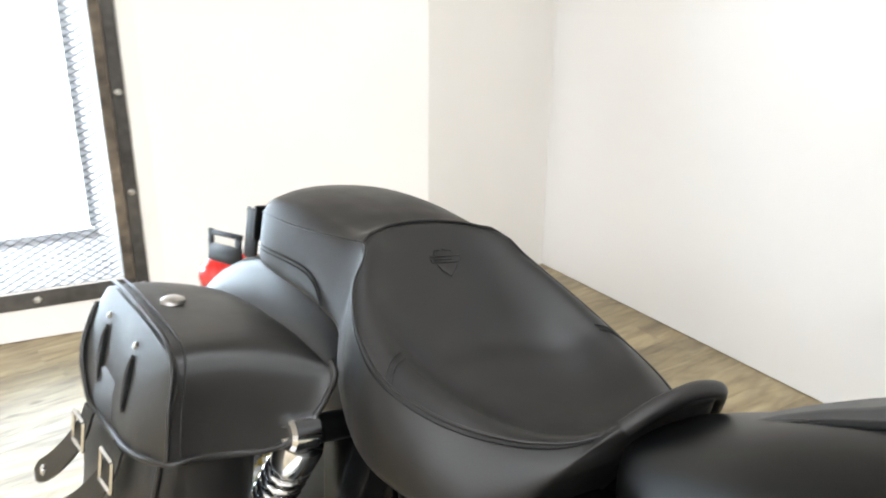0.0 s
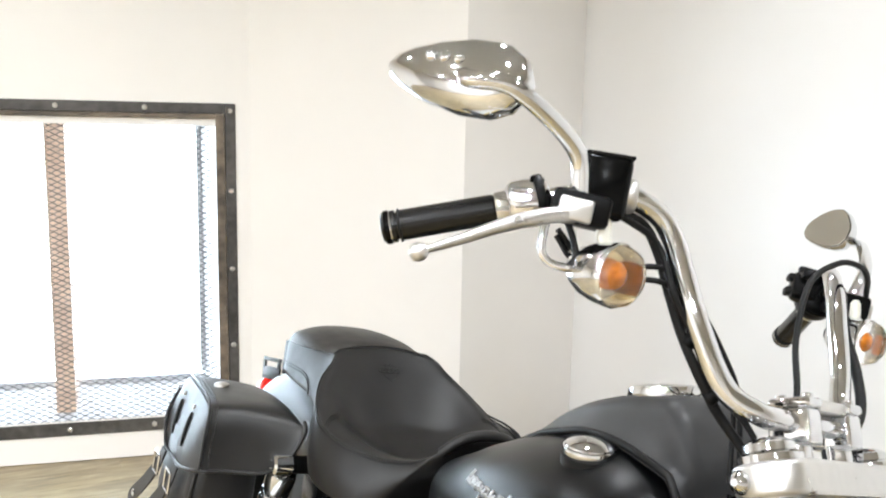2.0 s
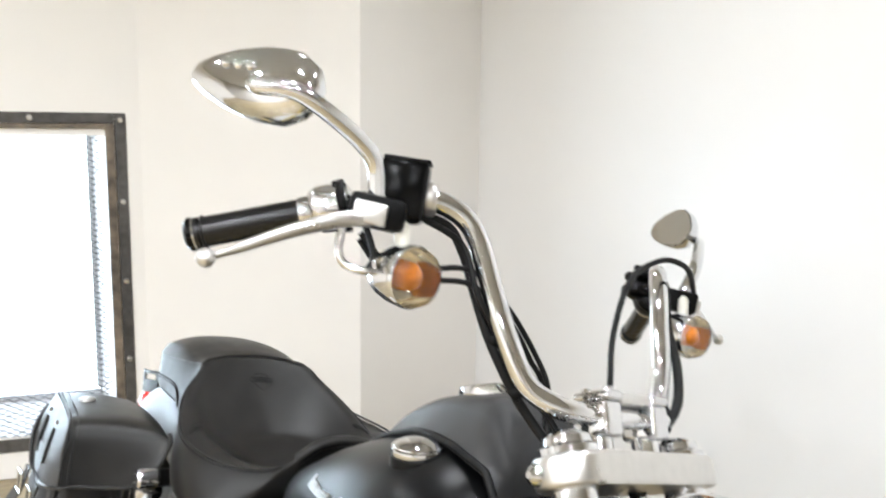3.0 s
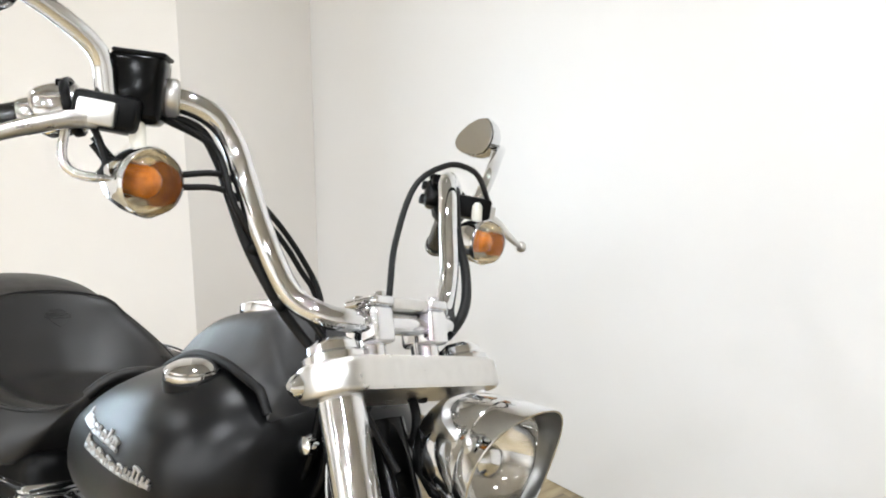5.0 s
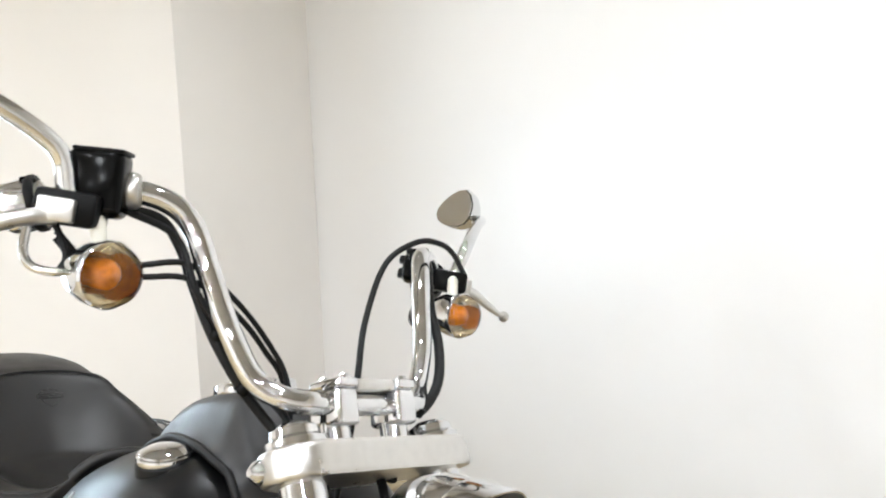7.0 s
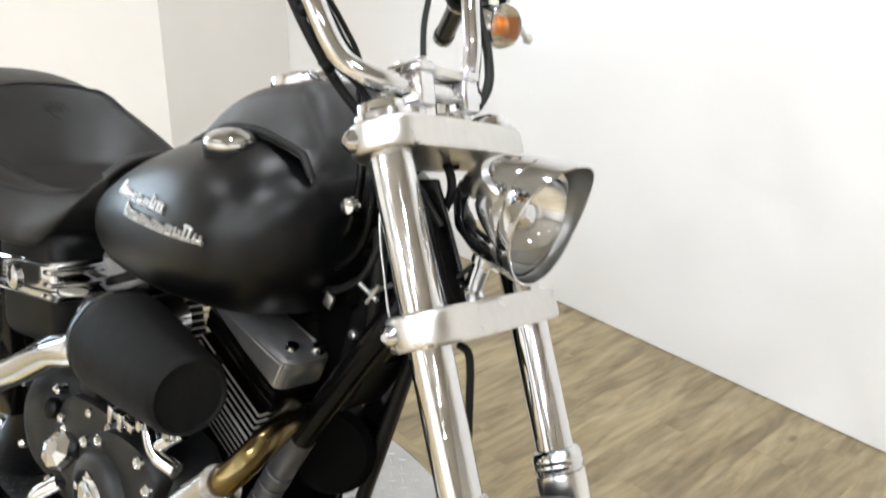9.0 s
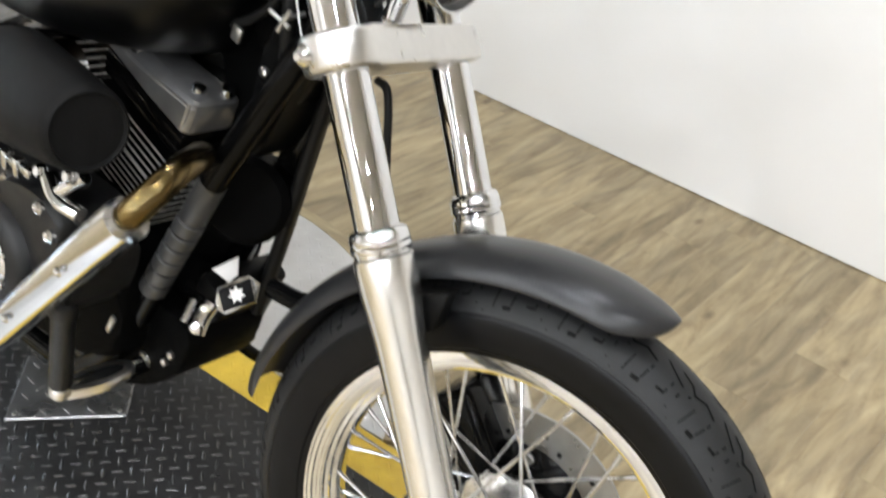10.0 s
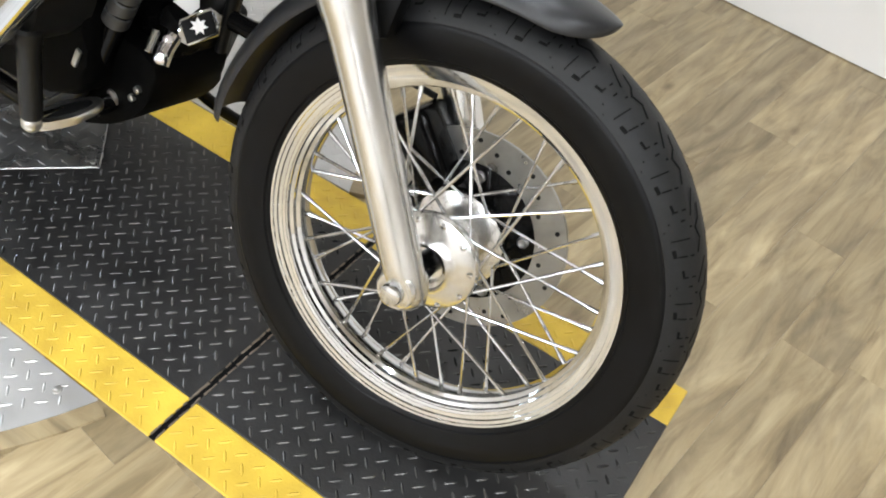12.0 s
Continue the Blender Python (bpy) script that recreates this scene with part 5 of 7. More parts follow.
def seat_half(x):
    """Half of the seat's section at x: (half width, height) from the middle over crest and welt to the lower edge."""
    w, ze, zc, wp, zp, wb, zb = interp(SEAT, x)
    d = ze - zc
    out = []
    for f in (0.0, 0.16, 0.32, 0.48, 0.62, 0.75, 0.87):
        z = zc + d * (0.5 * f ** 2 + 0.5 * f ** 3.5)
        # soft folds where the back of the bucket meets its bottom
        fold = 0.0065 * math.exp(-((x + 1.348 - 0.075 * f ** 1.6) / 0.018) ** 2) * (1 - 0.6 * f)
        if -1.44 < x < -1.32:
            fold += 0.004 * math.exp(-(f / 0.16) ** 2) * math.sin(math.pi * (x + 1.44) / 0.12)
        out.append((f * w, z - fold))
    out += [(w, ze), (w + 0.45 * (wp - w), ze + (zp - ze) * 0.18 + 0.001), (w + 0.80 * (wp - w), ze + (zp - ze) * 0.55), (wp, zp)]
    h = zp - zb
    bulge = 0.010 * max(0.0, min(1.0, (x + 1.40) / 0.10))
    for q in (0.06, 0.20, 0.38, 0.58, 0.78, 0.92):
        out.append((wp + (wb - wp) * q ** 0.8 + bulge * math.sin(math.pi * q), zp - h * q))
    out += [(wb * 0.975, zb), (wb * 0.75, zb - 0.002)]
    return out


def seat_lean(x):
    return 0.62 * max(0.0, min(1.0, (x + 1.12) / 0.12))


def seat():
    def pt(x, k, sg, up=0.0, out=0.0):
        half = seat_half(x)
        a, z = half[k]
        skew = 0.026 * min(1.3, (a / 0.13) ** 2) * math.exp(-((x + 1.49) / 0.045) ** 2)
        return Vector((x + skew - seat_lean(x) * max(0, half[7][1] - z), sg * (a * (0.970 if sg < 0 else 0.938) + out) - 0.007, z + up))
    bm = bmesh.new()
    rings = []
    N = 84
    x0, x1 = SEAT[0][0], SEAT[-1][0]
    for i in range(N + 1):
        x = x0 + (x1 - x0) * i / N
        n = len(seat_half(x))
        rings.append([bm.verts.new(pt(x, k, -1)) for k in range(n - 1, -1, -1)] + [bm.verts.new(pt(x, k, 1)) for k in range(1, n)])
    ring_faces(bm, rings)
    s = bpart("seat", bm, LEATHER, label="black leather two-up seat with a deep rider bucket", smooth=70)
    m = s.modifiers.new("soft", "SUBSURF")
    m.levels = m.render_levels = 1
    def side_pt(x, z, sg):
        """A point on the skirt at that height."""
        half = seat_half(x)[10:]
        for (a0, z0), (a1, z1) in zip(half, half[1:]):
            if z1 <= z <= z0:
                return Vector((x, sg * ((a0 + (a1 - a0) * (z0 - z) / max(1e-6, z0 - z1)) * (0.970 if sg < 0 else 0.938) + 0.0006) - 0.007, z))
        return Vector((x, sg * half[0][0], z))
    for sg in (-1, 1):
        xs = [-1.478 + 0.430 * k / 60 for k in range(61)]
        bm = bmesh.new()
        tube(bm, [pt(x, 10, sg) for x in xs], 0.0021, 8, 1, raw=True)
        bpart("piping", bm, LEATHER, s, "welted seam round the bucket", smooth=60)
        bm = bmesh.new()
        tube(bm, [pt(x, 11, sg, 0.001, 0.0002) for x in xs], 0.0008, 6, 1, raw=True)
        bpart("stitching", bm, THREAD, s, "dark stitching", smooth=60)
        # shoulder and side seams of the passenger pad
        bm = bmesh.new()
        tube(bm, [pt(-1.765 + 0.285 * k / 30, 10, sg) for k in range(31)], 0.0014, 6, 1, raw=True)
        bpart("piping", bm, LEATHER, s, smooth=60)
        for dz in (0.0, -0.006):
            bm = bmesh.new()
            tube(bm, [side_pt(x, z + dz, sg) for x, z in ((-1.745, 0.890), (-1.70, 0.893), (-1.64, 0.896), (-1.58, 0.897), (-1.545, 0.892), (-1.52, 0.880), (-1.50, 0.864))], 0.0011, 6, 4)
            bpart("seam", bm, THREAD, s, smooth=60)
        for dx in (0.0, 0.010):
            bm = bmesh.new()
            tube(bm, [pt(-1.292 + dx, 7, sg, 0.0004), pt(-1.284 + dx, 8, sg, 0.0004), pt(-1.272 + dx, 9, sg, 0.0004), pt(-1.262 + dx, 10, sg)], 0.0011, 6, 4)
            bpart("seam", bm, LEATHER, s, smooth=60)
            bm = bmesh.new()
            tube(bm, [pt(-1.055 + dx, 7, sg, 0.0004), pt(-1.052 + dx, 8, sg, 0.0004), pt(-1.050 + dx, 10, sg)], 0.0010, 6, 4)
            bpart("seam", bm, LEATHER, s, smooth=60)
    # welt over the top of the bucket
    bm = bmesh.new()
    tube(bm, [pt(-1.484, 10, -1), pt(-1.487, 8, -1), pt(-1.490, 7, -1), pt(-1.492, 4, -1), pt(-1.493, 0, 1), pt(-1.492, 4, 1), pt(-1.490, 7, 1), pt(-1.487, 8, 1), pt(-1.484, 10, 1)], 0.0022, 8, 5)
    bpart("piping", bm, LEATHER, s, smooth=60)
    # rolled front lip that lies on the tank
    bm = bmesh.new()
    tube(bm, [pt(-1.015, 12, -1), pt(-1.013, 9, -1), pt(-1.011, 6, -1), pt(-1.010, 0, 1, 0.002), pt(-1.011, 6, 1), pt(-1.013, 9, 1), pt(-1.015, 12, 1)], 0.010, 12, 5)
    bpart("front_roll", bm, LEATHER, s, smooth=60)
    # embossed shield on the back of the bucket
    def bowl(x, y):
        half = seat_half(x)[:8]
        for (a0, z0), (a1, z1) in zip(half, half[1:]):
            if a0 <= abs(y) <= a1:
                return z0 + (z1 - z0) * (abs(y) - a0) / (a1 - a0) + 0.0006
        return half[-1][1]
    bm = bmesh.new()
    for pts in ([(-0.026, 0.004), (0.026, 0.004), (0.026, -0.006), (-0.026, -0.006), (-0.026, 0.004)], [(-0.017, 0.007), (-0.014, 0.014), (-0.005, 0.013), (0, 0.017), (0.005, 0.013), (0.014, 0.014), (0.017, 0.007)], [(-0.017, -0.009), (-0.012, -0.018), (0, -0.027), (0.012, -0.018), (0.017, -0.009)], [(-0.020, -0.001), (0.020, -0.001)]):
        dense = []
        for (a0, b0), (a1, b1) in zip(pts, pts[1:]):
            for k in range(5):
                a, b = a0 + (a1 - a0) * k / 5, b0 + (b1 - b0) * k / 5
                x = -1.446 - 0.70 * b
                dense.append((x, a, bowl(x, a) + 0.0004))
        tube(bm, dense, 0.0008, 6, 1, raw=True)
    bpart("emblem", bm, LEATHER, s, "embossed shield emblem", smooth=60)


seat()


# ---- saddlebags ----
def saddlebag(sg):
    """Built for one side; sg -1 is the bike's right."""
    f = -sg
    def P(x, y, z):
        return Vector((x, -f * y, z))
    def solid(ob, t=0.005):
        m = ob.modifiers.new("soft", "SUBSURF")
        m.levels = m.render_levels = 1
        m = ob.modifiers.new("thick", "SOLIDIFY")
        m.thickness, m.offset = t, -1
    def grid(bm, rows):
        vs = [[bm.verts.new(q) for q in r] for r in rows]
        for r0, r1 in zip(vs, vs[1:]):
            for i in range(len(r0) - 1):
                bm.faces.new((r0[i], r0[i + 1], r1[i + 1], r1[i]))
    # lid: across y, from the rear over the top and down the front
    ys = [0.198, 0.203, 0.212, 0.228, 0.250, 0.275, 0.310, 0.345, 0.365, 0.382]
    tops = [0.828, 0.832, 0.836, 0.839, 0.841, 0.842, 0.842, 0.841, 0.840, 0.836]
    lows = [0.812, 0.792, 0.770, 0.746, 0.725, 0.716, 0.715, 0.716, 0.717, 0.718]
    ridge_in = [0, 0, 0, 0, 0, 0, 0.001, 0.006, 0.011, 0.018]
    bm = bmesh.new()
    rows = []
    for y, zt, zl, ri in zip(ys, tops, lows, ridge_in):
        r = []
        for x, k in ((-1.802, -0.06), (-1.796, -0.026), (-1.774, -0.008), (-1.69, -0.001), (-1.59, 0.002), (-1.50, 0.0), (-1.468, -0.003)):
            s = (x + 1.468) / -0.30
            r.append(P(x + 0.05 * s * max(0, (0.30 - y) / 0.10), y - ri * s * 1.4, zt + k - 0.003 * s))
        d = zt - 0.010 - zl
        for x, q in ((-1.449, 0.06), (-1.438, 0.24), (-1.431, 0.50), (-1.426, 0.78), (-1.421, 1.0)):
            r.append(P(x + 0.03 * max(0, (0.33 - y) / 0.13), y + 0.017 * q * max(0, (y - 0.335) / 0.047), zt - 0.010 - d * q))
        rows.append(r)
    grid(bm, rows)
    lid = bpart("saddlebag", bm, LEATHER_SOFT, label="black leather saddlebag with a flap lid", smooth=60)
    solid(lid)
    # outer side of the lid: shorter below, its lower edge rounded up at the rear
    def side_pt(s, t):
        zt = 0.836 - (0.014 if s < 0.001 else 0) - 0.003 * s - 0.16 * max(0, 0.06 - s) - 0.30 * max(0, s - 0.90)
        y0 = 0.382 - 0.025 * s
        x = -1.432 + 0.010 * t - (0.366 - 0.055 * t ** 0.8) * s
        low = interp([(0, 0.716), (0.25, 0.698), (0.5, 0.686), (0.75, 0.680), (0.92, 0.690), (1, 0.716)], s)[0]
        y = y0 + (0.400 - 0.004 * s - y0) * math.sin(t * math.pi / 2) ** 0.85 + 0.008 * math.sin(s * 8.0 - 0.4) * t * (1 - 0.5 * t) + 0.008 * math.sin(math.pi * s) * t
        return P(x, y, zt + (low - zt) * t)
    bm = bmesh.new()
    grid(bm, [[side_pt(k / 12, t) for k in range(13)] for t in (0, 0.12, 0.3, 0.5, 0.7, 0.88, 1.0)])
    solid(bpart("flap_side", bm, LEATHER_SOFT, lid, smooth=60))
    bm = bmesh.new()
    out = Vector((0, -f * 0.002, 0))
    tube(bm, [P(-1.405, 0.198, 0.826)] + [P(-1.421 + 0.03 * max(0, (0.33 - y) / 0.13), y, zl) for y, zl in zip(ys[:-1], lows)] + [P(-1.419, 0.390, 0.716)] + [side_pt(k / 10, 1.0) + out for k in range(1, 11)] + [side_pt(1.0, t) + out for t in (0.85, 0.65, 0.45, 0.25, 0.1)], 0.0042, 8)
    bpart("flap_edge", bm, LEATHER_SOFT, lid, smooth=60)
    for off in (0.0, 0.016):
        bm = bmesh.new()
        tube(bm, [P(-1.775, 0.351 - off, 0.831), P(-1.68, 0.362 - off, 0.843), P(-1.58, 0.370 - off, 0.8435), P(-1.50, 0.376 - off, 0.841), P(-1.452, 0.384 - off, 0.826), P(-1.434, 0.392 - off, 0.785), P(-1.422, 0.396 - off, 0.720)], 0.0030 if off == 0 else 0.0014, 8)
        bpart("seam", bm, LEATHER_SOFT, lid, smooth=60)
    # body
    bm = bmesh.new()
    rings = []
    for z, i in ((0.50, 0.03), (0.505, 0.012), (0.525, 0.002), (0.62, 0.0), (0.74, 0.0), (0.79, 0.006), (0.805, 0.02)):
        a, b = -1.440 - i, -1.715 + i
        y0, y1 = 0.262 + i, 0.412 - i - max(0, z - 0.60) * 0.12 - (0.04 if z > 0.78 else 0)
        rr = 0.03
        pts = []
        for cx, cy, st in ((a - rr, y1 - rr, 0), (b + rr, y1 - rr, 90), (b + rr, y0 + rr, 180), (a - rr, y0 + rr, 270)):
            for k in range(5):
                an = radians(st + 90 * k / 4)
                pts.append((cx + rr * math.cos(an), cy + rr * math.sin(an)))
        rings.append([bm.verts.new(P(x, y, z + (x + 1.6) * 0.28 * (1 if z < 0.55 else 0.4 if z < 0.7 else 0))) for x, y in pts])
    ring_faces(bm, rings)
    bpart("bag_body", bm, LEATHER_SOFT, lid, smooth=50)
    bm = bmesh.new()
    tube(bm, [P(-1.446, 0.394, 0.71), P(-1.445, 0.402, 0.64), P(-1.447, 0.404, 0.580), P(-1.47, 0.396, 0.556)], 0.0035, 8)
    bpart("seam", bm, LEATHER_SOFT, lid, smooth=60)
    bm = bmesh.new()
    nrm = Vector((0, -f * 0.10, 1.0)).normalized()
    lathe(bm, [(0.017, 0), (0.016, 0.004), (0.010, 0.007), (0.002, 0.008)], P(-1.627, 0.318, 0.8425), nrm, 20)
    bpart("snap", bm, SATIN, lid, "round silver snap")
    for k, x in enumerate((-1.535, -1.655)):
        bm = bmesh.new()
        s0 = (0.40, 0.77)[k]
        rings = []
        for j in range(9):
            u = j / 8
            w = 0.0015 + 0.026 * math.sin(math.pi * u) ** 0.7
            rings.append([bm.verts.new(side_pt(s0 + w * e, 0.30 + 0.42 * u) + Vector((0, -f * h, 0))) for e, h in ((-1, 0.0), (-0.5, 0.0035), (0.5, 0.0035), (1, 0.0), (0, -0.004))])
        ring_faces(bm, rings)
        bpart("strap_slot", bm, GROOVE, lid, "dark strap slit", smooth=50)
        bm = bmesh.new()
        tube(bm, [side_pt(s0 + 0.034 * math.sin(math.pi * u) ** 0.7, 0.28 + 0.46 * u) + Vector((0, -f * 0.0015, 0)) for u in (0, 0.12, 0.3, 0.5, 0.7, 0.88, 1)], 0.0032, 8, 3)
        bpart("slot_lip", bm, LEATHER_SOFT, lid, smooth=60)
        bm = bmesh.new()
        lathe(bm, [(0.005, 0), (0.0045, 0.003), (0.002, 0.004)], side_pt(s0 + 0.01, 0.20), (0, -f, 0.6), 12)
        bpart("rivet", bm, SATIN, lid)
        bm = bmesh.new()
        w = 0.0175
        path = smooth_path([P(x, 0.412, 0.690), P(x - 0.002, 0.418, 0.665), P(x - 0.018, 0.425, 0.635), P(x - 0.045, 0.433, 0.602), P(x - 0.078, 0.441, 0.570), P(x - 0.120, 0.449, 0.538)], 5)
        rings = []
        for i, c in enumerate(path):
            d = (path[min(i + 1, len(path) - 1)] - path[max(0, i - 1)]).normalized()
            ou = Vector((0, -f, 0))
            si = d.cross(ou).normalized()
            ww = w * (1 if i < len(path) - 4 else math.sqrt(max(0.03, 1 - ((i - len(path) + 4.2) / 3.6) ** 2)))
            rings.append([bm.verts.new(c + si * sx * ww + ou * o) for sx, o in ((-1, 0), (1, 0), (1, 0.004), (-1, 0.004))])
        ring_faces(bm, rings)
        bpart("strap", bm, LEATHER_SOFT, lid, "loose black leather strap", smooth=40)
        bm = bmesh.new()
        lathe(bm, [(0.006, -0.001), (0.0085, 0.005), (0.006, 0.007)], path[-4], (0, -f, 0), 14)
        bpart("rivet", bm, SATIN, lid)
        bm = bmesh.new()
        for za in (0.680, 0.638):
            tube(bm, [P(x - 0.022, 0.428, za), P(x + 0.022, 0.428, za)], 0.0028, 8, 1, raw=True)
        for xa in (-0.022, 0.022):
            tube(bm, [P(x + xa, 0.428, 0.680), P(x + xa, 0.428, 0.638)], 0.0028, 8, 1, raw=True)
        bpart("buckle", bm, CHROME, lid, "chrome roller buckle")
    return lid


saddlebag(-1)
saddlebag(1).location.z = -0.035


# ---- rear end ----
REAR = Vector((-1.70, 0, 0.335))
FSEC = [(1.0, 0.16), (1.0, 0.11), (1.0, 0.075), (0.985, 0.050), (0.94, 0.030), (0.85, 0.016), (0.68, 0.007), (0.36, 0.0015)]
FSEC = [(-u, d) for u, d in FSEC] + [(0, 0)] + FSEC[::-1]


def rear_end():
    bm = bmesh.new()
    c = Vector((-1.70, 0, 0.40))
    n, m = 40, 15
    rings = []
    for i in range(n + 1):
        a = radians(38 + 150 * i / n)
        w = 0.122 * (1.0 if i < n - 5 else 1 - 0.04 * (i - n + 5))
        ro, ri = [], []
        for u, drop in FSEC:
            for lst, dr in ((ro, 0), (ri, 0.004)):
                r = 0.468 - drop - dr
                lst.append(bm.verts.new(c + Vector((math.cos(a) * r, u * (w - dr), math.sin(a) * r))))
        rings.append(ro + ri[::-1])
    ring_faces(bm, rings)
    fen = bpart("rear_fender", bm, FENDER_P, label="satin black rear fender", smooth=50)
    # wheel
    bm = bmesh.new()
    prof = [(0.205, -0.065), (0.225, -0.078), (0.27, -0.080), (0.305, -0.062), (0.322, -0.035), (0.326, 0), (0.322, 0.035), (0.305, 0.062), (0.27, 0.080), (0.225, 0.078), (0.205, 0.065), (0.200, 0), (0.205, -0.065)]
    lathe(bm, prof, REAR, (0, 1, 0), 72, caps=False)
    bmesh.ops.remove_doubles(bm, verts=bm.verts, dist=1e-5)
    ty = bpart("rear_tyre", bm, RUBBER, label="black rear tyre")
    bm = bmesh.new()
    lathe(bm, [(0.19, -0.055), (0.213, -0.060), (0.213, -0.067), (0.20, -0.066), (0.182, -0.05), (0.178, 0), (0.182, 0.05), (0.20, 0.066), (0.213, 0.067), (0.213, 0.06), (0.19, 0.055), (0.19, -0.055)], REAR, (0, 1, 0), 64, caps=False)
    bmesh.ops.remove_doubles(bm, verts=bm.verts, dist=1e-5)
    rim = bpart("rear_rim", bm, CHROME, label="chrome laced rear rim")
    bm = bmesh.new()
    lathe(bm, [(0.02, -0.09), (0.06, -0.06), (0.045, -0.03), (0.045, 0.03), (0.06, 0.06), (0.02, 0.09)], REAR, (0, 1, 0), 32)
    bpart("rear_hub", bm, POLISHED, rim)
    for k in range(40):
        sd = -1 if k % 2 == 0 else 1
        cr = 1 if (k // 2) % 2 == 0 else -1
        a = 2 * math.pi * k / 40
        h = a + cr * 1.0
        bm = bmesh.new()
        rod(bm, REAR + Vector((math.cos(h) * 0.054, sd * 0.055, math.sin(h) * 0.054)), REAR + Vector((math.cos(a) * 0.181, sd * 0.01, math.sin(a) * 0.181)), 0.002, 6)
        bpart("spoke", bm, SPOKE_M, rim)
    # shocks
    for sg in (-1, 1):
        top, bot = Vector((-1.398, sg * 0.226, 0.738)), Vector((-1.60, sg * 0.226, 0.37))
        d = (bot - top).normalized()
        L = (bot - top).length
        bm = bmesh.new()
        lathe(bm, [(0.010, -0.014), (0.020, -0.012), (0.0235, -0.008), (0.0235, 0.026), (0.019, 0.031), (0.012, 0.032), (0.010, 0.026)], top, (0, sg, 0), 28)
        sh = bpart("shock_absorber", bm, CHROME, label="chrome rear shock with coil spring", smooth=40)
        bm = bmesh.new()
        lathe(bm, [(0.019, -0.110), (0.019, -0.013)], top, (0, sg, 0), 20)
        bpart("shock_mount", bm, PLASTIC, sh, "black mounting stud", smooth=40)
        bm = bmesh.new()
        lathe(bm, [(0.012, 0.012), (0.028, 0.018), (0.031, 0.030), (0.031, 0.060), (0.028, 0.068), (0.014, 0.070), (0.014, L * 0.52), (0.0275, L * 0.525), (0.0275, L - 0.03), (0.022, L - 0.01), (0.015, L)], top, d, 28)
        bpart("shock_body", bm, CHROME, sh, smooth=40)
        bm = bmesh.new()
        u, v, w = basis(d)
        pts = []
        turns = 8
        for k in range(turns * 12 + 1):
            a = 2 * math.pi * k / 12
            h = 0.066 + (L * 0.53 - 0.066) * k / (turns * 12)
            pts.append(top + d * h + (u * math.cos(a) + v * math.sin(a)) * 0.026)
        tube(bm, pts, 0.0052, 8, 1, raw=True)
        bpart("spring", bm, CHROME, sh, smooth=60)
    # black swingarm round the rear wheel, and black sheets added before it
    for sg in (-1, 1):
        bm = bmesh.new()
        pts = [(-1.26, 0.36), (-1.24, 0.44), (-1.30, 0.70), (-1.36, 0.76), (-1.47, 0.70), (-1.44, 0.56), (-1.40, 0.40), (-1.70, 0.355), (-1.72, 0.31), (-1.40, 0.32)]
        prism(bm, pts, lambda x, z: Vector((x, sg * 0.128, z)), (0, sg * 0.030, 0), bevel=0.006, seg=2)
        bpart("swingarm", bm, GLOSS, label="gloss black swingarm and frame side", smooth=40)
    # added black sheets that stand for the dark gap ahead of the wheel
    for sg in (-1, 1):
        bm = bmesh.new()
        prism(bm, round_outline([(-1.62, 0.47), (-1.60, 0.70), (-1.42, 0.77), (-1.28, 0.74), (-1.27, 0.44), (-1.42, 0.42)], 3), lambda x, z: Vector((x, sg * 0.100, z)), (0, sg * 0.012, 0), bevel=0.004, seg=2)
        bpart("shade_sheet", bm, PLASTIC, label="black sheet put in for the shade before the rear wheel", smooth=40)
    # polished passenger peg bracket
    bm = bmesh.new()
    u = Vector((0.86, 0, 0.50)).normalized()
    v = Vector((-0.30, -0.05, 0.95)).normalized()
    o = Vector((-1.455, -0.235, 0.508))
    prism(bm, round_outline([(-0.036, -0.052), (0.034, -0.052), (0.040, 0.0), (0.036, 0.050), (-0.034, 0.050), (-0.040, 0.0)], 3), lambda a, b: o + u * a + v * b, (0, -0.020, 0), bevel=0.004, seg=2)
    pb = bpart("passenger_peg_bracket", bm, CHROME, label="polished passenger peg bracket", smooth=40)
    bm = bmesh.new()
    box(bm, o + Vector((0.0, -0.024, 0.0)), (0.018, 0.010, 0.084), Matrix.Rotation(radians(-16), 3, "Y"), bevel=0.003)
    bpart("peg_rubber", bm, RUBBER_S, pb, "black rubber strip", smooth=40)
    bm = bmesh.new()
    lathe(bm, [(0.009, 0), (0.009, 0.008), (0.005, 0.012)], o + u * 0.030 + v * 0.0 + Vector((0, -0.020, 0)), (0, -1, 0), 12)
    bpart("bolt", bm, CHROME, pb)
    # licence plate bracket and tail lamp
    bm = bmesh.new()
    tilt = Matrix.Rotation(radians(-9), 3, "Y")
    box(bm, (-1.962, -0.092, 0.806), (0.140, 0.005, 0.034), tilt, bevel=0.002)
    box(bm, (-1.966, -0.092, 0.842), (0.140, 0.005, 0.010), tilt, bevel=0.002)
    for x, z in ((-2.026, 0.822), (-1.910, 0.836)):
        box(bm, (x, -0.092, z), (0.022, 0.005, 0.034), tilt, bevel=0.002)
    box(bm, (-1.868, -0.088, 0.868), (0.046, 0.006, 0.090), bevel=0.003)
    box(bm, (-1.850, -0.082, 0.892), (0.012, 0.026, 0.060), bevel=0.003)
    bpart("plate_bracket", bm, PLASTIC, label="black number plate bracket", smooth=40)
    bm = bmesh.new()
    box(bm, (-2.07, -0.02, 0.735), (0.08, 0.13, 0.065), Matrix.Rotation(radians(-35), 3, "Y"), bevel=0.025, seg=4)
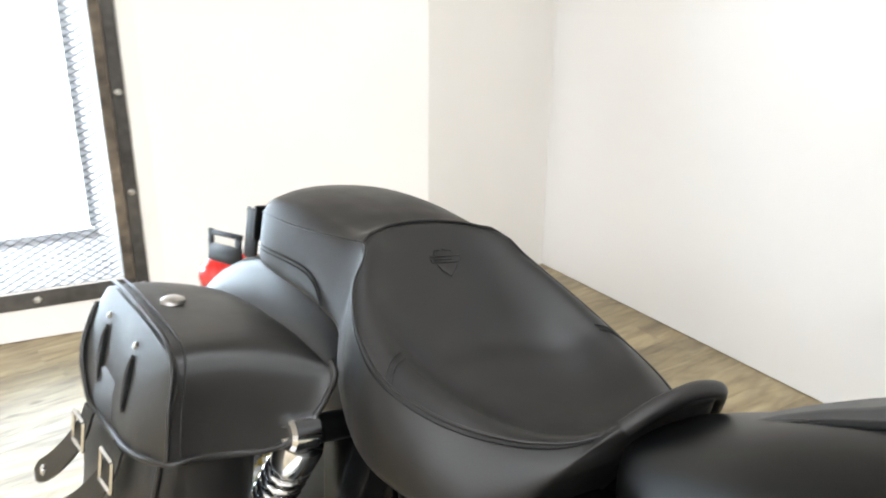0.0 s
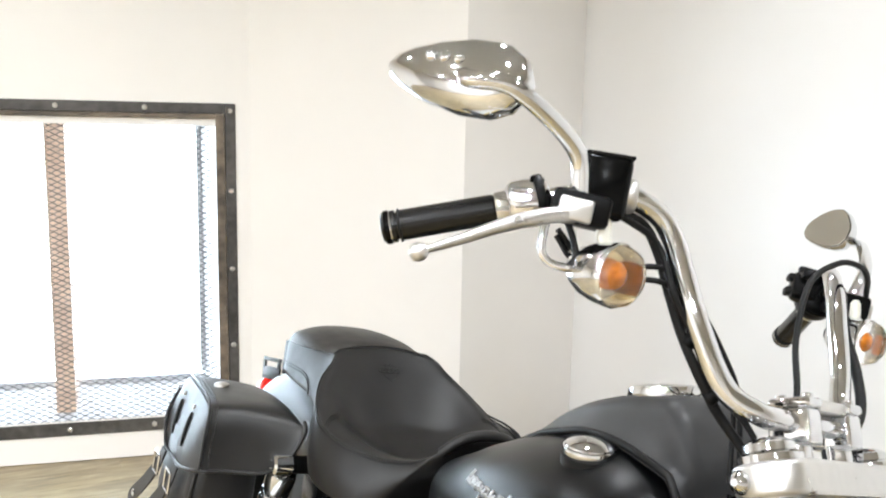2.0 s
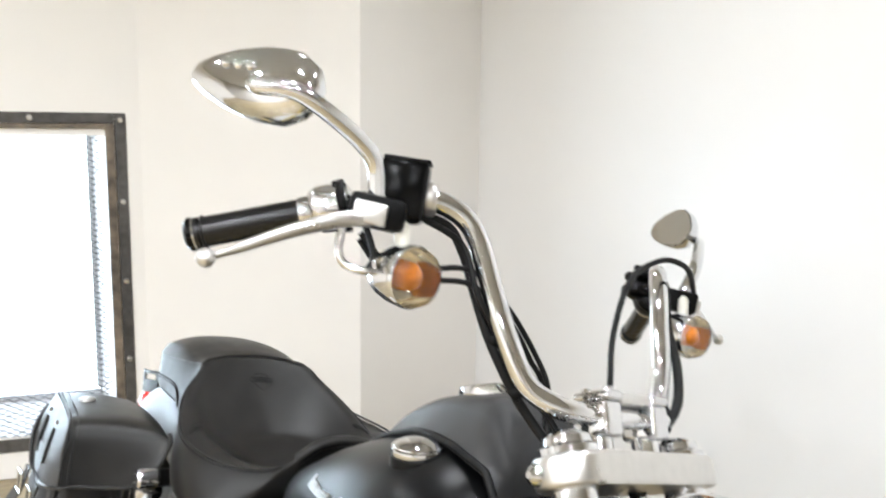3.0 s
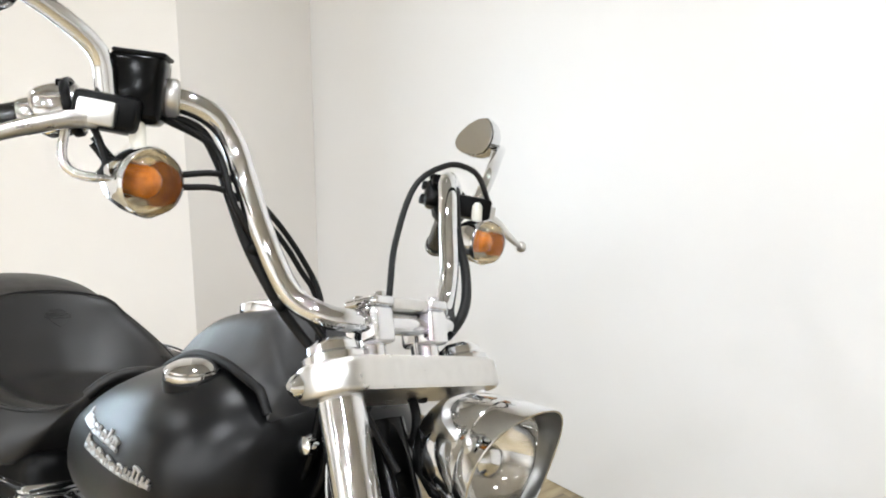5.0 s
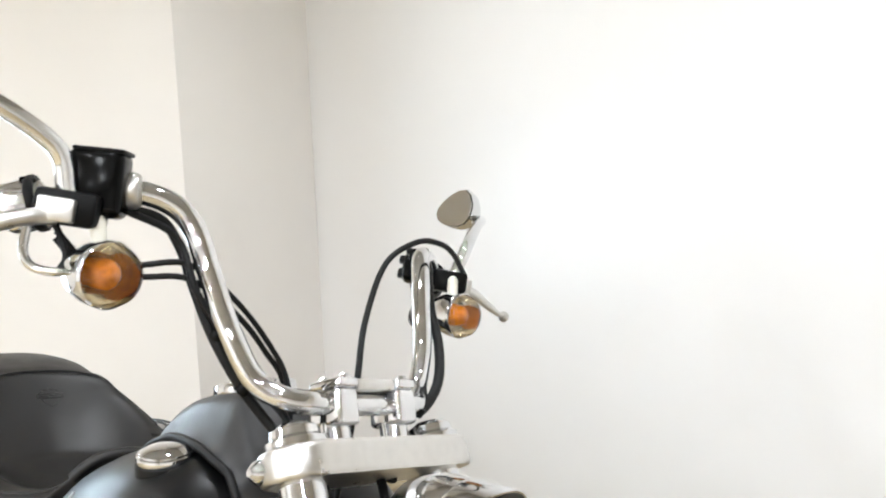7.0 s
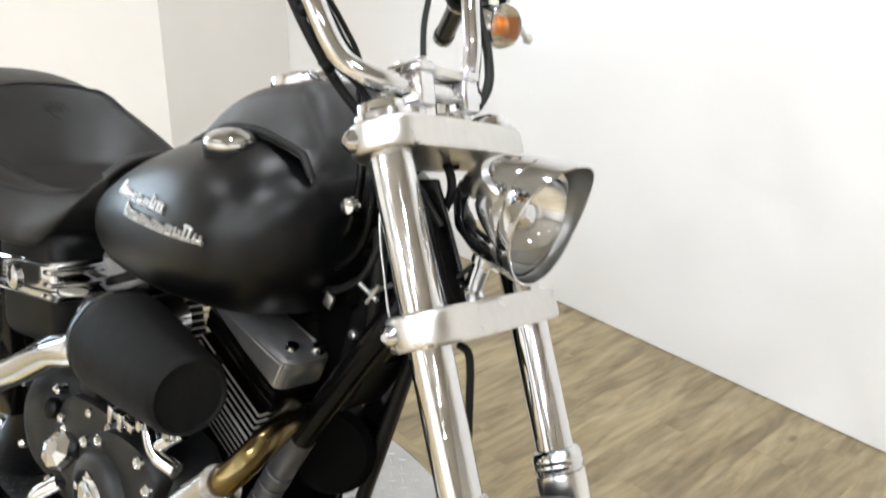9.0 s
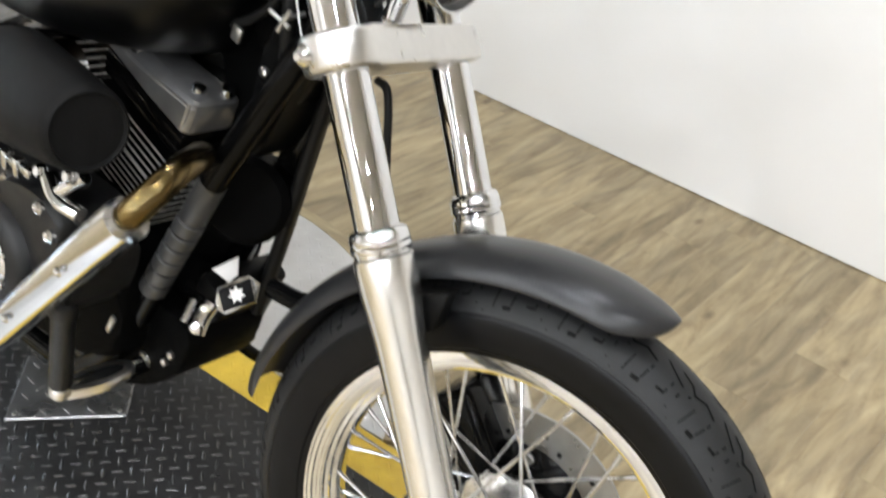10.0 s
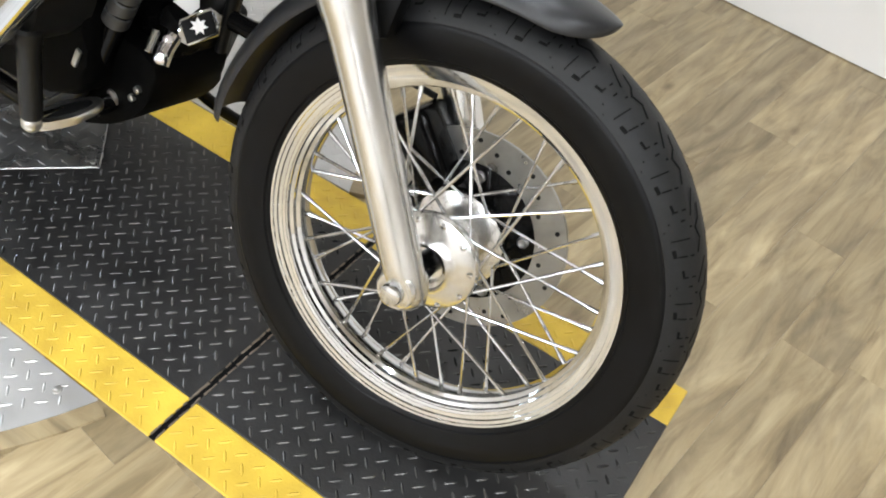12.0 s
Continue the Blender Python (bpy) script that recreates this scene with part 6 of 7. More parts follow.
    bpart("tail_lamp", bm, RED, label="red tail lamp", smooth=50)


rear_end()


# ---- engine, frame and exhaust ----
SLEEVE = mat("matt_black_sleeve", (0.0052, 0.0050, 0.0048), 0.66, grain=0.55, scale=45, bump=0.35, bump_scale=500, spec=0.12, stretch=(1, 1, 0.3))
ENGINE_GREY = mat("charcoal_powder_coat", (0.0062, 0.0063, 0.0066), 0.48, grain=0.35, scale=30, bump=0.12, bump_scale=900, spec=0.30, rough_var=0.08)
ROCKER = mat("satin_rocker_aluminium", (0.38, 0.38, 0.38), 0.32, 0.85, grain=0.12, scale=50, bump=0.08)


def engine():
    bm = bmesh.new()
    pts = [(-1.00, 0.34), (-1.00, 0.47), (-0.92, 0.56), (-0.66, 0.56), (-0.60, 0.50), (-0.585, 0.40), (-0.64, 0.30), (-0.90, 0.26)]
    prism(bm, round_outline(pts, 4), lambda x, z: Vector((x, -0.125, z)), (0, 0.25, 0), bevel=0.015, seg=3)
    eng = bpart("engine", bm, WRINKLE, label="black twin cylinder engine", smooth=40)
    bm = bmesh.new()
    pts = [(-0.93, 0.43), (-0.92, 0.54), (-0.82, 0.585), (-0.64, 0.59), (-0.565, 0.565), (-0.565, 0.49), (-0.63, 0.41), (-0.80, 0.37)]
    prism(bm, round_outline(pts, 5), lambda x, z: Vector((x, -0.205, z)), (0, 0.09, 0), bevel=0.014, seg=3)
    bpart("cam_cover", bm, ENGINE_GREY, eng, "black cam cover", smooth=40)
    cc = Vector((-0.712, -0.235, 0.480))
    bm = bmesh.new()
    lathe(bm, [(0.085, -0.035), (0.080, -0.028), (0.072, 0.0), (0.066, 0.008), (0.050, 0.012), (0.048, 0.006)], cc, (0, -1, 0), 44)
    bpart("timer_cover", bm, ENGINE_GREY, eng, smooth=40)
    bm = bmesh.new()
    lathe(bm, [(0.040, 0.004), (0.040, 0.010), (0.034, 0.013), (0.030, 0.011), (0.010, 0.013), (0.002, 0.0135)], cc, (0, -1, 0), 32)
    tc = bpart("timer_plate", bm, CHROME, eng, "chrome timer plate", smooth=40)
    for k in range(5):
        a = 2 * math.pi * k / 5 + 0.4
        bm = bmesh.new()
        lathe(bm, [(0.0075, 0), (0.0065, 0.008), (0.003, 0.010)], cc + Vector((math.cos(a) * 0.043, -0.006, math.sin(a) * 0.043)), (0, -1, 0), 10)
        bpart("screw", bm, CHROME, tc)
    for x, z in ((-0.90, 0.525), (-0.80, 0.575), (-0.66, 0.578), (-0.585, 0.545), (-0.60, 0.475), (-0.90, 0.44), (-0.735, 0.578), (-0.70, 0.405)):
        bm = bmesh.new()
        lathe(bm, [(0.008, 0), (0.008, 0.007), (0.005, 0.010)], (x, -0.204, z), (0, -1, 0), 10)
        bpart("screw", bm, CHROME, eng)
    for name, bx, tilt in (("front_cylinder", -0.692, 1), ("rear_cylinder", -0.885, -1)):
        d = Vector((tilt * math.sin(radians(23)), 0, math.cos(radians(23))))
        e = Vector((d.z, 0, -d.x))
        rot = Matrix((e, Vector((0, 1, 0)), d)).transposed()
        base = Vector((bx, 0, 0.515))
        bm = bmesh.new()
        lathe(bm, [(0.052, 0), (0.052, 0.24)], base, d, 32)
        cyl = bpart(name, bm, WRINKLE, label="black cylinder with bright edged cooling fins", smooth=40)
        for k in range(14):
            h = 0.018 + k * 0.0125
            s = 0.138 + (0.030 if k > 8 else 0.002 * k)
            for mt, ss, th in ((WRINKLE, s, 0.0045), (FIN_EDGE, s + 0.0030, 0.0026)):
                bm = bmesh.new()
                box(bm, base + d * h, (ss, ss * 1.05, th), rot, bevel=0.0005, seg=1)
                bpart("fin", bm, mt, cyl, smooth=0)
        # rocker box: stepped, with a sloping roof
        bm = bmesh.new()
        for h, sx, sy, sz in ((0.200, 0.190, 0.165, 0.020), (0.222, 0.186, 0.172, 0.022)):
            box(bm, base + d * h, (sx, sy, sz), rot, bevel=0.005, seg=2)
        bpart("head_cover", bm, GLOSS, cyl, smooth=40)
        bm = bmesh.new()
        o = base + d * 0.234
        def q(a, b, c):
            return o + e * a * tilt + Vector((0, b, 0)) + d * c
        lo = [(-0.122, -0.086), (0.010, -0.086), (0.086, -0.086), (0.094, -0.074), (0.094, -0.016), (0.086, -0.004), (0.010, -0.004), (-0.110, -0.004), (-0.124, -0.030)]
        rings = [[bm.verts.new(q(a, b, 0)) for a, b in lo], [bm.verts.new(q(a, b, max(0.006, 0.026 + 0.20 * a))) for a, b in lo], [bm.verts.new(q(a * 0.93 + 0.004, b * 0.93 - 0.003, max(0.010, 0.031 + 0.20 * a))) for a, b in lo], [bm.verts.new(q(a * 0.66 + 0.016, b * 0.62 - 0.017, 0.044 + 0.10 * a)) for a, b in lo]]
        ring_faces(bm, rings)
        bmesh.ops.bevel(bm, geom=list(bm.edges), offset=0.0030, segments=2, affect="EDGES")
        bpart("rocker_box", bm, ROCKER, cyl, "satin silver rocker box", smooth=30)
        for a, b in ((0.066, -0.060), (-0.050, -0.070), (0.078, -0.024)):
            bm = bmesh.new()
            lathe(bm, [(0.011, -0.004), (0.011, 0.006), (0.009, 0.012), (0.004, 0.014)], q(a, b, 0.034 + 0.16 * a), d, 14)
            bpart("bolt", bm, CHROME, cyl)
    # air cleaner: a forward facing cone under a dull sleeve, on a chrome collar
    tail, nose = Vector((-0.705, -0.208, 0.722)), Vector((-0.487, -0.229, 0.731))
    ax = (nose - tail).normalized()
    L = (nose - tail).length
    bm = bmesh.new()
    lathe(bm, [(0.066, -0.004), (0.0715, 0.0), (0.0735, 0.008), (0.0725, 0.03), (0.064, L * 0.5), (0.053, L - 0.012), (0.0500, L - 0.004), (0.0455, L), (0.0440, L - 0.001), (0.0425, L - 0.004), (0.002, L - 0.004)], tail, ax, 48)
    ac = bpart("air_cleaner", bm, SLEEVE, label="matt black cone air cleaner on a dark collar", smooth=45)
    bm = bmesh.new()
    lathe(bm, [(0.056, -0.034), (0.064, -0.030), (0.0705, -0.020), (0.0725, -0.010), (0.0722, -0.002), (0.068, 0.002)], tail, ax, 44)
    bpart("collar", bm, GLOSS, ac, "gloss black collar", smooth=40)
    bm = bmesh.new()
    tube(bm, [tail - ax * 0.02, tail + Vector((-0.045, 0.02, 0.0)), Vector((-0.765, -0.15, 0.715)), Vector((-0.785, -0.09, 0.71))], lambda s: 0.048 - 0.008 * s, 28)
    bpart("intake_elbow", bm, CHROME, ac, "chrome intake elbow", smooth=60)
    for a, b in (((-0.655, -0.165, 0.57), (-0.60, -0.125, 0.72)), ((-0.695, -0.165, 0.57), (-0.64, -0.125, 0.72)), ((-0.83, -0.165, 0.57), (-0.90, -0.125, 0.72)), ((-0.87, -0.165, 0.57), (-0.94, -0.125, 0.71))):
        bm = bmesh.new()
        rod(bm, a, b, 0.011, 14)
        bpart("pushrod_tube", bm, GLOSS, eng)
    # chrome tappet fittings
    bm = bmesh.new()
    tube(bm, [(-0.565, -0.19, 0.640), (-0.595, -0.205, 0.612), (-0.610, -0.205, 0.590)], 0.010, 14)
    tube(bm, [(-0.625, -0.205, 0.622), (-0.595, -0.21, 0.600), (-0.560, -0.20, 0.590)], 0.012, 14)
    tf = bpart("tappet_fitting", bm, CHROME, eng, "chrome tappet block fitting", smooth=50)
    for x, z in ((-0.630, 0.627), (-0.603, 0.578), (-0.560, 0.645)):
        bm = bmesh.new()
        lathe(bm, [(0.010, 0), (0.010, 0.008), (0.007, 0.012)], (x, -0.208, z), (0, -1, 0.2), 6)
        bpart("bolt", bm, CHROME, tf)
    for x in (-0.655, -0.685):
        bm = bmesh.new()
        box(bm, (x - 0.010, -0.222, 0.622), (0.012, 0.016, 0.026), bevel=0.003)
        box(bm, (x + 0.005, -0.219, 0.620), (0.02, 0.010, 0.012), bevel=0.002)
        bpart("hose_clamp", bm, CHROME, eng, smooth=40)
    # raised face of the cam cover, gear cover behind it, tappet blocks
    bm = bmesh.new()
    pts = [(-0.800, 0.470), (-0.775, 0.545), (-0.700, 0.592), (-0.610, 0.600), (-0.566, 0.575), (-0.590, 0.520), (-0.640, 0.455), (-0.730, 0.430)]
    prism(bm, round_outline(pts, 5), lambda x, z: Vector((x, -0.226, z)), (0, 0.03, 0), bevel=0.010, seg=3)
    bpart("cover_face", bm, ENGINE_GREY, eng, "charcoal cam cover face", smooth=40)
    bm = bmesh.new()
    lathe(bm, [(0.098, -0.050), (0.096, -0.020), (0.088, -0.006), (0.070, 0.006), (0.040, 0.013), (0.002, 0.015)], (-1.000, -0.196, 0.465), (0, -1, 0.05), 44)
    gc = bpart("gear_cover", bm, ENGINE_GREY, eng, "domed charcoal gear cover", smooth=50)
    bm = bmesh.new()
    lathe(bm, [(0.018, 0), (0.018, 0.010), (0.014, 0.014), (0.004, 0.015)], (-0.935, -0.204, 0.525), (0.1, -1, 0.3), 20)
    bpart("sensor_boss", bm, PLASTIC, gc, smooth=40)
    for x, z in ((-1.070, 0.520), (-0.930, 0.560), (-0.900, 0.505), (-0.960, 0.385), (-1.075, 0.400), (-0.766, 0.549), (-0.720, 0.571), (-0.604, 0.590), (-0.580, 0.560), (-0.762, 0.462)):
        bm = bmesh.new()
        yb = -0.200 if x < -0.85 else -0.228
        lathe(bm, [(0.009, -0.012), (0.009, 0.004), (0.006, 0.008), (0.0035, 0.006), (0.002, 0.006)], (x, yb, z), (0, -1, 0.1), 12)
        bpart("screw", bm, CHROME, eng)
    for x, w in ((-0.665, 0.060), (-0.845, 0.060)):
        bm = bmesh.new()
        box(bm, (x, -0.168, 0.598), (w, 0.052, 0.040), Matrix.Rotation(radians(-8), 3, "Y"), bevel=0.008, seg=2)
        bpart("tappet_block", bm, ENGINE_GREY, eng, smooth=40)
    # coil and wiring block under the front of the tank
    bm = bmesh.new()
    box(bm, (-0.480, 0.030, 0.790), (0.130, 0.080, 0.130), Matrix.Rotation(radians(-24), 3, "Y"), bevel=0.012, seg=3)
    bpart("ignition_coil", bm, WRINKLE, eng, "black ignition coil under the tank", smooth=40)
    # oil filler and dipstick cap at the rear of the case
    bm = bmesh.new()
    lathe(bm, [(0.006, -0.06), (0.010, -0.02), (0.026, -0.012), (0.030, 0.0), (0.028, 0.012), (0.012, 0.020)], (-0.843, -0.232, 0.500), (0.15, -0.8, 0.5), 8)
    bpart("oil_plug", bm, CHROME, eng, "faceted chrome oil plug", smooth=20)
    bm = bmesh.new()
    lathe(bm, [(0.035, 0), (0.038, 0.01), (0.038, 0.08), (0.03, 0.09)], (-0.585, -0.01, 0.44), (1, 0, -0.05), 28)
    bpart("oil_filter", bm, GLOSS, eng, "black oil filter")
    bm = bmesh.new()
    lathe(bm, [(0.06, 0), (0.064, 0.008), (0.064, 0.05), (0.055, 0.06)], (-0.50, 0.03, 0.60), (0.5, -0.8, 0.1), 32)
    bpart("horn", bm, WRINKLE, eng, "black round horn cover")
    # battery box with a chrome band
    rot = Matrix.Rotation(radians(-11), 3, "Y")
    bm = bmesh.new()
    box(bm, (-1.150, -0.090, 0.660), (0.262, 0.160, 0.20), rot, bevel=0.03, seg=4)
    sc = bpart("battery_box", bm, PLASTIC, label="black battery side cover", smooth=40)
    bm = bmesh.new()
    box(bm, (-1.150, -0.093, 0.682), (0.276, 0.172, 0.070), rot, bevel=0.012, seg=4)
    bnd = bpart("cover_band", bm, CHROME, sc, "ribbed chrome band", smooth=40)
    bm = bmesh.new()
    box(bm, (-1.150, -0.094, 0.668), (0.280, 0.176, 0.004), rot, bevel=0.0015, seg=1)
    bpart("band_groove", bm, PLASTIC, bnd, smooth=40)
    for dz in (-0.022, -0.002, 0.020):
        bm = bmesh.new()
        box(bm, (-1.028, -0.094, 0.704 + dz), (0.034, 0.180, 0.010), rot, bevel=0.004, seg=2)
        bpart("band_rib", bm, CHROME, bnd, smooth=40)
    bm = bmesh.new()
    box(bm, (-0.985, -0.052, 0.728), (0.225, 0.066, 0.078), Matrix.Rotation(radians(-26), 3, "Y"), bevel=0.012, seg=3)
    rc = bpart("rear_rocker_cover", bm, ROCKER, eng, "satin silver rear rocker cover", smooth=40)
    for a in (-0.085, 0.030):
        bm = bmesh.new()
        lathe(bm, [(0.009, 0), (0.009, 0.006), (0.005, 0.010)], (-0.985 + a * 0.9, -0.070, 0.769 + a * 0.44), (-0.44, 0, 0.9), 12)
        bpart("bolt", bm, CHROME, rc)
    bm = bmesh.new()
    lathe(bm, [(0.024, 0), (0.024, 0.006), (0.020, 0.009), (0.006, 0.011)], (-1.175, -0.178, 0.676), (0, -1, 0), 24)
    bpart("medallion", bm, CHROME, sc)


engine()


def exhaust():
    bm = bmesh.new()
    tube(bm, [(-0.54, -0.05, 0.650), (-0.475, -0.085, 0.682), (-0.420, -0.130, 0.706), (-0.389, -0.178, 0.712), (-0.378, -0.215, 0.698), (-0.386, -0.240, 0.674), (-0.41, -0.247, 0.646)], 0.0178, 24)
    bpart("header_pipe", bm, BRONZE, label="heat-tinted front header pipe", smooth=60)
    bm = bmesh.new()
    tube(bm, [(-0.385, -0.2465, 0.669), (-0.45, -0.250, 0.606), (-0.54, -0.252, 0.517), (-0.62, -0.254, 0.438), (-0.68, -0.256, 0.380), (-0.735, -0.258, 0.338), (-0.80, -0.26, 0.315), (-0.90, -0.26, 0.312), (-1.2, -0.26, 0.312)], 0.0262, 28)
    sh = bpart("heat_shield", bm, CHROME, label="chrome exhaust heat shield", smooth=60)
    for p in ((-0.470, -0.279, 0.575), (-0.60, -0.281, 0.448)):
        bm = bmesh.new()
        lathe(bm, [(0.006, 0), (0.005, 0.004), (0.002, 0.006)], p, (0, -1, 0), 10)
        bpart("clamp_screw", bm, CHROME, sh)
    bm = bmesh.new()
    lathe(bm, [(0.027, 0), (0.040, 0.05), (0.042, 0.10), (0.042, 0.60), (0.038, 0.66), (0.030, 0.665)], (-1.18, -0.26, 0.312), (-1, -0.02, 0.03), 36)
    bpart("muffler", bm, CHROME, label="chrome muffler", smooth=50)
    bm = bmesh.new()
    tube(bm, [(-0.97, -0.10, 0.67), (-0.88, -0.17, 0.70), (-0.78, -0.225, 0.705), (-0.77, -0.245, 0.695), (-0.84, -0.25, 0.665), (-0.95, -0.25, 0.600), (-1.05, -0.25, 0.545), (-1.2, -0.255, 0.46), (-1.35, -0.26, 0.41), (-1.6, -0.26, 0.39)], 0.0245, 24)
    bpart("rear_header_shield", bm, CHROME, label="chrome rear exhaust pipe", smooth=60)
    bm = bmesh.new()
    tube(bm, [(-0.80, -0.262, 0.335), (-0.83, -0.285, 0.385), (-0.815, -0.280, 0.45), (-0.79, -0.255, 0.48)], 0.012, 14)
    bpart("support_arm", bm, CHROME, label="bent chrome support arm", smooth=60)


exhaust()


def steering_head_wiring():
    for name, pts, r, m, label in (
            ("loom", [(-0.432, -0.045, 1.02), (-0.429, -0.047, 1.000), (-0.431, -0.050, 0.968), (-0.442, -0.050, 0.935), (-0.475, -0.045, 0.905), (-0.52, -0.03, 0.89)], 0.0062, GLOSS, "black wiring loom"),
            ("loom", [(-0.402, -0.045, 1.01), (-0.395, -0.055, 0.986), (-0.395, -0.058, 0.946), (-0.417, -0.057, 0.909), (-0.456, -0.055, 0.883), (-0.51, -0.04, 0.868)], 0.0058, GLOSS, "black wiring loom"),
            ("loom", [(-0.372, -0.050, 0.97), (-0.368, -0.062, 0.935), (-0.384, -0.066, 0.895), (-0.425, -0.062, 0.866), (-0.48, -0.05, 0.845)], 0.0052, RUBBER_S, "black wiring loom")):
        bm = bmesh.new()
        tube(bm, pts, r, 10)
        bpart(name, bm, m, label=label, smooth=60)
    bm = bmesh.new()
    rod(bm, (-0.380, -0.075, 0.887), (-0.347, -0.075, 0.876), 0.0030, 8)
    rod(bm, (-0.364, -0.076, 0.868), (-0.346, -0.076, 0.894), 0.0026, 8)
    rod(bm, (-0.362, -0.076, 0.881), (-0.362, -0.040, 0.886), 0.0030, 8)
    bpart("cable_clip", bm, CAST, label="small bright wire clip", smooth=50)
    bm = bmesh.new()
    tube(bm, [(-0.352, -0.120, 1.02), (-0.337, -0.130, 0.965), (-0.320, -0.130, 0.915), (-0.301, -0.130, 0.868), (-0.290, -0.118, 0.845)], 0.0013, 8)
    fpart("steel_cable", bm, CAST, label="thin steel cable beside the fork tube", smooth=60)


steering_head_wiring()


def frame_parts():
    bm = bmesh.new()
    tube(bm, [(-0.385, 0, 1.00), (-0.300, 0, 0.855)], 0.034, 24, 4)
    fr = bpart("frame", bm, GLOSS, label="gloss black tubular frame", smooth=50)
    for sg, nar in ((-1, 1.0), (1, 0.72)):
        bm = bmesh.new()
        tube(bm, [(-0.330, sg * 0.02, 0.90), (-0.362, sg * 0.055 * nar, 0.82), (-0.46, sg * 0.072 * nar, 0.655), (-0.500, sg * 0.076 * nar, 0.582), (-0.572, sg * 0.084 * nar, 0.443), (-0.622, sg * 0.09 * nar, 0.350), (-0.70, sg * 0.10, 0.255), (-0.80, sg * 0.11, 0.22), (-1.2, sg * 0.115, 0.22)], 0.0185, 20)
        bpart("downtube", bm, GLOSS, fr, smooth=60)
    bm = bmesh.new()
    tube(bm, [(-0.36, 0, 0.97), (-0.6, 0, 0.87), (-0.9, 0, 0.80), (-1.2, 0, 0.74), (-1.45, 0, 0.70)], 0.026, 20)
    bpart("backbone", bm, GLOSS, fr, smooth=60)
    bm = bmesh.new()
    pts = [(-0.335, 0.86), (-0.40, 0.90), (-0.48, 0.86), (-0.42, 0.74), (-0.385, 0.77)]
    prism(bm, pts, lambda x, z: Vector((x, -0.02, z)), (0, 0.04, 0), bevel=0.004)
    bpart("gusset", bm, GLOSS, fr, smooth=40)
    bm = bmesh.new()
    a, b = Vector((-0.500, -0.076, 0.582)), Vector((-0.574, -0.085, 0.440))
    d = (b - a).normalized()
    L = (b - a).length
    prof = [(0.0195, -0.075), (0.0200, -0.073), (0.0200, -0.004)]
    for k in range(6):
        h = L * k / 6
        prof += [(0.0180, h), (0.0207, h + 0.002), (0.0207, h + L / 6 - 0.005), (0.0180, h + L / 6 - 0.003)]
    lathe(bm, prof, a, d, 24)
    bpart("ribbed_sleeve", bm, mat("grey_rubber_sleeve", (0.034, 0.034, 0.034), 0.40, grain=0.2, scale=60), fr, "dark grey ribbed rubber sleeve", smooth=30)
    bm = bmesh.new()
    box(bm, (-0.52, 0.02, 0.42), (0.05, 0.13, 0.12), Matrix.Rotation(radians(25), 3, "Y"), bevel=0.01)
    bpart("voltage_regulator", bm, PLASTIC, label="black finned voltage regulator", smooth=40)
    # black lower mount in front of the crankcase, with a few bright bolts
    bm = bmesh.new()
    pts = [(-0.500, 0.405), (-0.512, 0.335), (-0.575, 0.272), (-0.660, 0.228), (-0.700, 0.225), (-0.700, 0.320), (-0.620, 0.410)]
    prism(bm, round_outline(pts, 3), lambda x, z: Vector((x, -0.078, z)), (0, 0.140, 0), bevel=0.010, seg=2)
    lm = bpart("lower_mount", bm, WRINKLE, label="black lower engine mount", smooth=40)
    for x, z in ((-0.530, 0.350), (-0.600, 0.290), (-0.545, 0.330)):
        bm = bmesh.new()
        lathe(bm, [(0.0065, 0), (0.0065, 0.006), (0.004, 0.008)], (x, -0.078, z), (0, -1, 0), 6)
        bpart("bolt", bm, SATIN, lm)
    bm = bmesh.new()
    box(bm, (-0.609, -0.128, 0.380), (0.036, 0.006, 0.010), Matrix.Rotation(radians(-62), 3, "Y"), bevel=0.002)
    bpart("frame_tag", bm, SATIN, lm, "small silver tag", smooth=40)
    # black coil cover tucked between the downtubes under the tank
    bm = bmesh.new()
    pts = [(-0.350, 0.850), (-0.375, 0.790), (-0.432, 0.690), (-0.455, 0.700), (-0.440, 0.800), (-0.410, 0.870)]
    prism(bm, round_outline(pts, 3), lambda x, z: Vector((x, -0.034, z)), (0, 0.070, 0), bevel=0.008, seg=2)
    cv = bpart("coil_cover", bm, PLASTIC, label="black coil cover between the frame tubes", smooth=40)
    for x, z in ((-0.405, 0.775), (-0.425, 0.800)):
        bm = bmesh.new()
        lathe(bm, [(0.007, 0), (0.007, 0.006), (0.004, 0.008)], (x, -0.034, z), (0, -1, 0), 6)
        bpart("bolt", bm, SATIN, cv)
    for y, x in ((0.045, -0.415), (0.030, -0.405), (0.060, -0.43)):
        bm = bmesh.new()
        tube(bm, [(x + 0.05, y * 0.6, 0.82), (x + 0.01, y, 0.72), (x - 0.04, y + 0.01, 0.56), (x - 0.09, y + 0.015, 0.40)], 0.010, 14)
        bpart("wiring_loom", bm, RUBBER_S, label="black wiring loom", smooth=60)
    bm = bmesh.new()
    tube(bm, [(-0.375, -0.055, 0.955), (-0.370, -0.055, 0.90), (-0.375, -0.05, 0.85), (-0.385, -0.04, 0.80)], 0.009, 14)
    bpart("vent_hose", bm, RUBBER_S, label="black vent hose", smooth=60)
    for p, sz in (((-0.452, -0.060, 0.841), (0.016, 0.006, 0.020)),):
        bm = bmesh.new()
        box(bm, p, sz, Matrix.Rotation(radians(20), 3, "Y"), bevel=0.002)
        bpart("frame_tag", bm, SATIN, fr, "small silver tag", smooth=40)
    bm = bmesh.new()
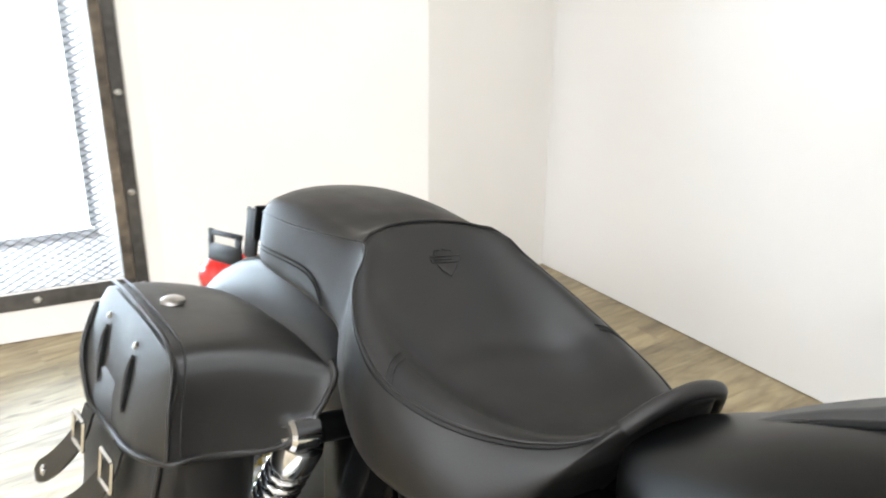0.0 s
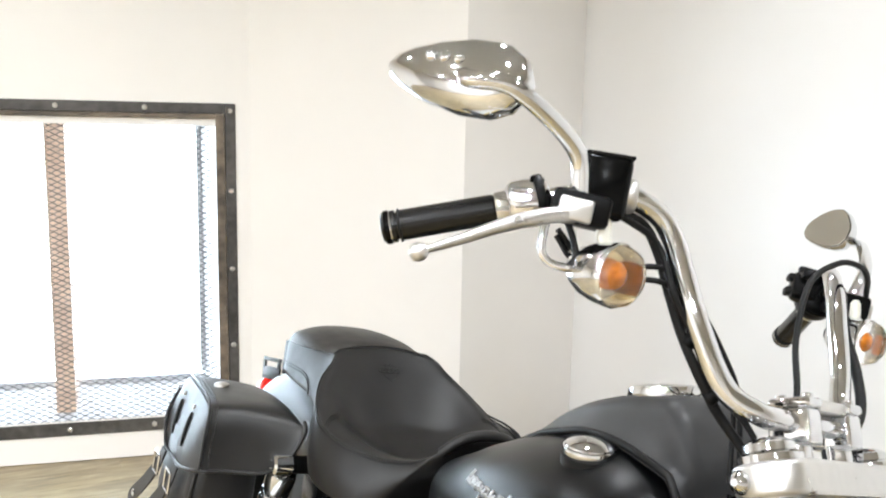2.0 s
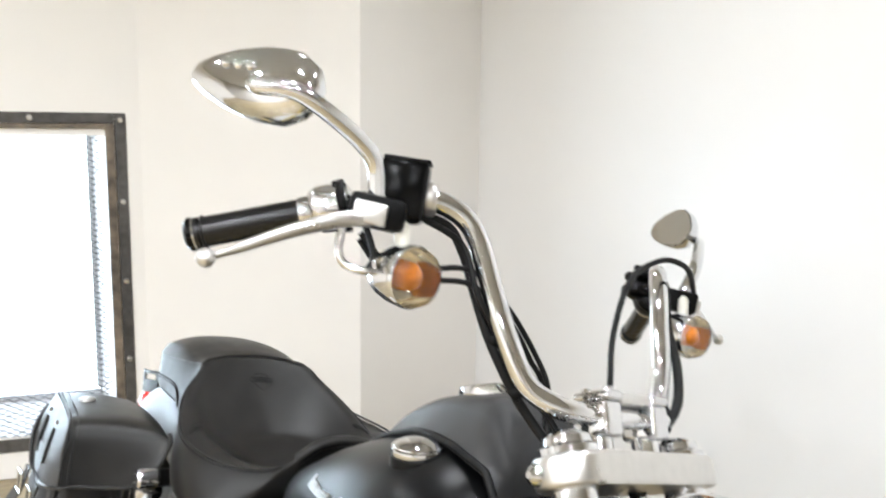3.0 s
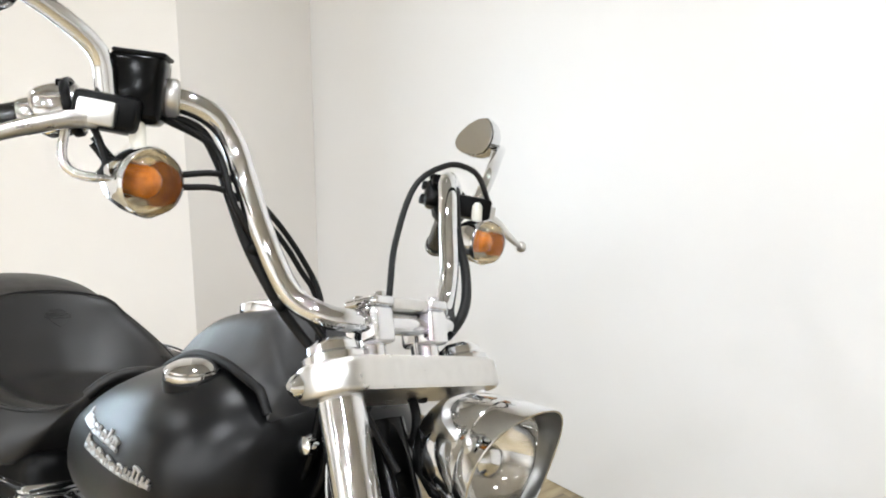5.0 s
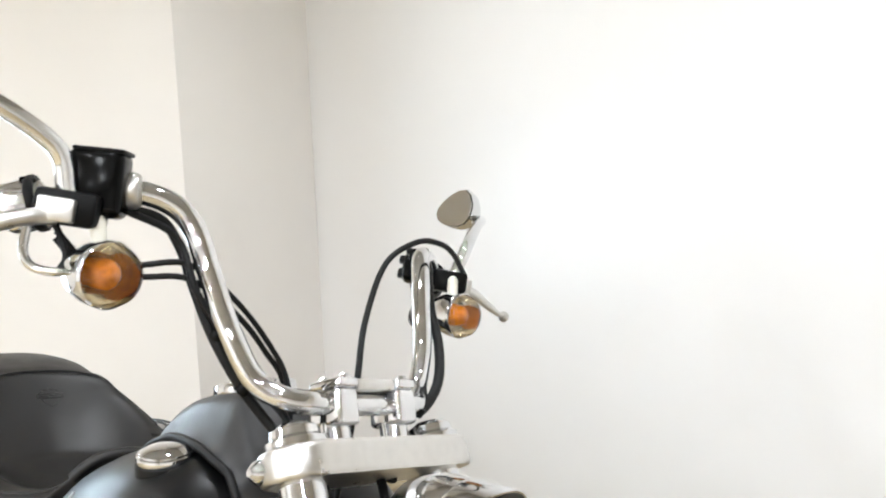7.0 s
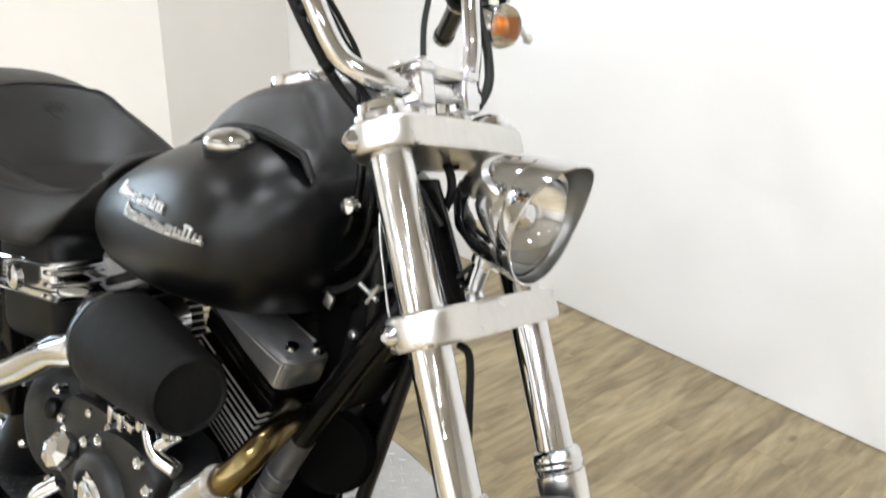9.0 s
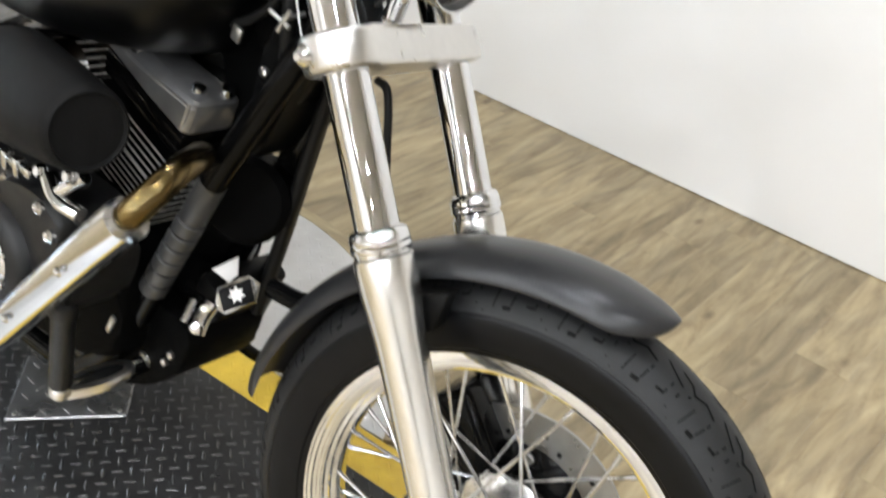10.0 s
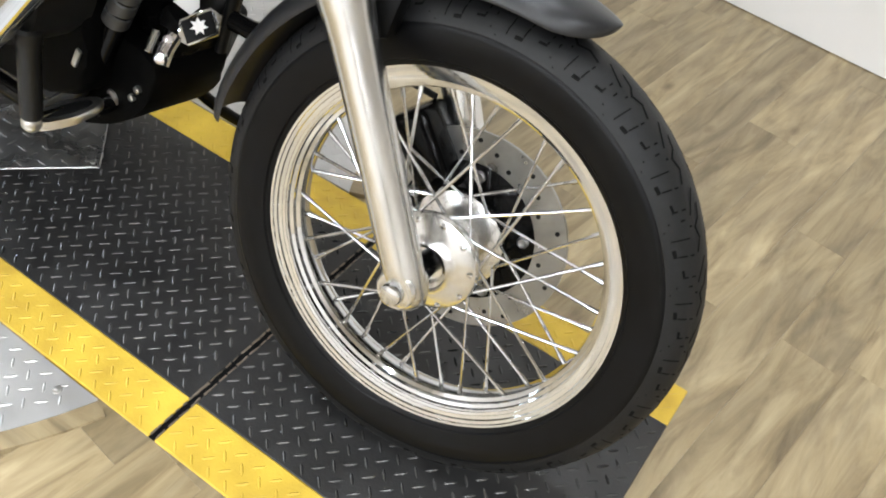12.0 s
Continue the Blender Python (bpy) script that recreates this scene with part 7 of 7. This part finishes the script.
    tube(bm, [(-0.70, 0.13, 0.24), (-0.68, 0.24, 0.13), (-0.66, 0.33, 0.075)], 0.012, 14)
    box(bm, (-0.66, 0.345, 0.072), (0.07, 0.05, 0.008), Matrix.Rotation(radians(10), 3, "X"), bevel=0.003)
    bpart("side_stand", bm, GLOSS, label="black side stand, folded out", smooth=50)
    # right foot control: chrome lever and rubber peg
    bm = bmesh.new()
    leaf = []
    for k in range(24):
        a = 2 * math.pi * k / 24
        leaf.append((math.cos(a) * 0.058, math.sin(a) * (0.026 + 0.005 * math.cos(a))))
    lu = Vector((0.30, 0.93, 0.20)).normalized()
    lv = Vector((-lu.y, lu.x, 0))
    prism(bm, leaf, lambda a, b: Vector((-0.606, -0.155, 0.288)) + lu * a + lv * b, (0, 0, 0.014), bevel=0.005, seg=3)
    lathe(bm, [(0.002, -0.015), (0.009, -0.013), (0.015, -0.005), (0.015, 0.005), (0.010, 0.013), (0.002, 0.015)], (-0.612, -0.206, 0.294), (0, 0, 1), 18)
    fc = bpart("brake_pedal", bm, SATIN, label="satin silver brake pedal lever", smooth=50)
    bm = bmesh.new()
    prism(bm, [(a * 0.72, b * 0.55) for a, b in leaf], lambda a, b: Vector((-0.606, -0.155, 0.3005)) + lu * a + lv * b, (0, 0, 0.0025), bevel=0.001)
    bpart("pedal_pad", bm, RUBBER_S, fc, "black rubber pad", smooth=40)
    bm = bmesh.new()
    tube(bm, [(-0.600, -0.11, 0.292), (-0.600, -0.07, 0.300), (-0.62, -0.03, 0.32)], 0.013, 14)
    bpart("pedal_shaft", bm, GLOSS, fc, smooth=60)
    bm = bmesh.new()
    lathe(bm, [(0.0145, 0.0), (0.0165, 0.004), (0.0165, 0.118), (0.0195, 0.122), (0.0195, 0.140), (0.015, 0.145)], (-0.612, -0.205, 0.302), (0.06, 0.03, 1), 22)
    bpart("peg", bm, PEG_RUBBER, fc, "dark grey rubber foot peg", smooth=40)
    bm = bmesh.new()
    tube(bm, [(-0.622, -0.208, 0.288), (-0.616, -0.165, 0.292), (-0.606, -0.120, 0.298), (-0.598, -0.075, 0.304)], lambda s: 0.0105 - 0.002 * s, 16)
    bpart("pedal_arm", bm, CHROME, fc, "chrome pedal arm", smooth=60)
    bm = bmesh.new()
    lathe(bm, [(0.010, -0.010), (0.0145, -0.008), (0.0145, 0.008), (0.010, 0.010)], (-0.598, -0.072, 0.304), (0.15, 1, 0.1), 16)
    bpart("pedal_pivot", bm, SATIN, fc, smooth=40)
    # chrome buckle-like bracket with a dark inset, low at the front
    n = Vector((0.667, -0.549, 0.504)).normalized()
    u = Vector((0.40, 0.78, 0.32)).normalized()
    v = n.cross(u)
    o = Vector((-0.466, -0.021, 0.464))
    rot = Matrix((u, v, n)).transposed()
    bm = bmesh.new()
    outer = [(-0.036, -0.009), (-0.024, -0.021), (0.022, -0.020), (0.037, 0.004), (0.025, 0.021), (-0.022, 0.018)]
    prism(bm, outer, lambda a, b: o + u * a + v * b - n * 0.006, n * 0.012, bevel=0.003)
    tube(bm, [o - u * 0.035, o - u * 0.054 - v * 0.014, o - u * 0.070 - v * 0.032], 0.012, 12)
    sb = bpart("shift_bracket", bm, CHROME, label="chrome bracket with dark inset", smooth=40)
    for a, b, r in ((-0.046, -0.004, 0.0085), (-0.066, -0.024, 0.0100)):
        bm = bmesh.new()
        lathe(bm, [(r * 0.8, -0.012), (r, -0.010), (r, 0.010), (r * 0.7, 0.013), (0.002, 0.0135)], o + u * a + v * b, n, 14)
        bpart("link_pin", bm, CHROME, sb, smooth=40)
    bm = bmesh.new()
    rod(bm, o - u * 0.080 - v * 0.010, o - u * 0.056 + v * 0.014, 0.0065, 12, bevel=0.001)
    bpart("link_arm", bm, CHROME, sb, smooth=40)
    bm = bmesh.new()
    prism(bm, [(-0.025, -0.0175), (0.021, -0.0165), (0.026, 0.0155), (-0.022, 0.0145)], lambda a, b: o + u * a + v * b + n * 0.004, n * 0.0035, bevel=0.001)
    bpart("inset", bm, PLASTIC, sb, smooth=40)
    bm = bmesh.new()
    leafy = [(math.cos(2 * math.pi * k / 14) * r, math.sin(2 * math.pi * k / 14) * r) for k in range(14) for r in ((0.0125 if k % 2 else 0.0072),)]
    prism(bm, leafy, lambda a, b: o + u * a + v * b + n * 0.0076, n * 0.002)
    bpart("medallion", bm, WALL_W, sb, smooth=40)
    bm = bmesh.new()
    prism(bm, [(-0.020, 0.012), (0.022, 0.016), (0.012, -0.008), (-0.004, -0.014)], lambda a, b: o + u * a + v * (b + 0.034) - n * 0.012, n * 0.003, bevel=0.001)
    bpart("tag", bm, WALL_W, sb, "small white tag", smooth=0)
    bm = bmesh.new()
    tube(bm, [(-0.44, 0.02, 0.475), (-0.38, 0.03, 0.475), (-0.31, 0.05, 0.50)], 0.015, 14)
    bpart("forward_arm", bm, GLOSS, label="black control arm", smooth=60)


frame_parts()


# ---- floor planks ----
def floor():
    bm = bmesh.new()
    box(bm, (-0.4, -2.9, -0.06), (15, 16, 0.10))
    fl = tagged(finish("floor", bm, WOOD, smooth=0), "warm oak-look vinyl plank floor", "floor", kind="structure")
    L, B, gap = 0.92, 0.118, 0.0002
    data = None
    ang = RW + math.pi / 2
    along = Vector((math.cos(ang), math.sin(ang), 0))
    across = WALL_R
    rnd = random.Random(4)
    inv = PLAT_M.inverted()
    n = 0
    for i in range(-10, 49):
        shift = rnd.random() * L
        for j in range(-3, 7):
            c = CORNER + across * (0.08 + B * i) - along * (L * j + shift - 0.3)
            if not (-3.7 < c.x < 1.9 and -1.9 < c.y < 2.7):
                continue
            if (Vector((c.x, c.y, 0)) - CORNER).dot(along) > 0.62:
                continue
            q = inv @ c
            if P_X0 + 0.7 < q.x < P_X1 - 0.7 and abs(q.y) < 0.1:
                continue
            if data is None:
                bm = bmesh.new()
                box(bm, (0, 0, 0), (L - gap, B - gap, 0.008), bevel=0.0002, seg=1)
                ob = finish("plank", bm, WOOD, fl, smooth=0)
                data = ob.data
            else:
                ob = new("plank", data)
                ob.parent = fl
            ob.matrix_world = Matrix.Translation(c + Vector((0, 0, -0.0075))) @ Matrix.Rotation(ang, 4, "Z")
            n += 1


floor()
